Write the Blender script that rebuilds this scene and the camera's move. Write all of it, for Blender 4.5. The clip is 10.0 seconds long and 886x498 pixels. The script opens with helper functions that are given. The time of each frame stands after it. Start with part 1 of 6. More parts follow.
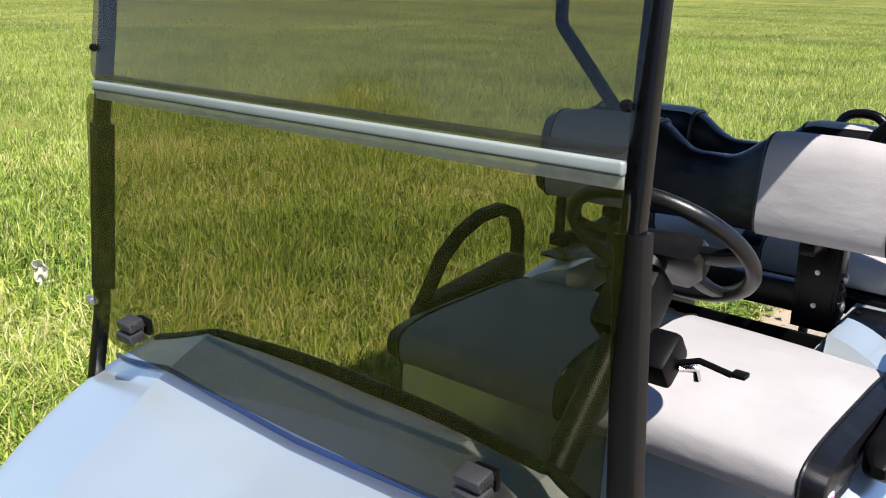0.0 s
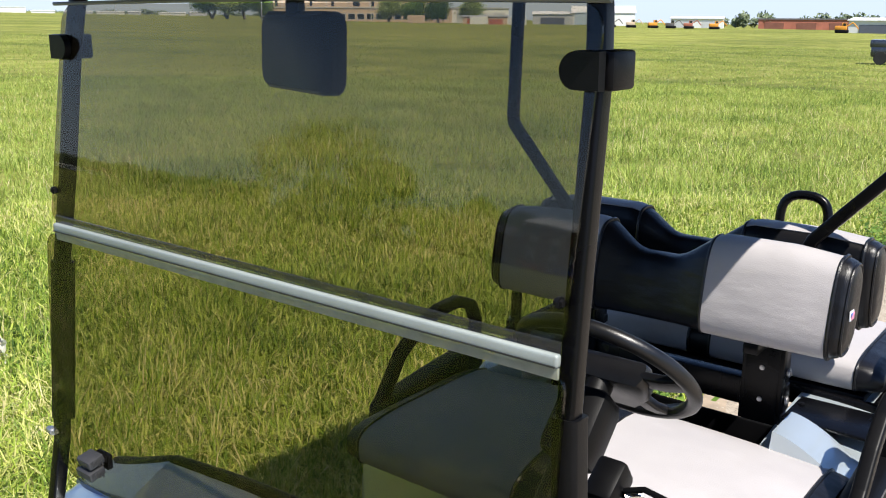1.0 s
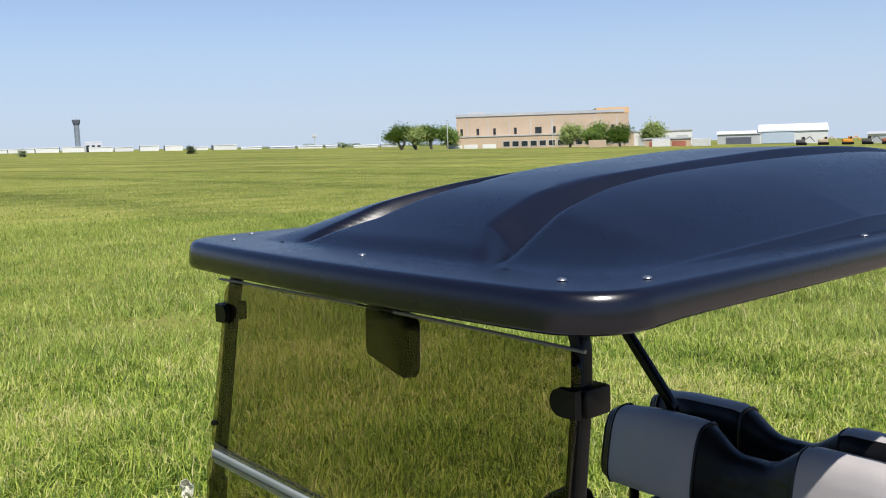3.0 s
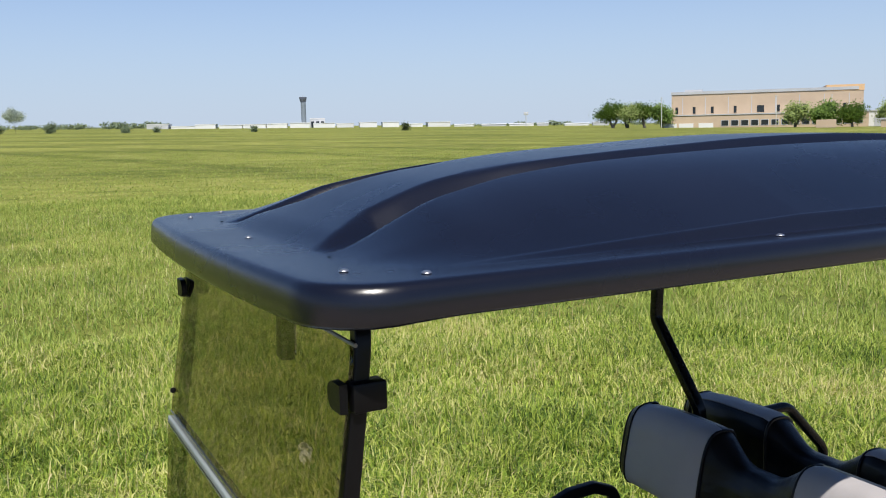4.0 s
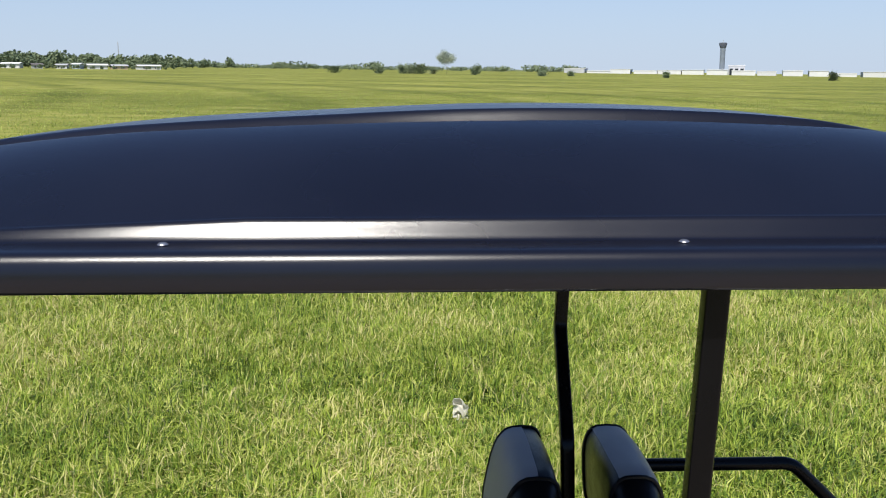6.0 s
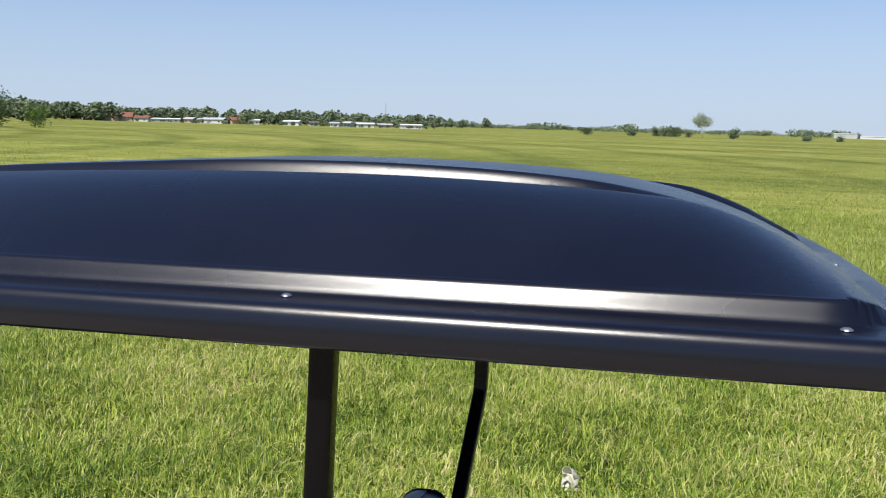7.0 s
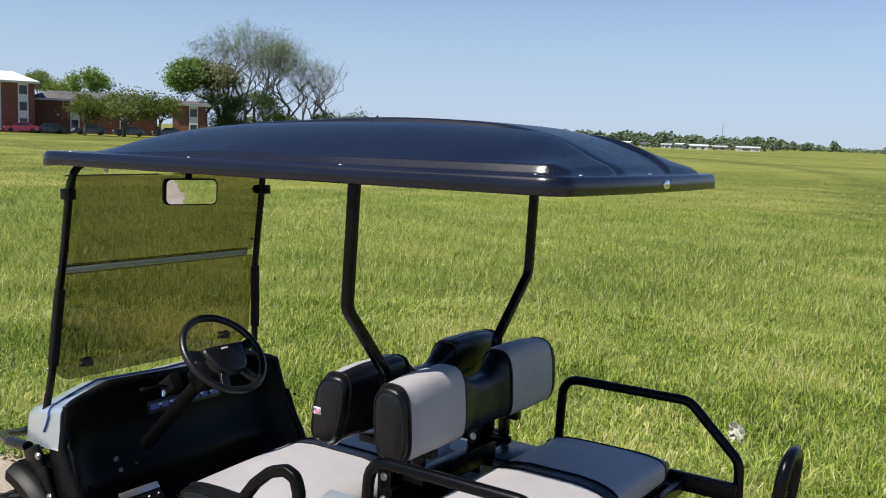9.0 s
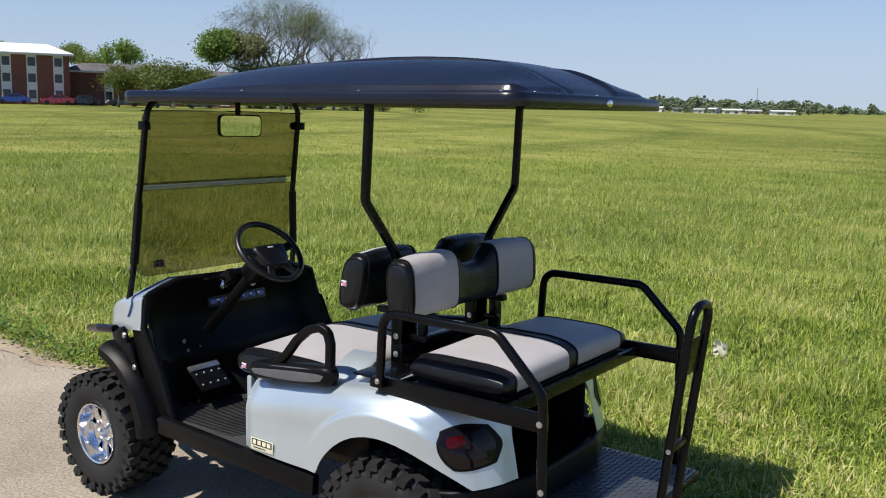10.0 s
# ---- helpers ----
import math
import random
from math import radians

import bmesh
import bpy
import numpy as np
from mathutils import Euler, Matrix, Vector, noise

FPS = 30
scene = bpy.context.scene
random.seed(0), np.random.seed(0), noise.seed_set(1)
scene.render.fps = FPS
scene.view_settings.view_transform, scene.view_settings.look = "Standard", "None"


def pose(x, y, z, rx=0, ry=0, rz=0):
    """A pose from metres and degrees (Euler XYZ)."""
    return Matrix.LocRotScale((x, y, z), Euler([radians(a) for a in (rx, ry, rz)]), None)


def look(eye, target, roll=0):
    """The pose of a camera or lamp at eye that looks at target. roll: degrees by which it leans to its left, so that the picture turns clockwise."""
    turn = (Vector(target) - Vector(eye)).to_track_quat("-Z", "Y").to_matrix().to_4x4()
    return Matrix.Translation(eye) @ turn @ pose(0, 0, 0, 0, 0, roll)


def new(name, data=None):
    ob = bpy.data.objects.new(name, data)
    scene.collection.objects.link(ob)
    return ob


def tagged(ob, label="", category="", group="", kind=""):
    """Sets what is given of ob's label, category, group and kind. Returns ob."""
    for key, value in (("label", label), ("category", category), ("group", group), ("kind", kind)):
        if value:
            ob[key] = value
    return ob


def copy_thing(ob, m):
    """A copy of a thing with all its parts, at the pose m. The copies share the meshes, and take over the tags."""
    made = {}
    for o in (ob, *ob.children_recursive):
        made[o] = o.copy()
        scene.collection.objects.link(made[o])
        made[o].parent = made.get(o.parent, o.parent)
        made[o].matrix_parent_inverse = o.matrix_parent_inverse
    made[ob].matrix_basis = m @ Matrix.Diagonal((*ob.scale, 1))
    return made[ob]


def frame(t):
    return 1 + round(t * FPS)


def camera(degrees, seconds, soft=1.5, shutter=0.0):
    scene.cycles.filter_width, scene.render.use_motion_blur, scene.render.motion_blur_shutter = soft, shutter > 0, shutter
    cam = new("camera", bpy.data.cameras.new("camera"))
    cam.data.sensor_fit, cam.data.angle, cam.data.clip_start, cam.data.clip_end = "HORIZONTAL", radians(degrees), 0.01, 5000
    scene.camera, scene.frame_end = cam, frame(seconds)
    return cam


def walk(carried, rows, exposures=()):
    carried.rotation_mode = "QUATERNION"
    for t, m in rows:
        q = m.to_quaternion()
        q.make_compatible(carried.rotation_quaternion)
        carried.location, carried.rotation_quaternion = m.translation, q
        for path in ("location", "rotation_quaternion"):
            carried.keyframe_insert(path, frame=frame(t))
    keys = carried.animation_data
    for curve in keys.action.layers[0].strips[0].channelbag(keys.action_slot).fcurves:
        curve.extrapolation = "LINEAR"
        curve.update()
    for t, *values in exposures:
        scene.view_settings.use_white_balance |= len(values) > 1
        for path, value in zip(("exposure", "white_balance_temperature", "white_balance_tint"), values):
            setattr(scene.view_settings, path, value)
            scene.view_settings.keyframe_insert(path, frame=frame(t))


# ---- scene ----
cam = camera(51.9, 10.0, soft=1.05)

PATH = [
    (0, (-1.361, -0.875, 1.603), (0.096, 0.364, 1.019), 0.4),
    (0.5, (-1.343, -0.882, 1.673), (0.135, 0.346, 1.12), -0.0),
    (1, (-1.359, -0.897, 1.76), (0.165, 0.297, 1.259), 0.2),
    (1.5, (-1.427, -0.952, 1.838), (0.133, 0.231, 1.429), -1.0),
    (2, (-1.447, -1.058, 1.914), (0.068, 0.203, 1.576), -2.0),
    (2.5, (-1.444, -1.184, 1.989), (-0.04, 0.21, 1.704), -1.6),
    (3, (-1.424, -1.212, 2.038), (-0.136, 0.3, 1.805), -1.8),
    (3.2, (-1.374, -1.243, 2.044), (-0.144, 0.318, 1.82), -1.9),
    (4.3, (-0.782, -1.537, 2.032), (0.018, 0.274, 1.748), -1.0),
    (4.5, (-0.654, -1.539, 2.031), (0.088, 0.296, 1.745), -0.7),
    (5, (-0.298, -1.58, 2.042), (0.238, 0.323, 1.738), 0.2),
    (5.2, (-0.142, -1.581, 2.041), (0.286, 0.345, 1.714), 0.4),
    (6.3, (0.616, -1.526, 2.05), (0.552, 0.437, 1.676), 0.0),
    (6.5, (0.782, -1.513, 2.045), (0.615, 0.451, 1.706), 0.2),
    (7, (1.121, -1.456, 2.042), (0.658, 0.474, 1.794), 1.0),
    (7.5, (1.383, -1.613, 2.027), (0.63, 0.226, 1.802), 0.2),
    (8, (1.693, -1.817, 2.006), (0.764, -0.063, 1.758), 0.3),
    (8.5, (2.06, -2.039, 1.989), (1.033, -0.341, 1.741), 1.3),
    (9, (2.308, -2.377, 1.913), (1.198, -0.728, 1.692), 1.9),
    (9.5, (2.585, -2.69, 1.814), (1.43, -1.076, 1.564), 1.8),
    (10, (2.858, -2.953, 1.78), (1.698, -1.349, 1.489), 1.2),
]
walk(cam, [(t, look(eye, target, roll)) for t, eye, target, roll in PATH],
     [(0.0, 0.98), (0.5, 1.12), (1.0, 0.98), (1.6, 0.80), (2.2, 0.50), (3.2, 0.48), (4.3, 0.40), (5.2, 0.44), (6.4, 0.46), (7.5, 0.44), (8.3, 0.43), (9.0, 0.42), (9.5, 0.35), (10.0, 0.36)])

# ---- light ----
SUN_DIR = Vector((-0.22, -0.60, 1.0)).normalized()   # towards the sun
world = bpy.data.worlds.new("sky")
scene.world = world
world.use_nodes = True
wn, wl = world.node_tree.nodes, world.node_tree.links
sky = wn.new("ShaderNodeTexSky")
sky.sky_type = "NISHITA"
sky.sun_disc = False
sky.sun_elevation = math.asin(SUN_DIR.z)
sky.sun_rotation = math.atan2(SUN_DIR.x, SUN_DIR.y)
sky.altitude = 200
sky.air_density, sky.dust_density, sky.ozone_density = 1.0, 0.1, 4.0
# summer haze: the sky pales towards the horizon
tc, sep, low, mix = (wn.new(k) for k in ("ShaderNodeTexCoord", "ShaderNodeSeparateXYZ", "ShaderNodeMapRange", "ShaderNodeMix"))
wl.new(tc.outputs["Generated"], sep.inputs[0])
wl.new(sep.outputs["Z"], low.inputs[0])
low.interpolation_type = "SMOOTHSTEP"
for k, v in zip((1, 2, 3, 4), (-0.04, 0.30, 0.93, 0.0)):
    low.inputs[k].default_value = v
mix.data_type = "RGBA"
wl.new(low.outputs[0], mix.inputs[0])
deep = wn.new("ShaderNodeMix")
deep.data_type, deep.blend_type = "RGBA", "MULTIPLY"
deep.inputs[0].default_value = 1.0
wl.new(sky.outputs[0], deep.inputs[6])
deep.inputs[7].default_value = (1.03, 1.12, 1.33, 1)
wl.new(deep.outputs[2], mix.inputs[6])
mix.inputs[7].default_value = (5.6, 6.75, 8.6, 1)
wl.new(mix.outputs[2], wn["Background"].inputs[0])
wn["Background"].inputs[1].default_value = 0.068
sun = new("sun", bpy.data.lights.new("sun", "SUN"))
sun.data.energy, sun.data.angle, sun.data.color = 5.0, radians(0.53), (1.0, 0.95, 0.87)
sun.matrix_world = look(SUN_DIR * 50, (0, 0, 0))


# ---- materials ----
def node_mat(name):
    m = bpy.data.materials.new(name)
    m.use_nodes = True
    return m, m.node_tree.nodes, m.node_tree.links, m.node_tree.nodes["Principled BSDF"]


def coords(n, l, scale, space="Object", stretch=(1, 1, 1)):
    tc, mp = n.new("ShaderNodeTexCoord"), n.new("ShaderNodeMapping")
    l.new(tc.outputs[space], mp.inputs[0])
    mp.inputs["Scale"].default_value = [scale * s for s in stretch]
    return mp.outputs[0]


def noise_out(n, l, vec, scale, detail=4.0, rough=0.55):
    t = n.new("ShaderNodeTexNoise")
    t.inputs["Scale"].default_value, t.inputs["Detail"].default_value, t.inputs["Roughness"].default_value = scale, detail, rough
    l.new(vec, t.inputs["Vector"])
    return t.outputs["Fac"]


def ramp_out(n, l, fac, stops):
    r = n.new("ShaderNodeValToRGB")
    e = r.color_ramp.elements
    while len(e) < len(stops):
        e.new(0.5)
    for el, (p, c) in zip(e, stops):
        el.position, el.color = p, (*c, 1)
    l.new(fac, r.inputs[0])
    return r.outputs[0]


def mapped(n, l, fac, lo, hi, a=0.3, b=0.7):
    r = n.new("ShaderNodeMapRange")
    l.new(fac, r.inputs[0])
    for k, v in zip((1, 2, 3, 4), (a, b, lo, hi)):
        r.inputs[k].default_value = v
    return r.outputs[0]


def surface(name, colour, rough=0.5, metal=0.0, vary=0.15, grain=60.0, stain=3.0, bump=0.1, coat=0.0, spec=0.5, wrinkle=0.0):
    """A surface with colour variation at two scales, uneven gloss and fine relief."""
    m, n, l, p = node_mat(name)
    vec = coords(n, l, 1.0)
    small, large = noise_out(n, l, vec, grain, 3), noise_out(n, l, vec, stain, 4)
    dark, light = [c * (1 - vary) for c in colour], [min(1, c * (1 + vary)) for c in colour]
    c1 = ramp_out(n, l, large, [(0.3, dark), (0.7, light)])
    mix = n.new("ShaderNodeMix")
    mix.data_type, mix.blend_type = "RGBA", "MULTIPLY"
    mix.inputs[0].default_value = 0.5
    l.new(c1, mix.inputs[6])
    l.new(ramp_out(n, l, small, [(0.3, (1 - vary,) * 3), (0.7, (1,) * 3)]), mix.inputs[7])
    l.new(mix.outputs[2], p.inputs["Base Color"])
    l.new(mapped(n, l, large, rough * 0.88, min(1, rough * 1.12)), p.inputs["Roughness"])
    p.inputs["Metallic"].default_value, p.inputs["Coat Weight"].default_value = metal, coat
    p.inputs["Coat Roughness"].default_value = 0.08
    p.inputs["Specular IOR Level"].default_value = spec
    if bump:
        b = n.new("ShaderNodeBump")
        b.inputs["Strength"].default_value, b.inputs["Distance"].default_value = bump, 0.002
        l.new(small, b.inputs["Height"])
        l.new(b.outputs[0], p.inputs["Normal"])
        if wrinkle:
            w = n.new("ShaderNodeBump")
            w.inputs["Strength"].default_value, w.inputs["Distance"].default_value = wrinkle, 0.012
            l.new(noise_out(n, l, coords(n, l, 1.0, stretch=(1, 0.6, 1.5)), 14.0, 2, 0.45), w.inputs["Height"])
            l.new(w.outputs[0], b.inputs["Normal"])
    return m


ROOF = surface("roof_plastic", (0.0044, 0.0050, 0.0110), 0.28, vary=0.2, grain=900, stain=2.5, bump=0.08, spec=0.50)
POWDER = surface("black_powder_coat", (0.0024, 0.0024, 0.0030), 0.27, vary=0.3, grain=500, stain=8, bump=0.10, spec=0.18)
PLASTIC = surface("black_moulded_plastic", (0.0030, 0.0030, 0.0035), 0.42, vary=0.3, grain=900, stain=6, bump=0.1, spec=0.15)
RUBBER = surface("rubber", (0.0040, 0.0040, 0.0046), 0.46, vary=0.3, grain=500, stain=12, bump=0.1, spec=0.17)
RIM = surface("steering_wheel_grip", (0.005, 0.005, 0.006), 0.36, vary=0.25, grain=300, stain=14, bump=0.15, spec=0.45)
SEAM_SHADE = surface("seam_blue_shade", (0.060, 0.110, 0.300), 0.40, vary=0.2, grain=300, stain=9, bump=0.1)
STOPPER = surface("grey_rubber", (0.019, 0.019, 0.021), 0.6, vary=0.3, grain=300, stain=12, bump=0.3)
TYRE = surface("tyre_rubber", (0.015, 0.015, 0.015), 0.68, vary=0.35, grain=250, stain=9, bump=0.4, spec=0.35)
VINYL_B = surface("black_vinyl", (0.005, 0.005, 0.0065), 0.34, vary=0.25, grain=420, stain=7, bump=0.3, spec=0.36, wrinkle=0.6)
VINYL_W = surface("pale_grey_vinyl", (0.355, 0.337, 0.342), 0.5, vary=0.06, grain=420, stain=6, bump=0.3, spec=0.35, wrinkle=0.3)
INSERT = surface("grey_moulded_plastic", (0.085, 0.085, 0.09), 0.6, vary=0.15, grain=500, stain=20, bump=0.3)
SILVER = surface("silver_blue_paint", (0.53, 0.60, 0.64), 0.36, metal=0.65, vary=0.05, grain=1500, stain=2, bump=0.03, coat=0.6)
ALU = surface("brushed_aluminium", (0.28, 0.312, 0.295), 0.60, metal=0.35, vary=0.08, grain=300, stain=10, bump=0.08)
CHROME = surface("polished_metal", (0.78, 0.78, 0.80), 0.12, metal=1.0, vary=0.06, grain=200, stain=20, bump=0.03)
STEEL = surface("zinc_bolt", (0.46, 0.46, 0.47), 0.32, metal=0.9, vary=0.1, grain=300, stain=20, bump=0.05)
LENS_R = surface("red_lens", (0.045, 0.0012, 0.002), 0.14, vary=0.2, grain=80, stain=30, bump=0.0, coat=0.0, spec=0.25)
LENS_D = surface("smoked_lens", (0.006, 0.004, 0.005), 0.10, vary=0.2, grain=80, stain=30, bump=0.0, coat=0.0, spec=0.28)
WHITE = surface("white_sticker", (0.75, 0.75, 0.75), 0.45, vary=0.05, bump=0.0)
PINK = surface("pink_print", (0.68, 0.22, 0.36), 0.45, vary=0.08, bump=0.0)
BLUE = surface("blue_print", (0.10, 0.14, 0.42), 0.45, vary=0.08, bump=0.0)
YELLOW = surface("yellow_print", (0.72, 0.50, 0.05), 0.45, vary=0.08, bump=0.0)
CREAM = surface("cream_decal", (0.72, 0.68, 0.50), 0.4, vary=0.05, bump=0.0)
DARKPRINT = surface("dark_print", (0.02, 0.02, 0.02), 0.45, vary=0.1, bump=0.0)
MAT = surface("ribbed_floor_mat", (0.022, 0.022, 0.022), 0.7, vary=0.3, grain=200, stain=7, bump=0.4)
TREADPLATE = surface("aluminium_tread_plate", (0.16, 0.165, 0.18), 0.40, metal=0.8, vary=0.12, grain=120, stain=9, bump=0.1)
BEIGE = surface("beige_metal_siding", (0.46, 0.35, 0.25), 0.7, vary=0.08, grain=2, stain=0.15, bump=0.0)
WHITEWALL = surface("white_metal_siding", (0.62, 0.62, 0.61), 0.6, vary=0.06, grain=2, stain=0.1, bump=0.0)
GREYWALL = surface("grey_siding", (0.42, 0.43, 0.45), 0.7, vary=0.1, grain=2, stain=0.1, bump=0.0)
BLUEWALL = surface("pale_blue_siding", (0.42, 0.50, 0.60), 0.7, vary=0.08, grain=2, stain=0.1, bump=0.0)
DARKWALL = surface("dark_cladding_and_shade", (0.09, 0.10, 0.13), 0.6, vary=0.1, grain=2, stain=0.2, bump=0.0)
REDDISH = surface("rust_red_cladding", (0.33, 0.11, 0.07), 0.7, vary=0.2, grain=3, stain=0.3, bump=0.0)
ORANGE = surface("orange_machine_paint", (0.65, 0.27, 0.03), 0.5, vary=0.15, grain=5, stain=1, bump=0.0)
SHINGLE = surface("grey_shingle", (0.11, 0.10, 0.10), 0.85, vary=0.25, grain=6, stain=0.5, bump=0.0)
WHITEROOF = surface("pale_metal_roof", (0.66, 0.66, 0.66), 0.45, vary=0.04, grain=3, stain=0.3, bump=0.0)
WINDOW = surface("dark_window_glass", (0.02, 0.025, 0.03), 0.08, vary=0.3, grain=2, stain=0.6, bump=0.0)
BARK = surface("bark", (0.115, 0.102, 0.090), 0.9, vary=0.35, grain=14, stain=1.2, bump=0.0)
CONCRETE_P = surface("concrete_post", (0.55, 0.55, 0.54), 0.8, vary=0.1, grain=9, stain=1, bump=0.0)
GALV = surface("galvanised_wire", (0.14, 0.145, 0.15), 0.6, metal=0.6, vary=0.1, grain=40, stain=4, bump=0.0)


def brick_mat():
    m, n, l, p = node_mat("red_brick")
    vec = coords(n, l, 1.0)
    big, fine = noise_out(n, l, vec, 0.4), noise_out(n, l, vec, 9.0, 2)
    mix = n.new("ShaderNodeMix")
    mix.data_type, mix.blend_type = "RGBA", "MULTIPLY"
    mix.inputs[0].default_value = 0.6
    l.new(ramp_out(n, l, big, [(0.3, (0.16, 0.060, 0.042)), (0.7, (0.22, 0.088, 0.06))]), mix.inputs[6])
    l.new(ramp_out(n, l, fine, [(0.3, (0.72, 0.70, 0.70)), (0.7, (1, 1, 1))]), mix.inputs[7])
    l.new(mix.outputs[2], p.inputs["Base Color"])
    p.inputs["Roughness"].default_value = 0.85
    return m


BRICK = brick_mat()


def smoked_mat(name, tint):
    """Thin smoked sheet: light passes straight through both faces, tinted, with a clear gloss."""
    m, n, l, p = node_mat(name)
    tr, gl, fr, mx = n.new("ShaderNodeBsdfTransparent"), n.new("ShaderNodeBsdfGlossy"), n.new("ShaderNodeLayerWeight"), n.new("ShaderNodeMixShader")
    dust = noise_out(n, l, coords(n, l, 1.0), 7.0, 5, 0.6)
    c = n.new("ShaderNodeMix")
    c.data_type = "RGBA"
    l.new(mapped(n, l, dust, 0.0, 1.0), c.inputs[0])
    c.inputs[6].default_value, c.inputs[7].default_value = (*[v * 0.98 for v in tint], 1), (*tint, 1)
    l.new(c.outputs[2], tr.inputs[0])
    gl.inputs["Roughness"].default_value = 0.02
    fr.inputs[0].default_value = 0.5
    pw, ma = n.new("ShaderNodeMath"), n.new("ShaderNodeMath")
    pw.operation, ma.operation = "POWER", "MULTIPLY_ADD"
    l.new(fr.outputs["Facing"], pw.inputs[0])
    pw.inputs[1].default_value = 5.0
    l.new(pw.outputs[0], ma.inputs[0])
    ma.inputs[1].default_value, ma.inputs[2].default_value = 0.95, 0.036
    l.new(ma.outputs[0], mx.inputs[0])
    l.new(tr.outputs[0], mx.inputs[1])
    l.new(gl.outputs[0], mx.inputs[2])
    l.new(mx.outputs[0], n["Material Output"].inputs[0])
    return m


PANE_EDGE = surface("pane_edge_glint", (0.13, 0.132, 0.125), 0.35, vary=0.05, bump=0.02)
TINT = smoked_mat("smoked_acrylic", (0.61, 0.58, 0.51))


def milky_mat(name, tint, haze, amount):
    """Scuffed clear plastic: the smoked sheet with a share of scattered light."""
    m = smoked_mat(name, tint)
    n, l = m.node_tree.nodes, m.node_tree.links
    out = n["Material Output"].inputs[0]
    clear = out.links[0].from_socket
    d, mx = n.new("ShaderNodeBsdfDiffuse"), n.new("ShaderNodeMixShader")
    l.new(ramp_out(n, l, noise_out(n, l, coords(n, l, 1.0), 40.0, 4), [(0.3, [c * 0.8 for c in haze]), (0.7, list(haze))]), d.inputs[0])
    mx.inputs[0].default_value = amount
    l.new(clear, mx.inputs[1])
    l.new(d.outputs[0], mx.inputs[2])
    l.new(mx.outputs[0], out)
    return m


MILKY = milky_mat("scuffed_clear_plastic", (0.80, 0.78, 0.66), (0.40, 0.42, 0.34), 0.46)
STRIP_SHADE = milky_mat("painted_strip_shade", (0.66, 0.66, 0.66), (0.06, 0.062, 0.065), 0.22)


def leaf_mat(name, stops, trans=0.35, patch=0.25):
    """Leaves or blades: colour by piece and by patch, part of the light passing through."""
    m, n, l, p = node_mat(name)
    geo = n.new("ShaderNodeNewGeometry")
    tc = n.new("ShaderNodeTexCoord")
    big = noise_out(n, l, tc.outputs["Object"], patch, 3)
    add = n.new("ShaderNodeMath")
    add.operation = "MULTIPLY_ADD"
    l.new(big, add.inputs[0])
    add.inputs[1].default_value = 1.1
    sub = n.new("ShaderNodeMath")
    sub.operation = "MULTIPLY_ADD"
    l.new(geo.outputs["Random Per Island"], sub.inputs[0])
    sub.inputs[1].default_value, sub.inputs[2].default_value = 0.75, -0.42
    l.new(sub.outputs[0], add.inputs[2])
    col = ramp_out(n, l, add.outputs[0], stops)
    l.new(col, p.inputs["Base Color"])
    p.inputs["Roughness"].default_value = 0.55
    p.inputs["Specular IOR Level"].default_value = 0.3
    tl, mx = n.new("ShaderNodeBsdfTranslucent"), n.new("ShaderNodeMixShader")
    l.new(col, tl.inputs[0])
    mx.inputs[0].default_value = trans
    l.new(p.outputs[0], mx.inputs[1])
    l.new(tl.outputs[0], mx.inputs[2])
    l.new(mx.outputs[0], n["Material Output"].inputs[0])
    return m


GRASS = leaf_mat("meadow_grass", [(0.08, (0.045, 0.09, 0.014)), (0.34, (0.185, 0.285, 0.032)), (0.62, (0.405, 0.475, 0.075)), (0.93, (0.66, 0.58, 0.28))], 0.30, 0.5)
GRASS_FAR = leaf_mat("meadow_grass_far", [(0.08, (0.10, 0.17, 0.028)), (0.42, (0.245, 0.330, 0.052)), (0.93, (0.44, 0.475, 0.125))], 0.30, 0.5)
STRAW = leaf_mat("dry_straw", [(0.0, (0.34, 0.27, 0.12)), (0.5, (0.58, 0.48, 0.25)), (1.0, (0.74, 0.66, 0.42))], 0.3, 0.5)
LEAF = leaf_mat("tree_leaves", [(0.0, (0.075, 0.135, 0.028)), (0.5, (0.155, 0.25, 0.048)), (1.0, (0.26, 0.34, 0.08))], 0.45, 0.25)
# shrub leaf patches vary in tone to paint in light and shadow
LEAF_DARK = leaf_mat("shrub_leaves", [(0.0, (0.042, 0.072, 0.024)), (0.5, (0.090, 0.140, 0.042)), (1.0, (0.17, 0.22, 0.065))], 0.30, 0.35)
LEAF_OLIVE = leaf_mat("olive_leaves", [(0.0, (0.075, 0.10, 0.024)), (0.5, (0.15, 0.19, 0.045)), (1.0, (0.25, 0.28, 0.085))], 0.35, 0.4)
LEAF_BROWN = leaf_mat("brownish_leaves", [(0.0, (0.085, 0.085, 0.045)), (0.5, (0.13, 0.135, 0.065)), (1.0, (0.19, 0.20, 0.085))], 0.3, 0.3)
LEAF_PALE = leaf_mat("young_leaves", [(0.0, (0.18, 0.25, 0.07)), (0.5, (0.27, 0.34, 0.10)), (1.0, (0.36, 0.40, 0.16))], 0.35, 0.2)
BLOSSOM = leaf_mat("pale_young_leaves", [(0.0, (0.46, 0.52, 0.42)), (0.5, (0.56, 0.61, 0.52)), (1.0, (0.64, 0.66, 0.60))], 0.4, 0.2)
LEAF_FAR = leaf_mat("far_leaves", [(0.0, (0.080, 0.115, 0.066)), (0.5, (0.125, 0.165, 0.088)), (1.0, (0.20, 0.235, 0.125))], 0.2, 0.03)


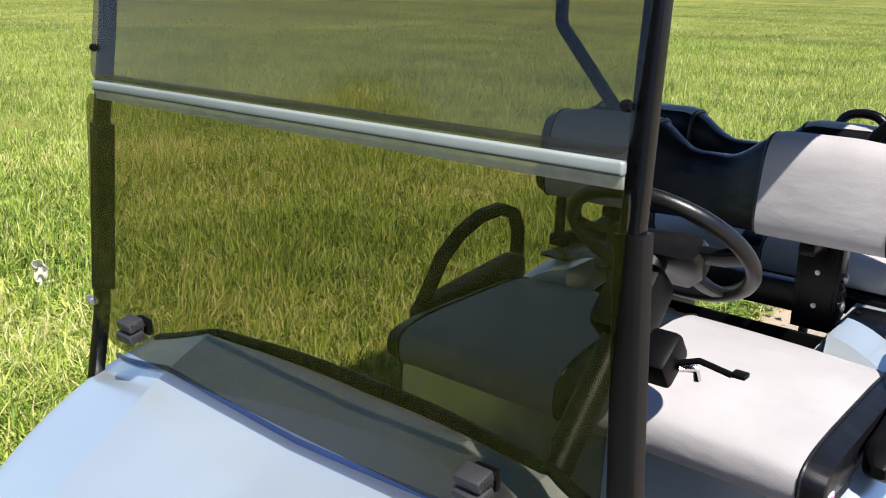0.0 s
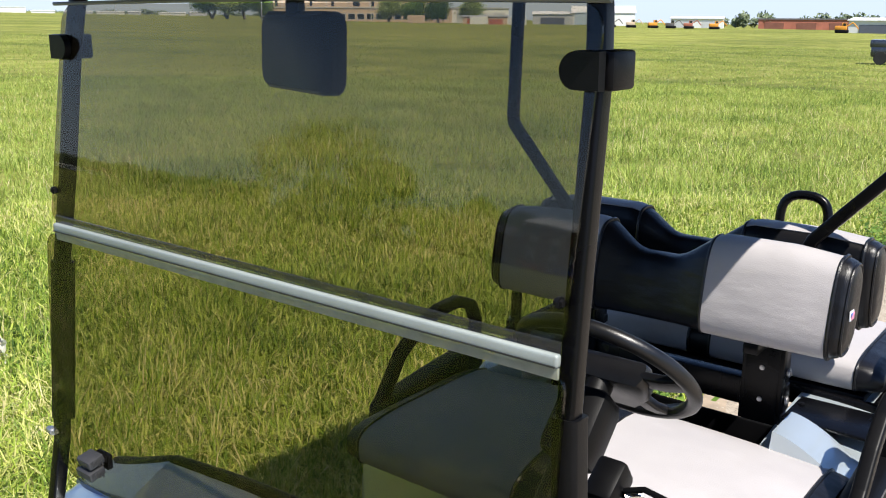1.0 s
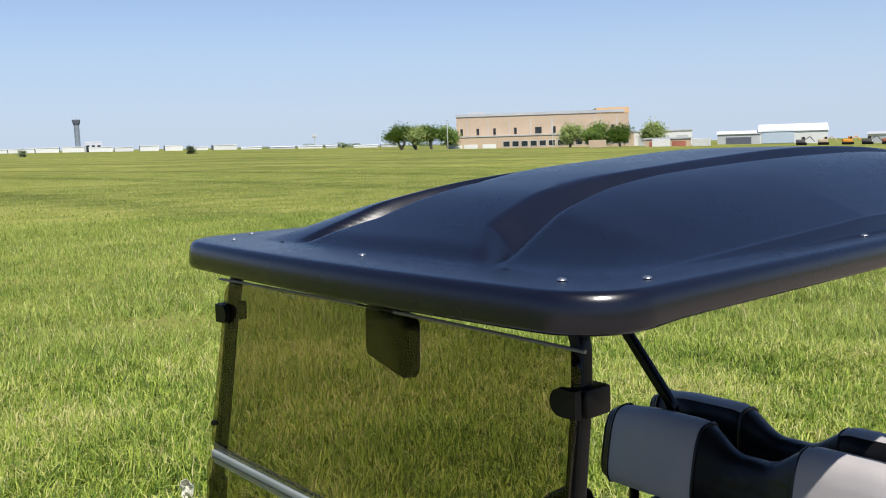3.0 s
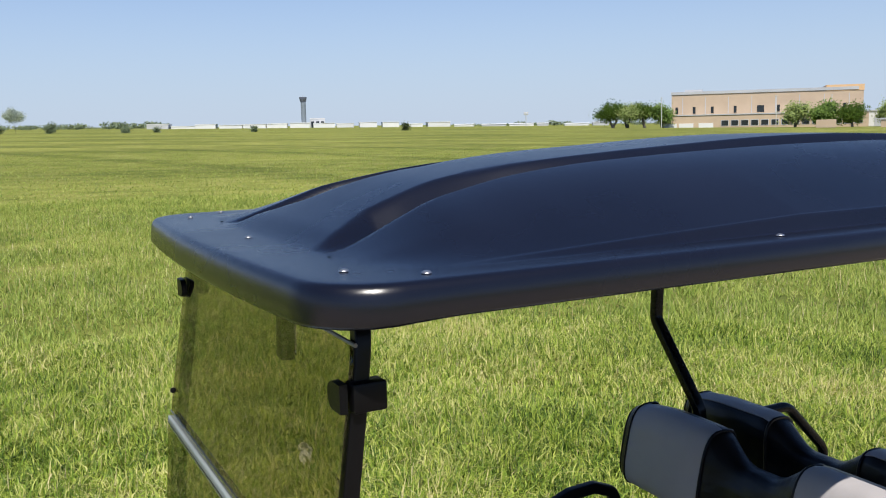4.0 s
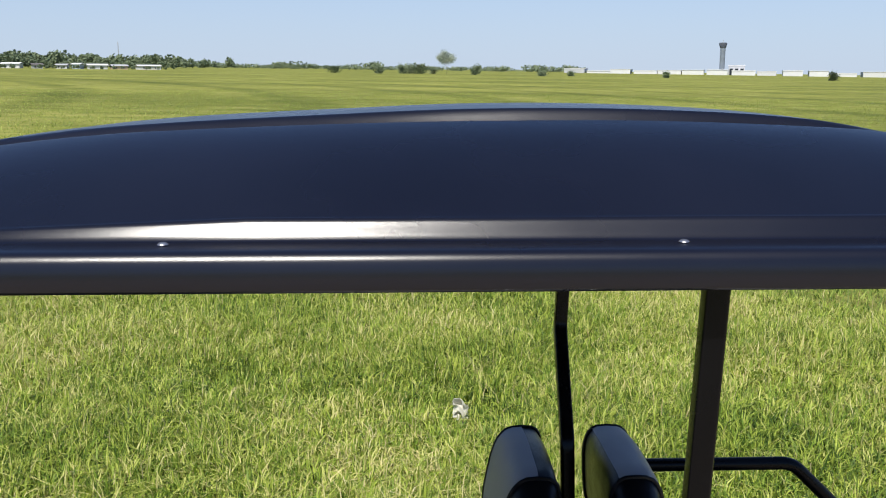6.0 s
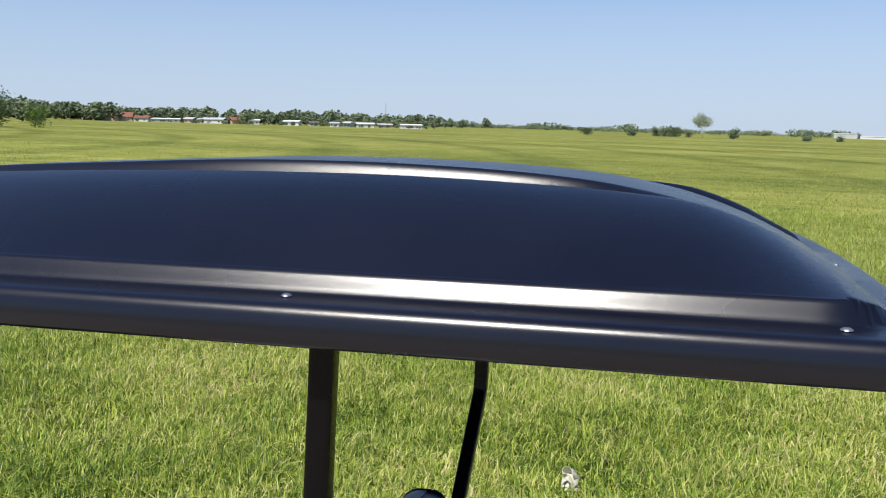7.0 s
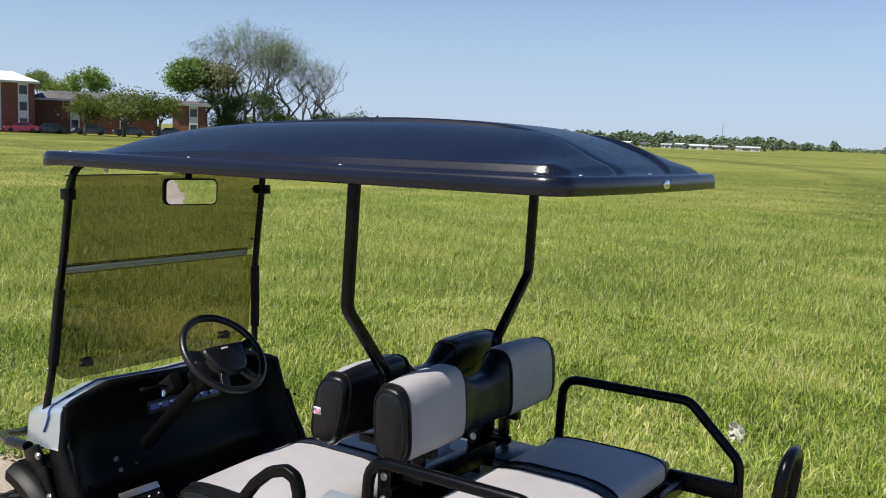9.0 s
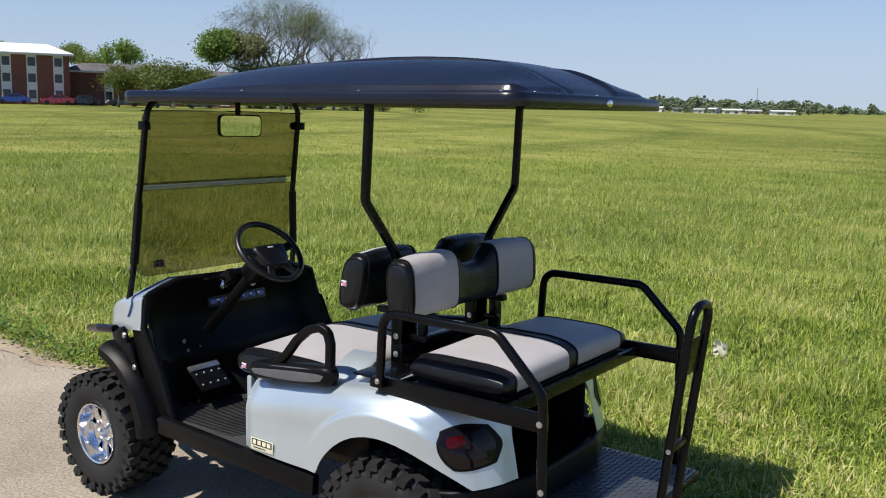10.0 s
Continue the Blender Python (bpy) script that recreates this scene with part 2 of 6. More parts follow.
def field_mat():
    m, n, l, p = node_mat("field")
    vec = coords(n, l, 1.0)
    wide = noise_out(n, l, coords(n, l, 1.0, stretch=(0.02, 0.05, 1)), 1.0, 4)
    mid = noise_out(n, l, coords(n, l, 1.0, stretch=(0.35, 0.6, 1)), 1.0, 5, 0.65)
    fine = noise_out(n, l, vec, 7.0, 5, 0.7)
    a = ramp_out(n, l, mid, [(0.28, (0.13, 0.165, 0.036)), (0.5, (0.25, 0.272, 0.060)), (0.72, (0.36, 0.345, 0.115))])
    b = ramp_out(n, l, wide, [(0.36, (0.62, 0.64, 0.60)), (0.60, (1.0, 0.97, 0.97))])
    # the fine dark specks put the shade between blades into the colour
    c = ramp_out(n, l, fine, [(0.28, (0.30, 0.32, 0.27)), (0.58, (1, 1, 1))])
    out = a
    for other, f in ((b, 1.0), (c, 0.75)):
        mix = n.new("ShaderNodeMix")
        mix.data_type, mix.blend_type = "RGBA", "MULTIPLY"
        mix.inputs[0].default_value = f
        l.new(out, mix.inputs[6])
        l.new(other, mix.inputs[7])
        out = mix.outputs[2]
    # faint curved mowing tracks
    tc = n.new("ShaderNodeTexCoord")
    wave = n.new("ShaderNodeTexWave")
    wave.wave_type, wave.rings_direction = "RINGS", "Z"
    wave.inputs["Scale"].default_value, wave.inputs["Distortion"].default_value = 0.022, 2.0
    wave.inputs["Detail"].default_value, wave.inputs["Detail Scale"].default_value = 2.0, 0.05
    mp = n.new("ShaderNodeMapping")
    mp.inputs["Location"].default_value = (160, -20, 0)
    l.new(tc.outputs["Object"], mp.inputs[0])
    l.new(mp.outputs[0], wave.inputs[0])
    mix = n.new("ShaderNodeMix")
    mix.data_type, mix.blend_type = "RGBA", "MULTIPLY"
    mix.inputs[0].default_value = 0.85
    l.new(out, mix.inputs[6])
    l.new(ramp_out(n, l, wave.outputs["Fac"], [(0.0, (0.66, 0.70, 0.66)), (0.22, (1, 1, 1))]), mix.inputs[7])
    l.new(mix.outputs[2], p.inputs["Base Color"])
    p.inputs["Roughness"].default_value = 0.95
    p.inputs["Specular IOR Level"].default_value = 0.1
    bp = n.new("ShaderNodeBump")
    bp.inputs["Strength"].default_value, bp.inputs["Distance"].default_value = 0.6, 0.12
    l.new(fine, bp.inputs["Height"])
    l.new(bp.outputs[0], p.inputs["Normal"])
    return m


FIELD = field_mat()


def pavement_mat():
    m, n, l, p = node_mat("worn_pavement")
    vec = coords(n, l, 1.0)
    stain, grit, speck = noise_out(n, l, vec, 0.9, 5, 0.6), noise_out(n, l, vec, 55, 3, 0.7), noise_out(n, l, vec, 210, 2)
    out = ramp_out(n, l, stain, [(0.3, (0.31, 0.262, 0.20)), (0.5, (0.41, 0.35, 0.272)), (0.72, (0.49, 0.42, 0.33))])
    for other, f in ((ramp_out(n, l, grit, [(0.3, (0.42, 0.40, 0.38)), (0.62, (1, 1, 1))]), 0.9), (ramp_out(n, l, speck, [(0.36, (0.36, 0.34, 0.33)), (0.5, (1, 1, 1)), (0.62, (1, 1, 1)), (0.70, (1.6, 1.5, 1.4))]), 0.85)):
        mix = n.new("ShaderNodeMix")
        mix.data_type, mix.blend_type = "RGBA", "MULTIPLY"
        mix.inputs[0].default_value = f
        l.new(out, mix.inputs[6])
        l.new(other, mix.inputs[7])
        out = mix.outputs[2]
    l.new(out, p.inputs["Base Color"])
    p.inputs["Roughness"].default_value = 0.9
    bp = n.new("ShaderNodeBump")
    bp.inputs["Strength"].default_value, bp.inputs["Distance"].default_value = 0.7, 0.006
    l.new(grit, bp.inputs["Height"])
    l.new(bp.outputs[0], p.inputs["Normal"])
    return m


PAVE = pavement_mat()


# ---- building blocks ----
def part(name, bm, material, parent=None, label="", smooth=True, angle=40):
    """Links a bmesh as one mesh object under a thing or part."""
    me = bpy.data.meshes.new(name)
    bm.to_mesh(me)
    bm.free()
    me.materials.append(material)
    if smooth:
        me.shade_smooth()
        me.set_sharp_from_angle(angle=radians(angle))
    ob = new(name, me)
    ob.parent = parent
    if label:
        ob["label"] = label
    return ob


def thing(name, label, category, at=(0, 0, 0), turn=0.0, group="", kind=""):
    ob = new(name)
    ob.empty_display_size = 0.1
    ob.matrix_basis = pose(*at, 0, 0, turn)
    return tagged(ob, label, category, group, kind)


def box(bm, c, s, bevel=0.0, turn=None, segments=2):
    """Adds a box with rounded edges. c: centre, s: full size, turn: a rotation matrix."""
    m = Matrix.Translation(c) @ (turn.to_4x4() if turn else Matrix()) @ Matrix.Diagonal((*s, 1))
    geo = bmesh.ops.create_cube(bm, size=1.0, matrix=m)
    if bevel:
        edges = {e for v in geo["verts"] for e in v.link_edges}
        bmesh.ops.bevel(bm, geom=list(edges), offset=bevel, segments=segments, affect="EDGES", profile=0.5)
    return bm


def boxed(c, s, bevel=0.0, turn=None, segments=2):
    return box(bmesh.new(), c, s, bevel, turn, segments)


def filleted(pts, r, steps=6):
    """A polyline with its inner corners rounded."""
    pts = [Vector(p) for p in pts]
    out = [pts[0]]
    for a, b, c in zip(pts, pts[1:], pts[2:]):
        u, v = (a - b).normalized(), (c - b).normalized()
        ang = u.angle(v)
        cut = min(r / max(math.tan(ang / 2), 1e-3), (a - b).length * 0.48, (c - b).length * 0.48)
        p, q = b + u * cut, b + v * cut
        for k in range(steps + 1):
            t = k / steps
            out.append(p.lerp(b, t).lerp(b.lerp(q, t), t))
    out.append(pts[-1])
    return out


def sweep(bm, pts, prof, closed=False, up=Vector((0, 1, 0)), caps=True):
    """Sweeps a closed outline (u, v pairs) along a polyline; v runs along up as far as it can."""
    pts = [Vector(p) for p in pts]
    rings = []
    for i, p in enumerate(pts):
        if closed:
            d = pts[(i + 1) % len(pts)] - pts[i - 1]
        else:
            d = pts[min(i + 1, len(pts) - 1)] - pts[max(i - 1, 0)]
        d.normalize()
        u = d.cross(up)
        u = u.normalized() if u.length > 1e-4 else Vector((1, 0, 0))
        v = u.cross(d).normalized()
        rings.append([bm.verts.new(p + u * a + v * b) for a, b in prof])
    k = len(prof)
    for i in range(len(rings) if closed else len(rings) - 1):
        r, s = rings[i], rings[(i + 1) % len(rings)]
        for j in range(k):
            bm.faces.new((r[j], r[(j + 1) % k], s[(j + 1) % k], s[j]))
    if caps and not closed:
        bm.faces.new(rings[0][::-1])
        bm.faces.new(rings[-1])
    return bm


def circle(r, n=14, squash=1.0):
    return [(r * math.cos(2 * math.pi * k / n), r * squash * math.sin(2 * math.pi * k / n)) for k in range(n)]


def oblong(a, b, r, n=4):
    """Rounded rectangle outline of half sizes a, b."""
    out = []
    for cx, cy, s in ((a - r, b - r, 0), (-a + r, b - r, 90), (-a + r, -b + r, 180), (a - r, -b + r, 270)):
        for k in range(n + 1):
            t = radians(s + 90 * k / n)
            out.append((cx + r * math.cos(t), cy + r * math.sin(t)))
    return out


def tube(pts, r, fillet=0.0, n=14, up=Vector((0, 1, 0)), prof=None, bm=None, closed=False):
    bm = bm or bmesh.new()
    return sweep(bm, filleted(pts, fillet) if fillet else pts, prof or circle(r, n), closed, up)


def surf(f, nu, nv, bm=None, closed_u=False):
    """A sheet from f(u, v), u and v running from 0 to 1."""
    bm = bm or bmesh.new()
    g = [[bm.verts.new(f(i / nu, j / nv)) for j in range(nv + 1)] for i in range(nu + (0 if closed_u else 1))]
    for i in range(nu):
        a, b = g[i], g[(i + 1) % len(g)]
        for j in range(nv):
            bm.faces.new((a[j], b[j], b[j + 1], a[j + 1]))
    return bm


def thicken(bm, t):
    bmesh.ops.recalc_face_normals(bm, faces=bm.faces)
    bmesh.ops.solidify(bm, geom=list(bm.faces), thickness=t)
    return bm


def lathe(outline, n, axis_at, bm=None):
    """Turns an outline of (radius, y) about a line along y through axis_at."""
    bm = bm or bmesh.new()
    cx, cy, cz = axis_at
    rings = [[bm.verts.new((cx + r * math.cos(2 * math.pi * k / n), cy + y, cz + r * math.sin(2 * math.pi * k / n))) for r, y in outline] for k in range(n)]
    for k in range(n):
        a, b = rings[k], rings[(k + 1) % n]
        for j in range(len(outline) - 1):
            bm.faces.new((a[j], b[j], b[j + 1], a[j + 1]))
    bmesh.ops.remove_doubles(bm, verts=bm.verts, dist=1e-5)
    bmesh.ops.recalc_face_normals(bm, faces=bm.faces)
    return bm


def bolt(bm, c, r=0.009, axis="y", h=0.008):
    turn = {"y": Matrix.Rotation(math.pi / 2, 4, "X"), "z": Matrix(), "x": Matrix.Rotation(math.pi / 2, 4, "Y")}[axis]
    bmesh.ops.create_cone(bm, cap_ends=True, segments=6, radius1=r, radius2=r * 0.9, depth=h, matrix=Matrix.Translation(c) @ turn)
    bmesh.ops.create_cone(bm, cap_ends=True, segments=12, radius1=r * 1.35, radius2=r * 1.35, depth=h * 0.35, matrix=Matrix.Translation(c) @ turn)
    return bm


def bolts(parent, spots, r, axis, h, material, name="bolt", label=""):
    """One bolt a spot, all on one mesh."""
    first = None
    for c in spots:
        if first is None:
            first = part(name, bolt(bmesh.new(), (0, 0, 0), r, axis, h), material, parent, label)
            ob = first
        else:
            ob = new(name, first.data)
            ob.parent = parent
            if label:
                ob["label"] = label
        ob.location = c


def smooth01(a, b, x):
    t = min(1.0, max(0.0, (x - a) / (b - a)))
    return t * t * (3 - 2 * t)


def interp(x, table):
    """Smooth curve through a few (x, value) knots."""
    if x <= table[0][0]:
        return table[0][1]
    if x >= table[-1][0]:
        return table[-1][1]
    for k in range(len(table) - 1):
        if x <= table[k + 1][0]:
            break
    (x1, y1), (x2, y2) = table[k], table[k + 1]
    x0, y0 = table[k - 1] if k else (2 * x1 - x2, y1)
    x3, y3 = table[k + 2] if k + 2 < len(table) else (2 * x2 - x1, y2)
    m1, m2 = (y2 - y0) / (x2 - x0), (y3 - y1) / (x3 - x1)
    h = x2 - x1
    t = (x - x1) / h
    return (2 * t**3 - 3 * t**2 + 1) * y1 + (t**3 - 2 * t**2 + t) * h * m1 + (-2 * t**3 + 3 * t**2) * y2 + (t**3 - t**2) * h * m2


# ---- ground ----
def ground_z(x, y):
    """The field falls gently towards +x and rises towards +y; level round the cart."""
    f = smooth01(2.5, 14.0, math.hypot(x, y))
    return f * (-0.0130 * x + 0.0083 * y)


def build_ground():
    bm = bmesh.new()
    radii = [0.6 * 1.16**k for k in range(62)]
    n = 96
    c = bm.verts.new((0, 0, 0))
    prev = None
    for r in radii:
        ring = [bm.verts.new((r * math.cos(2 * math.pi * k / n), r * math.sin(2 * math.pi * k / n), ground_z(r * math.cos(2 * math.pi * k / n), r * math.sin(2 * math.pi * k / n)) - 0.012)) for k in range(n)]
        for k in range(n):
            if prev is None:
                bm.faces.new((c, ring[k], ring[(k + 1) % n]))
            else:
                bm.faces.new((prev[k], ring[k], ring[(k + 1) % n], prev[(k + 1) % n]))
        prev = ring
    ob = part("ground", bm, FIELD)
    return tagged(ob, "wide sunny meadow of uncut green grass", "field", kind="structure")


def edge_y(x):
    """The ragged border between pavement and grass."""
    return 0.60 + 0.05 * math.sin(x * 0.9 + 1) + 0.03 * math.sin(x * 2.7) + 0.02 * math.sin(x * 7.1 + 2)


def build_pavement():
    rows = [-9.0, -4.0, -2.0, -1.0, -0.3, 0.2, 0.45]
    bm = bmesh.new()
    cols = []
    for i in range(241):
        x = -30 + 0.3 * i
        e = edge_y(x)
        ys = [min(y, e - 0.05) for y in rows] + [e - 0.02, e]
        zs = [ground_z(x, y) for y in ys]
        zs[-1] -= 0.02
        cols.append([bm.verts.new((x, y, z)) for y, z in zip(ys, zs)])
    for a, b in zip(cols, cols[1:]):
        for j in range(len(a) - 1):
            bm.faces.new((a[j], b[j], b[j + 1], a[j + 1]))
    ob = part("pavement", bm, PAVE)
    return tagged(ob, "weathered pale asphalt lane with a ragged grassy edge", "pavement", kind="structure")


build_ground()
build_pavement()


# ---- golf cart ----
cart = thing("golf_cart", "silver golf cart with long black roof and rear seat on pavement", "golf cart")

ROOF_X, ROOF_HX, ROOF_HY, ROOF_Z = 0.379, 1.026, 0.558, 1.858
CREST_SIDE = [(-0.535, 0.0), (-0.50, 0.008), (-0.45, 0.026), (-0.40, 0.045), (-0.35, 0.063), (-0.29, 0.076), (-0.19, 0.093), (-0.05, 0.107), (0.1, 0.115), (0.3, 0.122), (0.5, 0.126), (0.75, 0.126), (1.0, 0.117), (1.1, 0.110), (1.165, 0.102), (1.217, 0.087), (1.268, 0.066), (1.305, 0.046), (1.335, 0.031), (1.352, 0.020), (1.366, 0.0)]
CREST_MID = [(-0.54, 0.0), (-0.48, 0.022), (-0.30, 0.079), (-0.15, 0.102), (0.0, 0.116), (0.25, 0.129), (0.5, 0.139), (0.75, 0.138), (1.0, 0.124), (1.15, 0.098), (1.25, 0.064), (1.33, 0.026), (1.37, 0.004), (1.38, 0.0)]
GROOVE = [(-0.50, 0.275), (-0.40, 0.252), (-0.30, 0.232), (-0.15, 0.208), (0.1, 0.200), (0.9, 0.200), (1.15, 0.215), (1.30, 0.240)]


def roof_height(x, y):
    s = abs(y)
    s += 0.040 * smooth01(1.27, 1.375, x) ** 2
    if s >= 0.492:
        return 0.0
    squeeze = 0.03 * smooth01(0.36, 0.48, s) * smooth01(0.8, 0.3, x)
    xe = ROOF_X + (x - ROOF_X) * (1 + squeeze)
    hb, hc, g = max(0.0, interp(xe, CREST_SIDE)), max(0.0, interp(x, CREST_MID)), interp(x, GROOVE)
    riser = min(0.6 * hb, 0.025 * min(1.0, max(0.0, (x + 0.46) / 0.66)))
    low = max(0.0, min(hb, hc) - 0.011 * (1 - 0.65 * smooth01(0.95, 1.22, x)) - 0.028 * smooth01(0.05, -0.30, x))
    if s > g:
        t = min(1.0, max(0.0, (0.470 - s) / (0.470 - g)))
        return riser * min(1.0, max(0.0, (0.490 - s) / 0.0155)) + (hb - riser) * (0.45 * t + 0.55 * math.sin(t * math.pi / 2))
    drop = 0.020 + 0.65 * (hb - low)
    if s > g - drop:
        return hb + (low - hb) * smooth01(g, g - drop, s)
    top = hc + 0.004 * (1 - (s / 0.26) ** 2) * smooth01(0.0, 0.02, hc)
    wall = 0.026 - 0.012 * smooth01(0.2, 0.6, x) + 0.020 * smooth01(0.95, 1.22, x) + (0.45 + 0.35 * max(smooth01(0.9, 1.25, x), smooth01(0.05, -0.30, x))) * (top - low)
    return low + (top - low) * smooth01(g - drop - 0.004, g - drop - 0.004 - wall, s)


def roof_loop(d):
    """Points round the roof, d metres inside its outline."""
    hx, hy = ROOF_HX - d, max(ROOF_HY - d, 0.0)
    front, rear = (min(max(c - d, 0.0), hy) for c in (0.095, 0.060))
    bow = 0.026
    out = []

    def side(p, q, n):
        for k in range(n):
            out.append((p[0] + (q[0] - p[0]) * k / n, p[1] + (q[1] - p[1]) * k / n))

    def corner(cx, cy, s, r):
        for k in range(8):
            t = radians(s + 90 * k / 8)
            out.append((cx + r * math.cos(t), cy + r * math.sin(t)))

    corner(hx - rear, -hy + rear, -90, rear)
    side((hx, -hy + rear), (hx, hy - rear), 70)
    corner(hx - rear, hy - rear, 0, rear)
    side((hx - rear, hy), (-hx + front, hy), 340)
    corner(-hx + front, hy - front, 90, front)
    side((-hx, hy - front), (-hx, -hy + front), 70)
    corner(-hx + front, -hy + front, 180, front)
    side((-hx + front, -hy), (hx - rear, -hy), 340)
    # the front and rear edges bow outwards a little
    return [(ROOF_X + x + math.copysign(bow * (1 - (y / ROOF_HY) ** 2) * smooth01(0.0, hx, abs(x)) ** 4, x) - math.copysign(bow, x) * smooth01(0.0, hx, abs(x)) ** 4 * 0.5, y) for x, y in out]


def build_roof():
    bm = bmesh.new()
    rings = []
    profile = [(0.060, -0.020), (0.030, -0.028), (0.012, -0.044), (0.0, -0.046), (-0.004, -0.041), (-0.003, -0.022), (-0.001, -0.011), (0.003, -0.0045), (0.008, -0.0012), (0.015, 0.0)]
    for d, z in profile:
        rings.append([bm.verts.new((x, y, ROOF_Z + z * (1 + 0.13 * smooth01(-0.45, -0.62, x)))) for x, y in roof_loop(d)])
    steps = [0.036, 0.046, 0.054, 0.062, 0.066] + [0.066 + 0.0036 * k for k in range(1, 12)] + [0.106 + 0.0085 * k for k in range(1, 19)] + [0.262 + 0.0028 * k for k in range(0, 61)] + [0.437 + 0.017 * k for k in range(7)] + [ROOF_HY]
    for d in steps:
        rings.append([bm.verts.new((x, y, ROOF_Z + roof_height(x, y))) for x, y in roof_loop(d)])
    for a, b in zip(rings, rings[1:]):
        for k in range(len(a)):
            q = (a[k], a[(k + 1) % len(a)], b[(k + 1) % len(a)], b[k])
            bm.faces.new(q)
    # the underside: a flat inner skin
    under = [bm.verts.new((x, y, ROOF_Z - 0.012)) for x, y in roof_loop(0.075)]
    for k in range(len(under)):
        bm.faces.new((under[k], under[(k + 1) % len(under)], rings[0][(k + 1) % len(under)], rings[0][k]))
    bm.faces.new(under[::-1])
    bmesh.ops.remove_doubles(bm, verts=bm.verts, dist=2e-4)
    bmesh.ops.recalc_face_normals(bm, faces=bm.faces)
    roof = part("roof", bm, ROOF, cart, "long black moulded plastic canopy roof with raised panels", angle=85)
    spots = [(-0.566, -0.436), (-0.566, 0.0), (-0.568, 0.435), (1.379, -0.430), (1.379, 0.0), (1.377, 0.45)]
    spots += [(x, s * 0.510) for s in (-1, 1) for x in (-0.487, 0.111, 0.713, 1.303)]
    first = None
    for x, y in spots:
        if first is None:
            b = lathe([(0.0, 0.0030), (0.0036, 0.0026), (0.0060, 0.0010), (0.0067, 0.0)], 12, (0, 0, 0))
            bmesh.ops.rotate(b, verts=b.verts, matrix=Matrix.Rotation(math.pi / 2, 3, "X"))
            first = part("rivet", b, STEEL, roof, "shiny metal rivet")
            ob = first
        else:
            ob = new("rivet", first.data)
            ob.parent = roof
            ob["label"] = "shiny metal rivet"
        ob.location = (x, y, ROOF_Z + 0.001)
    b = lathe([(0.0, 0.004), (0.012, 0.004), (0.017, 0.002), (0.018, 0.0)], 18, (0, 0, 0))
    bmesh.ops.rotate(b, verts=b.verts, matrix=Matrix.Rotation(-math.pi / 2, 3, "Z"))
    bmesh.ops.scale(b, verts=b.verts, vec=(1, 1.25, 0.75))
    badge = part("badge", b, CHROME, roof, "small oval metal badge")
    badge.location = (1.4215, 0.018, 1.833)


build_roof()


def shield_x(z):
    """The windshield leans back."""
    return -0.684 + (z - 1.072) * 0.165


# front struts: a bent hoop each side, with a thicker sleeve below
for s in (-1, 1):
    line = [(-0.678, s * 0.522, 0.78), (-0.635, s * 0.499, 1.05), (-0.615, s * 0.476, 1.363), (-0.593, s * 0.470, 1.506), (-0.566, s * 0.466, 1.70), (-0.553, s * 0.457, 1.790), (-0.545, s * 0.40, 1.836), (-0.535, s * 0.30, 1.846)]
    strut = part("front_strut", tube(line, 0, 0.07, prof=oblong(0.0112, 0.0105, 0.004), up=Vector((0, 1, 0))), POWDER, cart, "black painted steel windshield strut")
    sl = [(-0.630, s * 0.496, 1.09), (-0.613, s * 0.4755, 1.367)]
    part("sleeve", tube(sl, 0, prof=oblong(0.0150, 0.0155, 0.006)), RUBBER, strut, "thick black rubber sleeve")
    bolts(strut, [(-0.650, s * 0.500, 1.072)], 0.0055, "y", 0.024, STEEL, label="zinc plated bolt")
    bolts(strut, [(shield_x(1.487) - 0.006, s * 0.464, 1.487)], 0.0045, "y", 0.010, RUBBER, "knob", "small black knob")


def glass_x(z):
    """The upper pane leans with the struts; the lower one leans forward a little from its hinge."""
    return shield_x(z) if z > 1.43 else shield_x(1.43) - 0.003 - (1.43 - z) * 0.076


def pane(z0, z1, half, r, name, bottom_round=True):
    """A sheet of smoked acrylic with rounded free corners."""
    bm = bmesh.new()
    pts = []
    corners = [(-half, z0, bottom_round), (half, z0, bottom_round), (half, z1, not bottom_round), (-half, z1, not bottom_round)]
    for k, (y, z, rounded) in enumerate(corners):
        rr = r if rounded else 0.020
        cy, cz = y - math.copysign(rr, y), z + (rr if z == z0 else -rr)
        for j in range(7):
            t = radians(180 + 90 * k + 90 * j / 6)
            pts.append((cy + rr * math.cos(t), cz + rr * math.sin(t)))
    front = [bm.verts.new((glass_x(z) - 0.004, y, z)) for y, z in pts]
    back = [bm.verts.new((glass_x(z) + 0.001, y, z)) for y, z in pts]
    bm.faces.new(front[::-1])
    bm.faces.new(back)
    for k in range(len(pts)):
        bm.faces.new((front[k], front[(k + 1) % len(pts)], back[(k + 1) % len(pts)], back[k]))
    bmesh.ops.recalc_face_normals(bm, faces=bm.faces)
    ob = part(name, bm, TINT, cart, "smoked transparent acrylic windshield pane", smooth=False)
    return ob


lower = pane(1.016, 1.418, 0.480, 0.080, "lower_windshield_pane")
upper = pane(1.440, 1.772, 0.473, 0.03, "upper_windshield_pane", False)
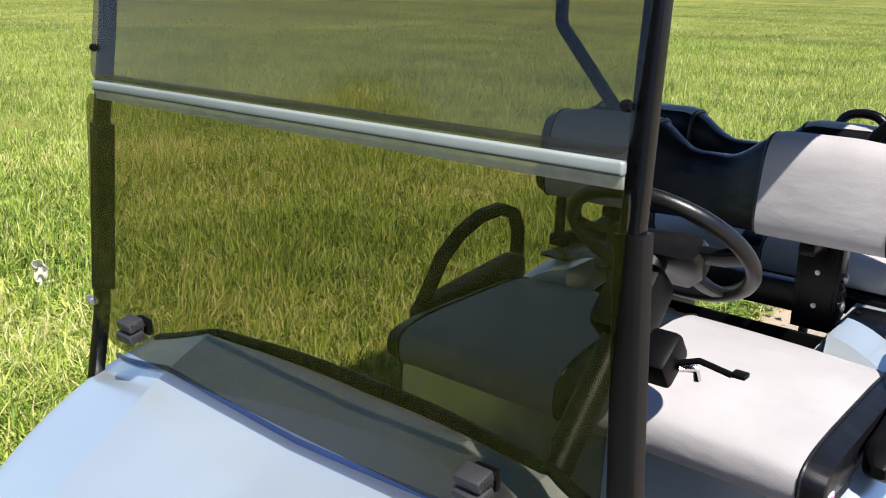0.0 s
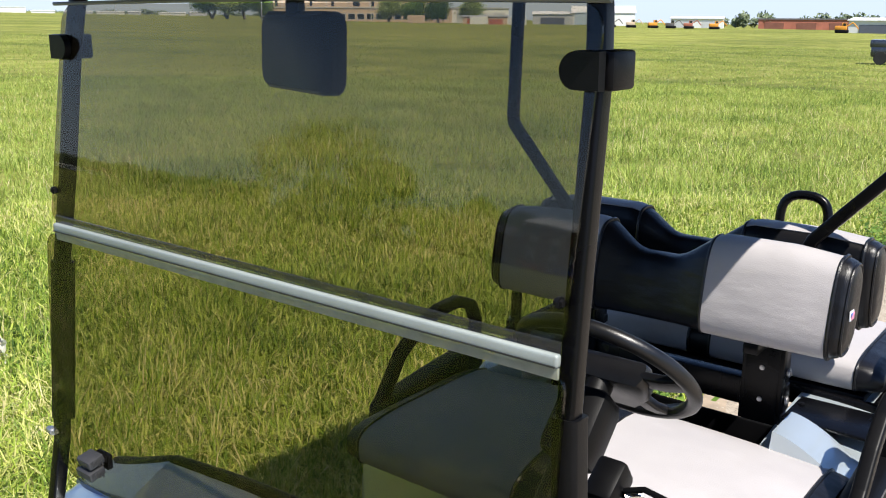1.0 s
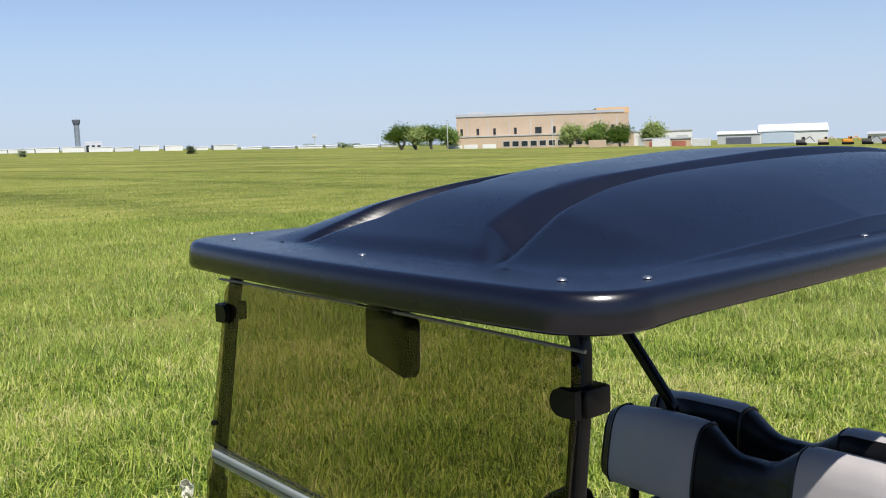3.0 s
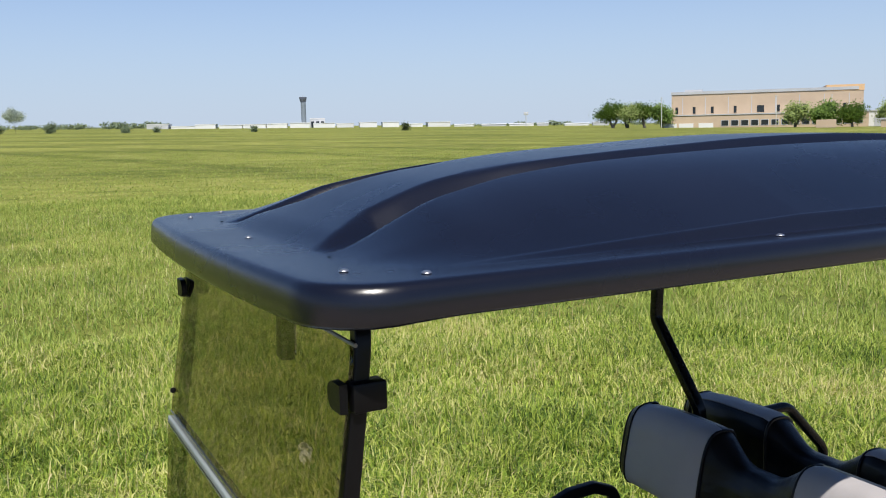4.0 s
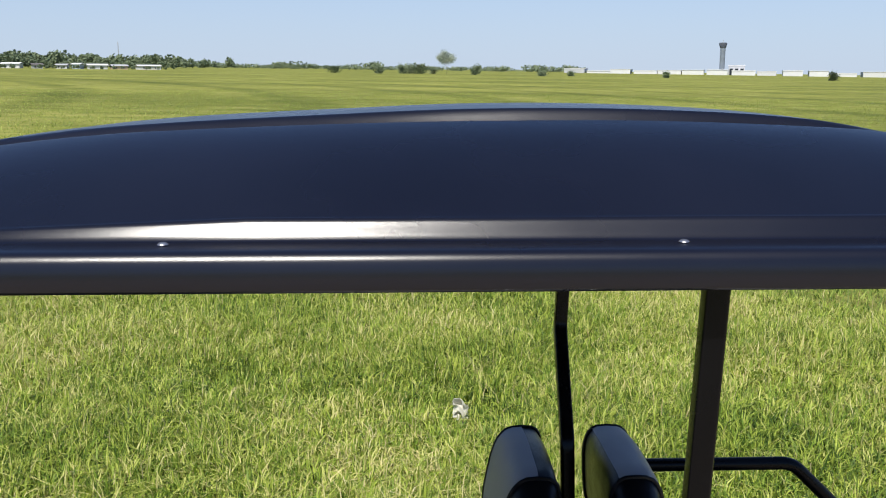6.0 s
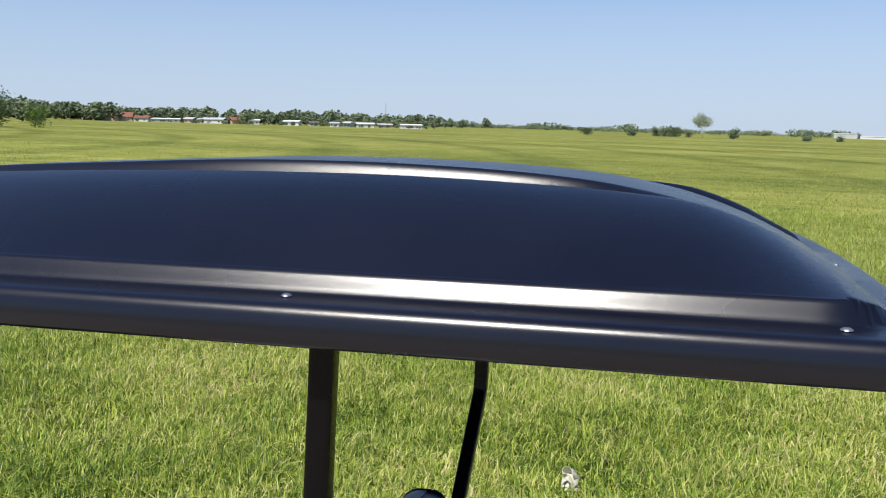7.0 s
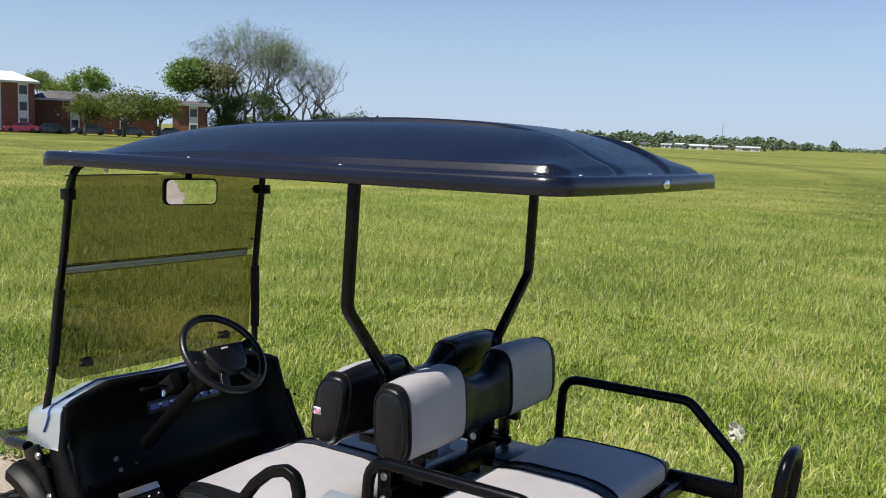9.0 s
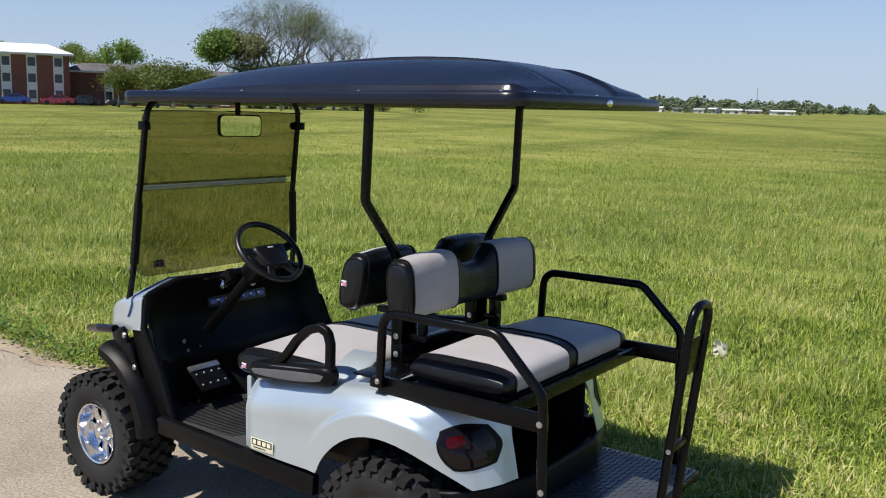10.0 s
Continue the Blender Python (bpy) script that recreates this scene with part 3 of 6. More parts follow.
# the hinge strip across both panes
b = bmesh.new()
box(b, (shield_x(1.43) - 0.0095, -0.013, 1.4318), (0.010, 0.922, 0.0145), 0.0035, None, 3)
strip = part("hinge_strip", b, ALU, cart, "bright bead of the windshield hinge")
part("groove", boxed((shield_x(1.43) - 0.0147, -0.013, 1.4264), (0.0012, 0.918, 0.0016)), DARKPRINT, strip, "dark groove along the bead", smooth=False)
part("lower_flange", boxed((shield_x(1.43) - 0.0085, -0.013, 1.4180), (0.004, 0.920, 0.0126), 0.001), MILKY, strip, "scuffed clear plastic flange")
# added dark strip: paints the faint reflection and shadow above the bead
part("upper_shade_strip", boxed((shield_x(1.446) - 0.0095, -0.013, 1.4450), (0.004, 0.920, 0.0116), 0.001), STRIP_SHADE, strip, "clear strip painted dark for faint shade above the bead")
# top edge of the pane; the sun's glint on it is painted pale grey
part("top_edge_glint", tube([(shield_x(1.772) - 0.002, -0.478 + 0.0978 * k, 1.7725 + 0.0035 * math.sin(math.pi * k / 10)) for k in range(11)], 0.0028, n=8), PANE_EDGE, upper, "top edge of the pane, its sun glint painted pale")

for s in (-1, 1):
    # strut clips: a half-round face on the pane and a block behind it
    b = bmesh.new()
    zc = 1.708
    x = shield_x(zc)
    prof = []
    for k in range(13):
        t = radians(90 + 180 * k / 12)
        prof.append((0.017 * math.cos(t), 0.018 * math.sin(t)))
    prof += [(0.026, -0.018), (0.026, 0.018)]
    f = [b.verts.new((x - 0.016, s * 0.455 + s * u, zc + v)) for u, v in prof]
    g = [b.verts.new((x - 0.006, s * 0.455 + s * u * 1.06, zc + v * 1.06)) for u, v in prof]
    b.faces.new(f)
    b.faces.new(g[::-1])
    for k in range(len(prof)):
        b.faces.new((f[k], f[(k + 1) % len(prof)], g[(k + 1) % len(prof)], g[k]))
    bmesh.ops.recalc_face_normals(b, faces=b.faces)
    box(b, (x + 0.022, s * 0.474, zc), (0.046, 0.030, 0.038), 0.004)
    part("strut_clip", b, PLASTIC, cart, "black moulded strut clip")
    # ribbed rubber stops low on the pane
    b, slots = bmesh.new(), []
    y0 = 0.345 if s > 0 else -0.336
    for z, wide in ((1.077, 0.036), (1.058, 0.040)):
        x = glass_x(z)
        lean = Matrix.Rotation(radians(-14), 3, "Y")
        box(b, (x - 0.018, y0, z), (0.028, wide, 0.015), 0.003, lean)
        for j in range(4):
            for side_y in (-1, 1):
                slots.append(boxed((x - 0.026 + 0.0055 * j, y0 + side_y * wide / 2, z - 0.0012 * j), (0.0030, 0.0016, 0.0095), 0, lean))
    box(b, (glass_x(1.068) + 0.006, y0, 1.068), (0.010, 0.034, 0.026), 0.003)
    stop = part("rubber_stop", b, STOPPER, cart, "ribbed dark grey rubber stop on the windshield")
    for slot in slots:
        part("slot", slot, DARKPRINT, stop, "dark slot between ribs", smooth=False)

# interior mirror
turn = Matrix.Rotation(radians(-18.85), 3, "Z") @ Matrix.Rotation(radians(2.0), 3, "Y")
bm = bmesh.new()
pts = oblong(0.108, 0.052, 0.022, 5)
front = [(-0.020, 0.90), (-0.012, 1.0), (0.006, 1.0), (0.010, 0.97)]
rings = [[bm.verts.new(turn @ Vector((dx, u * k, v * k)) + Vector((-0.497, 0.015, 1.710))) for u, v in pts] for dx, k in front]
for r, q in zip(rings, rings[1:]):
    for k in range(len(pts)):
        bm.faces.new((r[k], r[(k + 1) % len(pts)], q[(k + 1) % len(pts)], q[k]))
bm.faces.new(rings[0][::-1])
bm.faces.new(rings[-1])
bmesh.ops.recalc_face_normals(bm, faces=bm.faces)
mirror = part("rear_view_mirror", bm, PLASTIC, cart, "black rear view mirror housing")
MIRROR, _, _, p = node_mat("mirror_glass")
p.inputs["Base Color"].default_value, p.inputs["Metallic"].default_value, p.inputs["Roughness"].default_value = (0.85, 0.86, 0.87, 1), 1.0, 0.015
bm = bmesh.new()
face = [bm.verts.new(turn @ Vector((0.0125, u * 0.93, v * 0.90)) + Vector((-0.497, 0.015, 1.710))) for u, v in pts]
back = [bm.verts.new(turn @ Vector((0.0095, u * 0.93, v * 0.90)) + Vector((-0.497, 0.015, 1.710))) for u, v in pts]
bm.faces.new(face)
bm.faces.new(back[::-1])
for k in range(len(pts)):
    bm.faces.new((face[k], face[(k + 1) % len(pts)], back[(k + 1) % len(pts)], back[k]))
bmesh.ops.recalc_face_normals(bm, faces=bm.faces)
part("mirror_glass", bm, MIRROR, mirror, "silver mirror glass", smooth=False)
part("stem", boxed((-0.510, 0.015, 1.80), (0.014, 0.026, 0.095), 0.004), PLASTIC, mirror)
bolts(cart, [(-0.545, -0.33, 1.800), (-0.545, 0.33, 1.800)], 0.007, "z", 0.030, STEEL, "roof_bolt")

# rear roof struts, bent over the seats
for s in (-1, 1):
    line = [(0.758, s * 0.503, 1.846), (0.743, s * 0.506, 1.472), (0.733, s * 0.318, 1.262), (0.735, s * 0.29, 1.05)]
    part("rear_strut", tube(line, 0, 0.05, prof=oblong(0.0148, 0.0140, 0.006), up=Vector((0, 1, 0))), POWDER, cart, "bent black steel roof strut")


# seats
def seat_loop(y, xc, zc, a, h, lean, n=28, power=3.2):
    out = []
    for k in range(n):
        t = 2 * math.pi * k / n
        c, d = math.cos(t), math.sin(t)
        u, v = math.copysign(abs(c) ** (2 / power), c) * a, math.copysign(abs(d) ** (2 / power), d) * h
        out.append((xc + u + lean * v, y, zc + v))
    return out


def loft(loops, close=True):
    bm = bmesh.new()
    rings = [[bm.verts.new(p) for p in lp] for lp in loops]
    n = len(loops[0])
    for r, q in zip(rings, rings[1:]):
        for k in range(n):
            bm.faces.new((r[k], r[(k + 1) % n], q[(k + 1) % n], q[k]))
    if close:
        bm.faces.new(rings[0][::-1])
        bm.faces.new(rings[-1])
    bmesh.ops.recalc_face_normals(bm, faces=bm.faces)
    return bm


def backrest(name, xc, lean, label, face):
    """Padded backrest: black core with rounded ends and a dipped middle, pale panels on its face, piping."""
    half, cap, mid = 0.445, 0.418, 0.138
    n = 28

    def shape(y, grow=0.0, end=1.0):
        s = abs(y)
        dip = 0.066 * smooth01(0.165, 0.035, s)
        thin = 0.014 * smooth01(0.150, 0.06, s)
        pad = 0.004 * math.sin(math.pi * min(1, max(0, (s - mid) / (cap - mid)))) if s > mid else 0
        top, bot = 1.270 - dip - 0.012 * smooth01(0.30, 0.45, s), 1.048
        return seat_loop(y, xc, (top + bot) / 2, (0.054 - thin + pad + grow) * end, ((top - bot) / 2 + grow) * end, lean, n)

    def ys(a, b, k):
        return [a + (b - a) * j / k for j in range(k + 1)]

    # which points of the outline carry the pale cover: the face and most of the top
    keep = list(range(7, 22)) if face < 0 else [k % n for k in range(-7, 10)]
    body = part(name, loft([shape(y) for y in ys(-cap, cap, 44)]), VINYL_B, cart, label)
    for s in (-1, 1):
        bm = bmesh.new()
        rows = [[bm.verts.new(p) for k, p in enumerate(shape(y, 0.0028)) if k in keep] if face < 0 else [bm.verts.new(shape(y, 0.0028)[k]) for k in keep] for y in ys(s * (mid + 0.002), s * (cap - 0.002), 12)]
        for r, q in zip(rows, rows[1:]):
            for k in range(len(r) - 1):
                bm.faces.new((r[k], r[k + 1], q[k + 1], q[k]))
        part("pale_panel", thicken(bm, 0.0025), VINYL_W, body, "pale grey vinyl panel")
        ends = [(cap, 1.0), (cap + 0.012, 0.985), (cap + 0.022, 0.95), (half, 0.87), (half + 0.006, 0.72), (half + 0.008, 0.4)]
        part("end_panel", loft([shape(s * y, 0.0, e) for y, e in ends]), VINYL_B, body, "glossy black vinyl end panel")
        part("piping", tube(shape(s * (half - 0.001), 0.0, 0.90), 0.0036, n=6, closed=True, up=Vector((0, 1, 0))), VINYL_B, body, "black piping")
        for y in (mid, cap):
            part("piping", tube(shape(s * y, 0.002), 0.0042, n=6, closed=True, up=Vector((0, 1, 0))), VINYL_B, body, "black piping")
    return body


fb = backrest("front_backrest", 0.624, 0.19, "pale grey and black front seat backrest", -1)
rb = backrest("rear_backrest", 0.847, -0.06, "pale grey and black rear-facing seat backrest", 1)


def flag_label(parent, x, y, z, normal_y):
    """A small stitched label: a pink and blue print on white."""
    lab = part("label", boxed((x, y, z), (0.026, 0.003, 0.021), 0.0005), WHITE, parent, "tiny white stitched label")
    part("print", boxed((x + 0.003, y + normal_y * 0.002, z - 0.001), (0.017, 0.002, 0.015), 0.0003), PINK, lab, "pink print")
    part("print", boxed((x - 0.007, y + normal_y * 0.0025, z + 0.004), (0.008, 0.002, 0.007), 0.0003), BLUE, lab, "blue print")


flag_label(fb, 0.596, -0.4535, 1.150, -1)


def cushion(name, x0, x1, z0, z1, label, crown_h, half, cap):
    mid = 0.030
    n = 26

    def shape(y, e=1.0, grow=0.0):
        out = []
        xc, zc = (x0 + x1) / 2, (z0 + z1) / 2
        for k in range(n):
            t = 2 * math.pi * k / n
            c, d = math.cos(t), math.sin(t)
            u, v = math.copysign(abs(c) ** 0.42, c), math.copysign(abs(d) ** 0.55, d)
            zz = v * ((z1 - z0) / 2 + grow) * e
            crown = crown_h * (1 - (y / half) ** 2) * max(0, v) * (1 - 0.5 * u * u)
            out.append((xc + u * ((x1 - x0) / 2 + grow) * (1 - 0.12 * (1 - e)), y, zc + zz + crown))
        return out

    def ys(a, b, k):
        return [a + (b - a) * j / k for j in range(k + 1)]

    body = part(name, loft([shape(y) for y in ys(-mid, mid, 3)]), VINYL_B, cart, label)
    for s in (-1, 1):
        part("pale_panel", loft([shape(y, grow=0.001) for y in ys(s * mid, s * cap, 9)]), VINYL_W, body, "pale grey vinyl panel")
        ends = [(cap, 1.0), (cap + 0.02, 0.97), (cap + 0.04, 0.88), (half, 0.70), (half + 0.006, 0.45)]
        part("end_panel", loft([shape(s * y, e) for y, e in ends]), VINYL_B, body, "black vinyl end panel")
        for y in (mid, cap):
            part("piping", tube(shape(s * y, grow=0.001), 0.004, n=6, closed=True), VINYL_B, body, "black piping")
    return body


fc = cushion("front_seat_cushion", 0.052, 0.585, 0.715, 0.820, "pale grey front seat cushion with black trim", 0.040, 0.494, 0.460)
rc = cushion("rear_seat_cushion", 0.918, 1.332, 0.842, 0.930, "pale grey rear seat cushion with black middle stripe", 0.030, 0.465, 0.405)
part("seat_board", boxed((1.125, 0, 0.829), (0.39, 0.86, 0.032), 0.006), PLASTIC, cart, "black board under the rear cushion")
flag_label(fc, 0.095, -0.5015, 0.752, -1)


# rear seat frame, rails, foot plate
for s in (-1, 1):
    y = s * 0.562
    rail = part("side_rail", tube([(0.866, y, 0.835), (0.878, y, 1.098), (1.345, y, 1.098), (1.522, y, 0.925), (1.536, y, 0.30)], 0.0165, 0.07), POWDER, cart, "bent black tubular safety rail")
    bolts(rail, [(x, y + s * 0.017, z) for x, z in ((0.868, 0.852), (1.522, 0.838), (1.536, 0.62))], 0.0078, "y", 0.010, STEEL, label="zinc plated bolt")
    part("side_beam", boxed((1.186, s * 0.536, 0.829), (0.682, 0.024, 0.062), 0.004), POWDER, cart, "black steel seat frame beam")
    part("tray_flange", boxed((1.140, s * 0.497, 0.829), (0.45, 0.090, 0.008), 0.002), POWDER, cart, "flat black steel tray edge")
    part("mount_bracket", boxed((0.855, s * 0.556, 0.842), (0.055, 0.034, 0.036), 0.005), POWDER, cart)
b = bmesh.new()
box(b, (1.125, 0, 0.802), (0.44, 1.03, 0.022), 0.006)
box(b, (1.350, 0, 0.822), (0.022, 1.05, 0.046), 0.004)
box(b, (0.905, 0, 0.822), (0.022, 1.05, 0.040), 0.004)
part("seat_platform", b, POWDER, cart, "black steel rear seat platform")
b = bmesh.new()
for s in (-1, 1):
    for y in (0.205, 0.292):
        box(b, (0.725, s * y, 0.925), (0.050, 0.012, 0.23), 0.002)
    box(b, (0.702, s * 0.248, 0.925), (0.006, 0.080, 0.23), 0.002)
    box(b, (0.735, s * 0.248, 1.025), (0.27, 0.036, 0.026), 0.004)
    box(b, (0.815, s * 0.248, 0.985), (0.030, 0.030, 0.075), 0.003)
    box(b, (0.790, s * 0.248, 0.935), (0.10, 0.026, 0.024), 0.003)
box(b, (0.735, 0, 0.873), (0.045, 0.600, 0.070), 0.004)
part("backrest_frame", b, POWDER, cart, "black steel backrest bracket")
bolts(cart, [(0.728, s * 0.248 - 0.055, z) for s in (-1, 1) for z in (0.87, 0.94)], 0.009, "y", 0.008, STEEL, label="zinc plated bolt")
bolts(cart, [(0.697, s * 0.248, z) for s in (-1, 1) for z in (0.87, 0.95)], 0.0045, "x", 0.008, STEEL, label="zinc plated bolt")
plate = part("foot_plate", boxed((1.415, 0, 0.368), (0.44, 1.06, 0.014), 0.004), TREADPLATE, cart, "bright diamond tread foot plate")
b = bmesh.new()
for i in range(19):
    for j in range(44):
        x, y = 1.215 + 0.0225 * i, -0.51 + 0.0237 * j
        box(b, (x, y, 0.3762), (0.016, 0.0045, 0.003), 0, Matrix.Rotation(radians(45 if (i + j) % 2 else -45), 3, "Z"))
part("tread_pattern", b, TREADPLATE, plate, "raised diamond tread", smooth=False)
b = bmesh.new()
for s in (-1, 1):
    box(b, (1.405, s * 0.535, 0.340), (0.47, 0.03, 0.04), 0.004)
    box(b, (1.20, s * 0.36, 0.42), (0.035, 0.035, 0.28), 0.004, Matrix.Rotation(radians(20), 3, "Y"))
box(b, (1.634, 0, 0.352), (0.022, 1.08, 0.030), 0.004)
box(b, (1.676, 0.008, 0.350), (0.090, 0.22, 0.022), 0.004)
part("foot_plate_frame", b, POWDER, cart, "black steel foot plate frame")
def grab_x(z):
    """The grab bar leans back a little; it stands in the middle of the foot plate's rear edge."""
    return 1.800 - (1.14 - z) * 0.11


GRAB = 0.008
hoop = part("grab_bar", tube([(grab_x(0.36), GRAB - 0.079, 0.36), (grab_x(1.165), GRAB - 0.079, 1.165), (grab_x(1.165), GRAB + 0.079, 1.165), (grab_x(0.36), GRAB + 0.079, 0.36)], 0.0160, 0.075, up=Vector((1, 0, 0))), POWDER, cart, "upright black hoop grab bar")
plate2 = part("warning_plate", boxed((grab_x(0.985), GRAB, 0.985), (0.004, 0.128, 0.130), 0.001, Matrix.Rotation(radians(6), 3, "Y")), POWDER, hoop, "black warning plate")
b = bmesh.new()
b.faces.new([b.verts.new((grab_x(1.035) - 0.0045, GRAB + u, 1.030 + v)) for u, v in ((-0.010, -0.007), (0.010, -0.007), (0.0, 0.011))])
thicken(b, 0.0004)
part("warning_sign", b, YELLOW, plate2, "yellow warning triangle", smooth=False)
b = bmesh.new()
for k, z in enumerate((1.014, 1.006, 0.998, 0.960)):
    box(b, (grab_x(z) - 0.0035, GRAB + (0.026 if k < 3 else 0.0), z), (0.001, 0.050 if k < 3 else 0.09, 0.0032), 0, Matrix.Rotation(radians(6), 3, "Y"))
part("warning_text", b, WHITE, plate2, "white bars of small print", smooth=False)
for y, z, r, mat, lab in ((-0.026, 1.000, 0.017, GREYWALL, "grey printed pictogram"), (0.030, 0.945, 0.013, WHITE, "white star-shaped print"), (-0.028, 0.945, 0.013, PINK, "red and white print")):
    b = bmesh.new()
    bmesh.ops.create_circle(b, cap_ends=True, segments=9, radius=r, matrix=Matrix.Translation((grab_x(z) - 0.0034, GRAB + y, z)) @ Matrix.Rotation(radians(96), 4, "Y"))
    part("pictogram", thicken(b, 0.0004), mat, plate2, lab, smooth=False)
part("cross_brace", boxed((grab_x(0.66), GRAB, 0.66), (0.02, 0.16, 0.022), 0.003), POWDER, hoop)
bolts(hoop, [(grab_x(z) + 0.004, GRAB - 0.097, z) for z in (0.66, 0.44)], 0.0065, "y", 0.010, STEEL, label="zinc plated bolt")

# hip restraints: moulded armrest loops
for s in (-1, 1):
    y = s * 0.553
    loop = [(0.240, y, 0.790), (0.330, y, 0.806), (0.396, y, 0.862), (0.452, y, 0.928), (0.512, y, 0.976), (0.570, y, 0.994), (0.608, y, 0.982), (0.622, y, 0.940), (0.620, y, 0.830)]
    if s > 0:
        loop = [(0.222, y, 0.780), (0.262, y, 0.835), (0.312, y, 0.905), (0.384, y, 0.956), (0.470, y, 0.986), (0.555, y, 0.990), (0.618, y, 0.966), (0.641, y, 0.915), (0.638, y, 0.800)]
    arm = part("hip_restraint", tube(loop, 0, 0.03, prof=oblong(0.0165, 0.015, 0.007), up=Vector((0, 1, 0))), PLASTIC, cart, "black moulded armrest loop")

    def pad_loop(u, s=s):
        x = 0.196 + 0.448 * u
        e = math.sin(math.pi * min(0.5, 0.10 + u * 4.0)) * math.sin(math.pi * min(0.5, 0.12 + (1 - u) * 5))
        zc = 0.772 + 0.046 * u
        return [(x, s * (0.545 + 0.038 * e * p), zc + 0.001 + (0.034 + 0.004 * u) * e * q) for p, q in oblong(1.0, 1.0, 0.55, 4)]
    part("armrest_base", loft([pad_loop(k / 20) for k in range(21)]), PLASTIC, arm, "black moulded armrest base")

    def insert(u, v, s=s):
        q = 0.07 + 0.86 * u
        e = math.sin(math.pi * u) ** 0.25
        return Vector((0.196 + 0.448 * q, s * (0.5840 - 0.010 * max(0, v - 0.6)), 0.766 + 0.046 * q + 0.026 * e * (2 * v - 1) * (0.85 + 0.3 * q) + 0.010))
    part("grey_insert", thicken(surf(insert, 24, 6), 0.0016), INSERT, arm, "grey moulded insert")


# ---- body ----
def arch_z(x):
    """Lower edge of the rear body side, with the wheel opening."""
    d = x - 0.905
    r = 0.345
    base = interp(x, [(0.17, 0.452), (0.60, 0.450), (1.10, 0.505), (1.25, 0.520)])
    if abs(d) < r:
        return max(base, 0.30 + math.sqrt(r * r - d * d) * 1.04)
    return base


def body_top(x):
    return interp(x, [(0.17, 0.705), (0.30, 0.730), (0.60, 0.772), (0.85, 0.800), (1.05, 0.800), (1.18, 0.775), (1.25, 0.745)])


def body_point(x, z, w, s, lift=0.0):
    """A point of the side skin: w runs from the lower edge (0) to the shoulder (1); the tail wraps round to the rear."""
    out = interp(x, [(0.17, 0.565), (0.24, 0.585), (0.60, 0.592), (0.92, 0.598), (1.05, 0.575), (1.14, 0.522), (1.20, 0.450), (1.235, 0.375), (1.25, 0.30)])
    tail = smooth01(1.0, 1.22, x)
    out += 0.05 * (0.70 - z) * tail - 0.055 * max(0, w - 0.55) ** 2 / 0.2 * (1 - 0.6 * tail)
    # the flared lip round the wheel
    gap = math.hypot(x - 0.905, (z - 0.30) / 1.04) - 0.345
    out += 0.019 * smooth01(0.100, 0.072, gap) * smooth01(0.52, 0.64, x) * smooth01(1.26, 1.10, x)
    # a soft hollow ahead of the lip
    out -= 0.010 * math.exp(-((x - 0.50) / 0.16) ** 2) * math.exp(-((w - 0.45) / 0.3) ** 2)
    return Vector((x + (0.25 * (0.70 - z) + lift * 0.8) * tail, s * (out + lift * (1 - 0.4 * tail)), z))


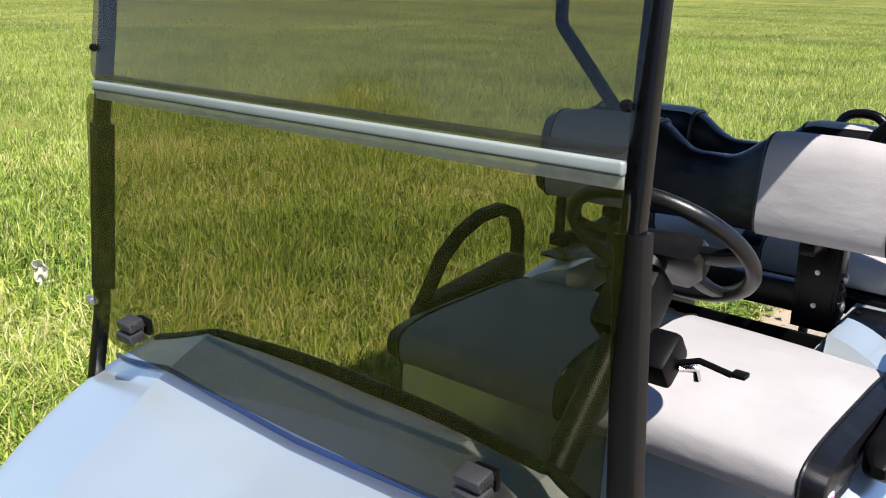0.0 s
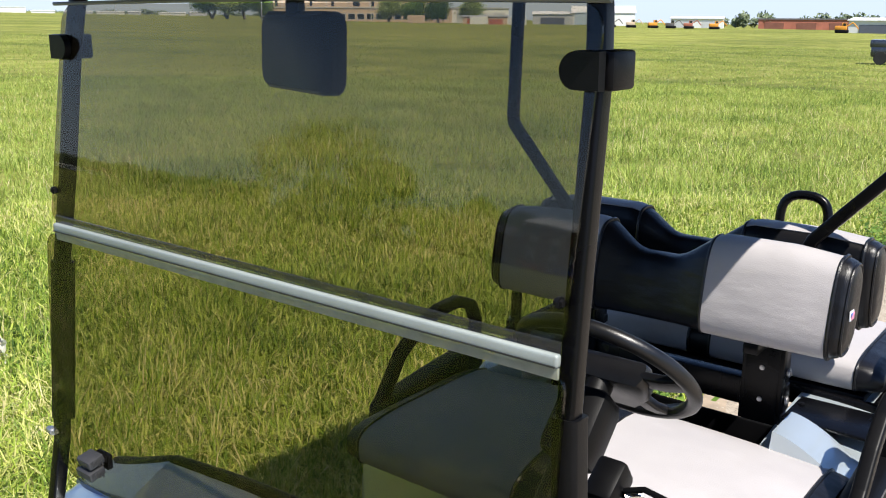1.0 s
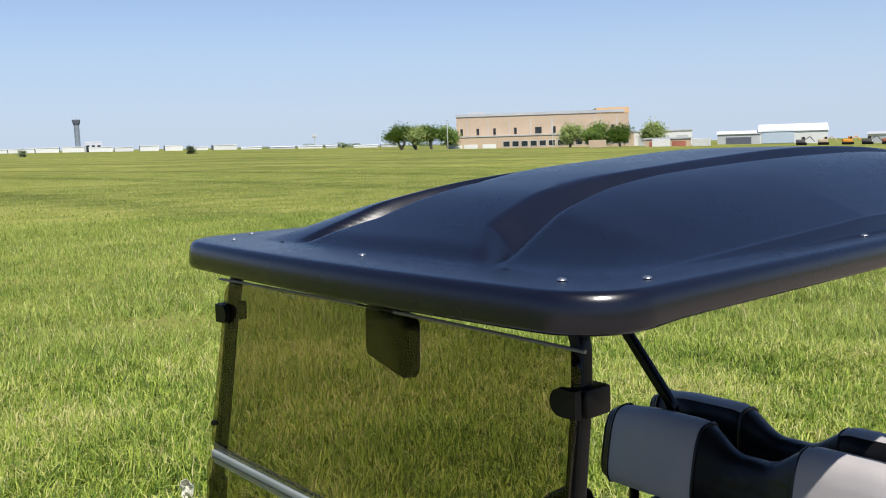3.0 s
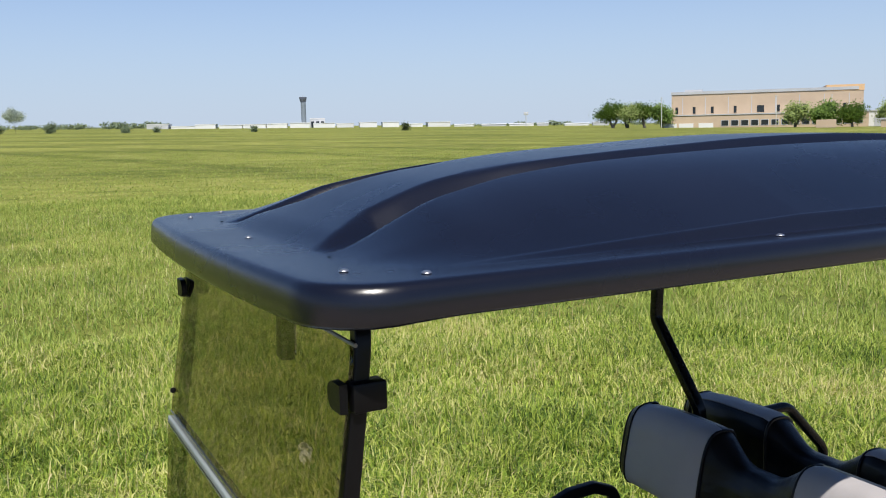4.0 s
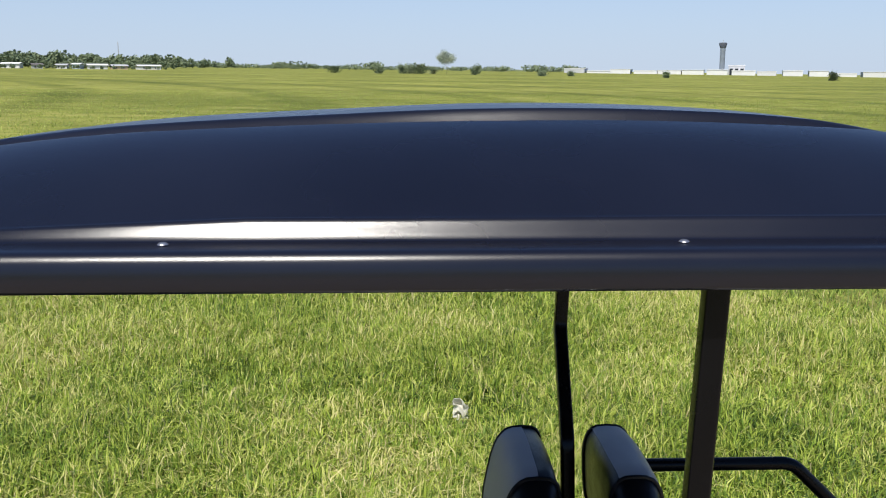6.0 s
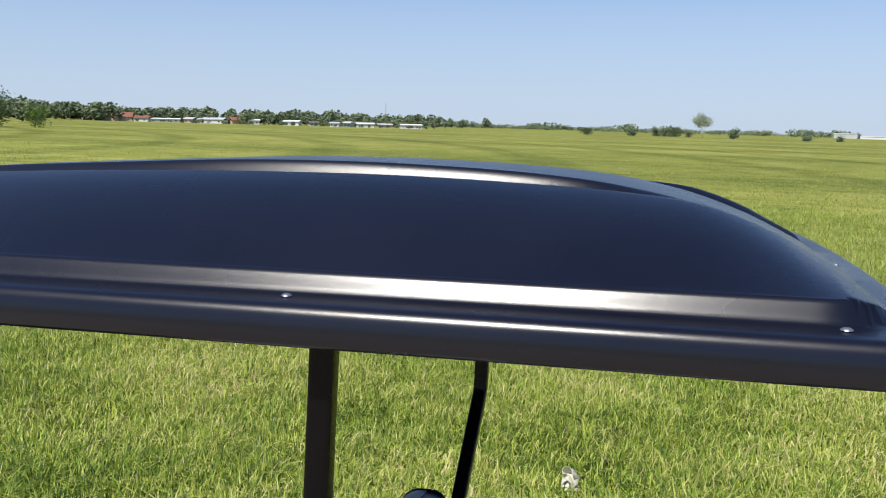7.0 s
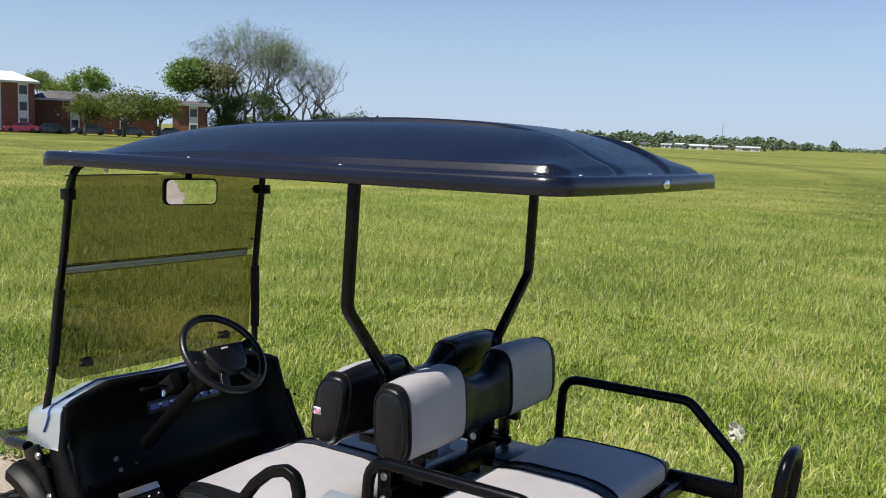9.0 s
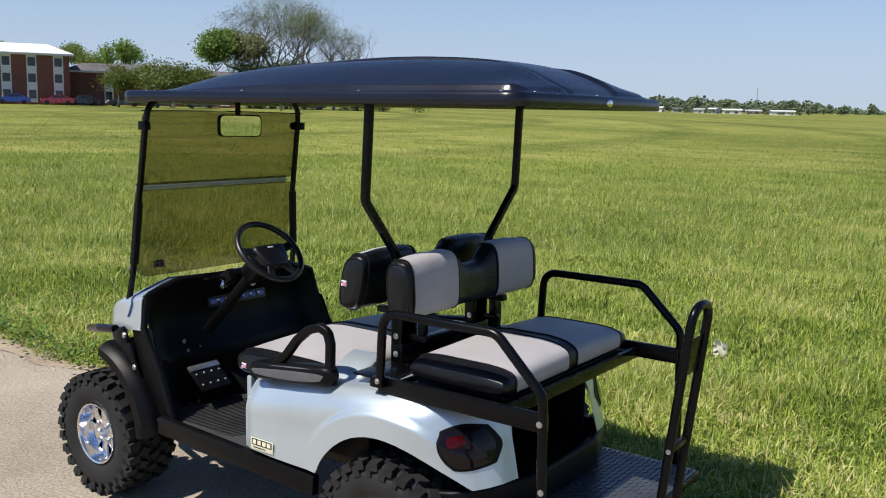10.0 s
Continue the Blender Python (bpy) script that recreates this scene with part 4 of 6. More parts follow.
for s in (-1, 1):
    def side(u, v, s=s):
        x = 0.175 + 1.075 * (1 - (1 - u) ** 1.5)
        z0, z1 = arch_z(x), body_top(x)
        if v <= 0.70:
            w = v / 0.70
            return body_point(x, z0 + (z1 - z0) * (w ** 0.95), w, s)
        w = (v - 0.70) / 0.30
        p = body_point(x, z1, 1.0, s)
        yo = abs(p.y)
        k = math.sin(w * math.pi / 2)
        return Vector((p.x, s * (yo - max(0.0, yo - 0.29) * w ** 1.5), z1 + 0.030 * k))

    bm = surf(side, 120, 44)
    part("body_side", thicken(bm, 0.004), SILVER, cart, "glossy silver-blue body side with a wheel arch", angle=50)
    # the raised shoulder behind the front seat's end
    def shoulder(u, v, s=s):
        # u runs from the front foot over the top to the rear foot, v from the inner wall outwards
        a = 0.0 if v < 0.3 else (v - 0.3) / 0.7
        z = 0.866 - 0.088 * a ** 1.6
        y = 0.318 + 0.012 * min(1, v / 0.3) + 0.165 * a
        drop = 0.150 * (1 - min(1, v / 0.3))
        if u < 0.3:
            x, z = 0.552 - 0.007 * u / 0.3, 0.690 + (z - 0.004 - 0.690) * u / 0.3
        elif u < 0.85:
            w = (u - 0.3) / 0.55
            x = 0.5475 + 0.140 * w
        else:
            w = (u - 0.85) / 0.15
            x, z = 0.690 + 0.004 * w, z - 0.006 - (z - 0.70) * w
        return Vector((x, s * y, max(0.690, z - drop)))
    part("body_shoulder", thicken(surf(shoulder, 40, 40), 0.003), SILVER, cart, "raised silver body shoulder behind the seat", angle=30)
    tray = part("side_tray", boxed((0.775, s * 0.408, 0.836), (0.155, 0.210, 0.008), 0.002), POWDER, cart, "flat black steel plate beside the seat frame")
    bolts(tray, [(0.800, s * 0.318, 0.842)], 0.006, "z", 0.005, RUBBER, label="dark bolt")
    # front return of the side panel
    part("body_front_edge", boxed((0.184, s * 0.50, 0.555), (0.012, 0.12, 0.20), 0.004), SILVER, cart)

    # tail lamps wrapped round the rear corners: a leaning four-sided lens
    def lamp(u, v, grow=0.0, s=s, lift=0.0, c=(1.176, 0.660), corners=((1.106, 0.722), (1.226, 0.730), (1.240, 0.585), (1.150, 0.584))):
        q = (u * 4) % 4
        k = int(q) % 4
        a, b = Vector(corners[k]), Vector(corners[(k + 1) % 4])
        m = Vector(c)
        flat = a.lerp(b, q - int(q)) - m
        # rounded corners: the outline is drawn in towards an oval
        wide, tall = max(abs(x - m.x) for x, _ in corners) * 0.98, max(abs(z - m.y) for _, z in corners) * 1.06
        ang = math.atan2(flat.y / tall, flat.x / wide)
        oval = Vector((wide * math.cos(ang), tall * math.sin(ang)))
        p = m + (flat * 0.38 + oval * 0.62) * (1 + grow) * v
        x, z = min(p.x, 1.2499), p.y
        lo, hi = arch_z(x), body_top(x)
        w = min(1, max(0, (z - lo) / max(hi - lo, 0.05)))
        return body_point(x, z, w, s, 0.003 + lift + 0.008 * (1 - v**2))

    part("lamp_surround", thicken(surf(lambda u, v, s=s: lamp(u, v, 0.0, s), 48, 8, closed_u=True), 0.006), PLASTIC, cart, "black tail lamp surround")
    lens = part("tail_lamp", thicken(surf(lambda u, v, s=s: lamp(u, v, -0.13, s, 0.005), 48, 8, closed_u=True), 0.003), LENS_D, cart, "smoked tail lamp lens")
    part("red_lens", thicken(surf(lambda u, v, s=s: lamp(u, v, -0.08, s, 0.010, (1.158, 0.680), ((1.130, 0.698), (1.172, 0.702), (1.180, 0.662), (1.148, 0.658))), 36, 6, closed_u=True), 0.003), LENS_R, lens, "red tail lamp lens")

# seat base front, rear apron, deck
part("seat_base_front", boxed((0.120, 0, 0.570), (0.03, 1.00, 0.29), 0.01), SILVER, cart, "silver panel under the front seat")
part("seat_base", boxed((0.45, 0, 0.60), (0.62, 0.98, 0.22), 0.01), PLASTIC, cart, "black seat base box")
part("rear_well", boxed((1.045, 0, 0.470), (0.40, 0.60, 0.06), 0.015), PLASTIC, cart, "black floor of the open rear well")
for y in (-0.288, 0.288):
    part("well_side", boxed((1.06, y, 0.61), (0.36, 0.014, 0.30), 0.004), PLASTIC, cart, "black inner side of the rear well")
part("well_front", boxed((0.862, 0, 0.607), (0.014, 0.98, 0.255), 0.004), PLASTIC, cart, "black front wall of the rear well")
part("rear_bumper", tube([(1.02, -0.535, 0.425), (1.16, -0.505, 0.445), (1.25, -0.415, 0.460), (1.310, -0.24, 0.462), (1.310, 0.24, 0.462), (1.25, 0.415, 0.460), (1.16, 0.505, 0.445), (1.02, 0.535, 0.425)], 0, 0.09, prof=oblong(0.020, 0.058, 0.014), up=Vector((0, 0, 1))), PLASTIC, cart, "black rear bumper")
b = bmesh.new()
box(b, (0.42, 0, 0.36), (1.64, 0.42, 0.10), 0.01)
box(b, (-0.80, 0, 0.30), (0.07, 0.86, 0.07), 0.01)
box(b, (0.905, 0, 0.29), (0.10, 0.86, 0.10), 0.02)
box(b, (-0.75, 0, 0.42), (0.65, 0.40, 0.12), 0.01)
part("chassis", b, POWDER, cart, "black steel chassis and axles")
for s in (-1, 1):
    part("rocker_panel", boxed((0.105, s * 0.575, 0.404), (0.93, 0.036, 0.078), 0.006, Matrix.Rotation(radians(2.2), 3, "Y")), PLASTIC, cart, "black rocker panel")
floor_p = part("floor_mat", boxed((-0.13, 0, 0.418), (0.62, 1.11, 0.022), 0.004), MAT, cart, "black ribbed floor mat")
b = bmesh.new()
for k in range(26):
    x = -0.40 + 0.0205 * k
    for sgn in (-1, 1):
        box(b, (x, sgn * 0.27, 0.4305), (0.007, 0.50, 0.004), 0, Matrix.Rotation(radians(sgn * 24), 3, "Z"))
part("mat_rib", b, MAT, floor_p, "raised mat ribs", smooth=False)
# logo plate: a cream patch with a dark border and dark bars
logo = part("decal", boxed((0.298, -0.5945, 0.486), (0.122, 0.003, 0.046), 0.0008), CREAM, cart, "cream rectangular maker's decal")
b = bmesh.new()
box(b, (0.298, -0.5963, 0.494), (0.112, 0.0012, 0.026))
part("dark_field", b, DARKPRINT, logo, "dark field of the decal", smooth=False)
b = bmesh.new()
for k, w in enumerate((0.018, 0.018, 0.020, 0.020)):
    box(b, (0.258 + 0.0267 * k, -0.5972, 0.494), (w, 0.001, 0.017))
part("decal_shape", b, CREAM, logo, "four pale block shapes", smooth=False)
b = bmesh.new()
box(b, (0.285, -0.5963, 0.472), (0.07, 0.001, 0.004))
part("decal_bar", b, DARKPRINT, logo, "bar of small print", smooth=False)


# front cowl: one crowned shell with a raised shoulder
def eased(x, table):
    """A smooth curve through the table's points."""
    k = max(0, min(len(table) - 2, sum(1 for a, _ in table if a <= x) - 1))
    (x0, y0), (x1, y1) = table[k], table[k + 1]
    before, after = table[max(k - 1, 0)], table[min(k + 2, len(table) - 1)]
    m0, m1 = (y1 - before[1]) / (x1 - before[0]), (after[1] - y0) / (after[0] - x0)
    h, t = x1 - x0, min(1.0, max(0.0, (x - x0) / (x1 - x0)))
    return y0 * (2 * t**3 - 3 * t**2 + 1) + m0 * h * (t**3 - 2 * t**2 + t) + y1 * (3 * t**2 - 2 * t**3) + m1 * h * (t**3 - t**2)


def cowl_section(x):
    """Half section: (y, z) from the middle outwards."""
    top = eased(x, [(-1.28, 0.655), (-1.22, 0.740), (-1.10, 0.826), (-0.94, 0.904), (-0.80, 0.952), (-0.69, 0.985), (-0.60, 1.004), (-0.48, 1.026)])
    wide = eased(x, [(-1.28, 0.17), (-1.1, 0.30), (-1.0, 0.370), (-0.84, 0.470), (-0.75, 0.508), (-0.62, 0.540), (-0.45, 0.546)])
    fold = eased(x, [(-1.28, 0.05), (-1.10, 0.11), (-0.893, 0.212), (-0.76, 0.264), (-0.585, 0.325), (-0.45, 0.350)])
    low = eased(x, [(-1.28, 0.50), (-1.10, 0.62), (-0.90, 0.74), (-0.75, 0.785), (-0.45, 0.812)])
    return top, fold, wide, low


def rear_sweep(a):
    """How far the rear edge of the cowl bows forward towards its ends."""
    return 0.09 * a * a - 0.055 * a**6


def cowl(u, v):
    x = -1.28 + u * 0.793
    top, fold, wide, low = cowl_section(x)
    s, a = (1 if v >= 0.5 else -1), abs(v - 0.5) * 2
    if a < 0.34375:
        w = a / 0.34375
        y, z = fold * w, top - 0.014 + 0.012 * w
    elif a < 0.71875:
        w = (a - 0.34375) / 0.375
        y, z = fold + (wide - 0.045 - fold) * w, top - 0.002 - 0.052 * w
    elif a < 0.875:
        w = (a - 0.71875) / 0.15625
        t = w * math.pi / 2
        y, z = wide - 0.045 + 0.040 * math.sin(t), top - 0.054 - 0.034 * (1 - math.cos(t))
    else:
        w = (a - 0.875) / 0.125
        y, z = wide - 0.005 + 0.008 * w, (top - 0.088) * (1 - w) + min(low, top - 0.100) * w
    return Vector((x - u**8 * rear_sweep(min(1.0, y / (wide - 0.030))), s * y, z))


part("hood", thicken(surf(cowl, 60, 64), 0.004), SILVER, cart, "glossy silver-blue front cowl", angle=8)
# the seam between hood and upper cowl; its blue paints in the pane's shadow
seam = []
for k in range(2, 63):
    v = k / 64
    a = abs(v - 0.5) * 2
    x = -0.640 + 0.085 * min(a, 0.88) ** 2 - 0.60 * max(0.0, a - 0.88)
    p = cowl((x + 1.28) / 0.793, v)
    q = cowl((x + 1.28) / 0.793, v + 0.004)
    out = Vector((0, -(q.z - p.z), q.y - p.y)).normalized()
    seam.append(p + out * 0.0008)
part("hood_seam_shade", tube(seam, 0, prof=oblong(0.0075, 0.0016, 0.0007), up=Vector((1, 0, 0))), SEAM_SHADE, cart, "cowl seam with the windshield's shadow painted blue")
bolts(cart, [(-0.435, s * 0.552, 0.800) for s in (-1, 1)], 0.005, "y", 0.006, RUBBER, "cowl_screw", "small dark screw")


def cowl_top(u, v):
    """The top of the cowl behind the windshield foot; its rear edge carries the dash."""
    x0, x1 = -0.648, -0.487
    yy = (v - 0.5) * 2
    a = abs(yy)
    x = x0 + (x1 - x0) * u - rear_sweep(a)
    top, fold, wide, low = cowl_section(max(x, -0.70))
    y = yy * (wide - 0.030)
    z = top - 0.016 + 0.010 * min(1, abs(y) / fold) - 0.050 * max(0, (abs(y) - fold) / (wide - 0.045 - fold)) ** 1.05
    return Vector((x, y, z))


# dark dash roll along the rear edge of the cowl
line = []
for k in range(41):
    yy = (k / 40 - 0.5) * 2
    p = cowl_top(1.0, k / 40)
    line.append(p + Vector((-0.002, 0, -0.002)))
drop = [Vector((-0.505, 0.544, 0.82)), Vector((-0.390, 0.548, 0.64)), Vector((-0.312, 0.548, 0.45))]
full = [Vector((p.x, -p.y, p.z)) for p in drop[::-1]] + line + drop
part("dash_edge", tube(full, 0.0155, n=12, up=Vector((1, 0, 0))), PLASTIC, cart, "black dash edge trim")


def dash(u, v):
    """Dark inside face of the front: from the dash edge down to the floor."""
    p = cowl_top(1.0, v)
    yy = (v - 0.5) * 2
    y1 = yy * 0.545
    z = p.z + (0.425 - p.z) * u
    x = p.x - 0.015 - 0.075 * math.sin(math.pi * min(1, u * 1.6)) * (1 - abs(yy) ** 6) - 0.02 * smooth01(0.5, 1, u) + 0.205 * u * abs(yy) ** 6
    return Vector((x, p.y + (y1 - p.y) * min(1, u * 2.5), z))


part("dash_panel", thicken(surf(dash, 24, 40), 0.006), PLASTIC, cart, "black moulded dash and firewall", angle=50)
for s in (-1, 1):
    def skirt(u, v, s=s):
        x = -0.600 + 0.142 * u + 0.152 * v
        z = 0.822 - 0.380 * v
        return Vector((x, s * (0.540 + 0.010 * math.sin(math.pi * v)), z))
    part("side_skirt", thicken(surf(skirt, 10, 14), 0.006), PLASTIC, cart, "black front side skirt")

    # fender flare over the front wheel
    def flare(u, v, s=s):
        t = radians(10 + 72 * u)
        r = 0.402 + 0.010 * math.sin(math.pi * v) - (0.045 + 0.035 * (1 - u)) * smooth01(0.62, 1, v)
        return Vector((-0.80 - r * math.cos(math.pi - t), s * (0.42 + 0.195 * min(1, v / 0.8)), 0.275 + r * math.sin(t) * 1.12))
    fl = part("fender_flare", thicken(surf(flare, 26, 10), 0.006), PLASTIC, cart, "black plastic fender flare")
    b = bmesh.new()
    box(b, (-0.640, s * 0.560, 0.735), (0.10, 0.022, 0.14), 0.012, Matrix.Rotation(radians(-25), 3, "Y"))
    box(b, (-0.575, s * 0.564, 0.66), (0.08, 0.02, 0.17), 0.012, Matrix.Rotation(radians(-25), 3, "Y"))
    part("fender_bracket", b, POWDER, fl, "black steel bracket")
    bolts(fl, [(-0.600, s * 0.580, 0.782), (-0.532, s * 0.580, 0.648)], 0.010, "y", 0.012, STEEL, label="zinc plated bolt")
part("front_bumper", tube([(-0.70, -0.555, 0.790), (-0.86, -0.530, 0.768), (-1.14, -0.40, 0.70), (-1.32, -0.20, 0.63), (-1.32, 0.20, 0.63), (-1.14, 0.40, 0.70), (-0.86, 0.530, 0.768), (-0.70, 0.555, 0.790)], 0.019, 0.07, up=Vector((0, 0, 1))), POWDER, cart, "black tubular brush guard")

# dash details
gauge = part("dash_label", boxed((-0.552, 0.035, 0.869), (0.004, 0.366, 0.048), 0.001, Matrix.Rotation(radians(-14), 3, "Y")), DARKPRINT, cart, "dark instruction plate on the dash")
for k in range(7):
    part("label_print", boxed((-0.5465, -0.118 + 0.050 * k, 0.871), (0.002, 0.030 if k % 2 else 0.040, 0.022), 0, Matrix.Rotation(radians(-14), 3, "Y")), BLUE, gauge, "blue printed panel", smooth=False)
for k in range(6):
    part("label_mark", boxed((-0.5458, -0.092 + 0.052 * k, 0.876), (0.002, 0.016, 0.009), 0, Matrix.Rotation(radians(-14), 3, "Y")), WHITE, gauge, "white printed mark", smooth=False)
bolts(cart, [(-0.53, y, z) for y, z in ((-0.308, 0.714), (-0.287, 0.664), (-0.217, 0.667))], 0.008, "x", 0.008, STEEL, "dash_bolt", "zinc plated bolt")
b = bmesh.new()
bmesh.ops.create_cone(b, cap_ends=True, segments=18, radius1=0.017, radius2=0.015, depth=0.03, matrix=Matrix.Translation((-0.545, -0.075, 0.945)) @ Matrix.Rotation(math.pi / 2, 4, "Y"))
key = part("ignition_switch", b, CHROME, cart, "chrome ignition switch with a key")
part("ignition_key", boxed((-0.520, -0.075, 0.950), (0.032, 0.006, 0.022), 0.002), CHROME, key, "metal key")
b = bmesh.new()
bmesh.ops.create_cone(b, cap_ends=True, segments=20, radius1=0.021, radius2=0.021, depth=0.006, matrix=Matrix.Translation((-0.542, 0.127, 0.935)) @ Matrix.Rotation(math.pi / 2, 4, "Y"))
part("dash_disc", b, CREAM, cart, "small cream round dash sticker")
part("reflector", boxed((-0.51, -0.425, 0.640), (0.010, 0.018, 0.024), 0.004), LENS_R, cart, "small red reflector on the firewall")

# pedals
tilt = Matrix.Rotation(radians(40), 3, "Y")
pedal = part("brake_pedal", boxed((-0.375, -0.285, 0.560), (0.115, 0.170, 0.012), 0.004, tilt), PLASTIC, cart, "black brake pedal with bright studs")
for i in range(2):
    for j in range(4):
        q = tilt @ Vector((-0.032 + 0.06 * i, -0.065 + 0.043 * j, 0.009)) + Vector((-0.375, -0.285, 0.560))
        b = bmesh.new()
        bmesh.ops.create_uvsphere(b, u_segments=8, v_segments=5, radius=0.006, matrix=Matrix.Translation(q))
        part("stud", b, STEEL, pedal, "bright metal stud")
part("pedal_lip", boxed((-0.425, -0.285, 0.607), (0.030, 0.170, 0.016), 0.004, tilt), STEEL, pedal, "worn metal pedal lip")
part("pedal_arm", tube([(-0.385, -0.285, 0.555), (-0.44, -0.285, 0.50), (-0.45, -0.285, 0.43)], 0.012, 0.02), POWDER, pedal)
acc = part("accelerator_pedal", boxed((-0.36, -0.09, 0.50), (0.15, 0.065, 0.012), 0.004, Matrix.Rotation(radians(38), 3, "Y")), PLASTIC, cart, "black accelerator pedal")

# steering column and wheel
WHEEL = Vector((-0.046, -0.222, 1.178))
axis = Vector((0.70, 0.0, 0.71)).normalized()
foot = Vector((-0.46, -0.226, 0.765))
column = part("steering_column", tube([foot, foot + (WHEEL - axis * 0.09 - foot) * 0.55, WHEEL - axis * 0.10, WHEEL - axis * 0.015], 0.025, n=16, up=Vector((0, 1, 0))), PLASTIC, cart, "black steering column")
bm = boxed((0, 0, 0), (0.09, 0.09, 0.13), 0.02)
bmesh.ops.transform(bm, verts=bm.verts, matrix=Matrix.Translation(WHEEL - axis * 0.115) @ axis.to_track_quat("Z", "Y").to_matrix().to_4x4())
part("column_shroud", bm, PLASTIC, column, "black column shroud")
frame3 = axis.to_track_quat("Z", "Y").to_matrix().to_4x4()
place = Matrix.Translation(WHEEL) @ frame3


def put(bm, m=place):
    bmesh.ops.transform(bm, verts=bm.verts, matrix=m)
    return bm


ring = [Vector((0.154 * math.cos(2 * math.pi * k / 56), 0.154 * math.sin(2 * math.pi * k / 56), 0)) for k in range(56)]
rim = part("steering_wheel", put(sweep(bmesh.new(), ring, circle(0.0132, 12), True, Vector((0, 0, 1)))), RIM, cart, "black steering wheel with a padded hub")
bm = bmesh.new()
outline = [(-0.082, 0.030), (0.082, 0.030), (0.088, 0.012), (0.072, -0.050), (0.046, -0.082), (-0.046, -0.082), (-0.072, -0.050), (-0.088, 0.012)]
rows = [[bm.verts.new((x * k, -0.018 + (y + 0.018) * k, z)) for x, y in outline] for k, z in ((0.90, -0.030), (1.0, -0.018), (1.0, 0.004), (0.93, 0.013), (0.80, 0.016))]
for r, q in zip(rows, rows[1:]):
    for k in range(8):
        bm.faces.new((r[k], r[(k + 1) % 8], q[(k + 1) % 8], q[k]))
bm.faces.new(rows[0][::-1])
bm.faces.new(rows[-1])
part("hub_pad", put(bm), RIM, rim, "black hub pad", angle=60)
part("hub_badge", put(boxed((0.0, 0.012, 0.0165), (0.030, 0.007, 0.002), 0.0008)), GREYWALL, rim, "small grey plate")
for (x0, y0), (x1, y1), wide in (((0.07, 0.010), (0.157, 0.022), 0.019), ((-0.07, 0.010), (-0.157, 0.022), 0.019), ((0.040, -0.070), (0.075, -0.138), 0.016), ((-0.040, -0.070), (-0.075, -0.138), 0.016)):
    a, c = Vector((x0, y0, -0.008)), Vector((x1, y1, 0.0))
    bm = sweep(bmesh.new(), [a, a.lerp(c, 0.5) - Vector((0, 0, 0.004)), c], oblong(wide, 0.008, 0.005), False, Vector((0, 0, 1)))
    part("spoke", put(bm), RIM, rim, "wide black spoke")
# turn signal switch on the column
sw = part("signal_switch", boxed((-0.205, -0.318, 1.058), (0.072, 0.050, 0.056), 0.010, Matrix.Rotation(radians(-35), 3, "Y")), PLASTIC, cart, "black turn signal switch box")
part("lever", tube([(-0.205, -0.345, 1.058), (-0.20, -0.375, 1.068), (-0.203, -0.425, 1.062)], 0.005, n=8, up=Vector((0, 0, 1))), PLASTIC, sw, "thin black lever")
part("lever_tip", boxed((-0.203, -0.437, 1.066), (0.020, 0.022, 0.008), 0.003), PLASTIC, sw)
part("chrome_clip", tube([(-0.205, -0.345, 1.050), (-0.188, -0.365, 1.048), (-0.185, -0.368, 1.030)], 0.006, n=8), CHROME, sw, "chrome clip")


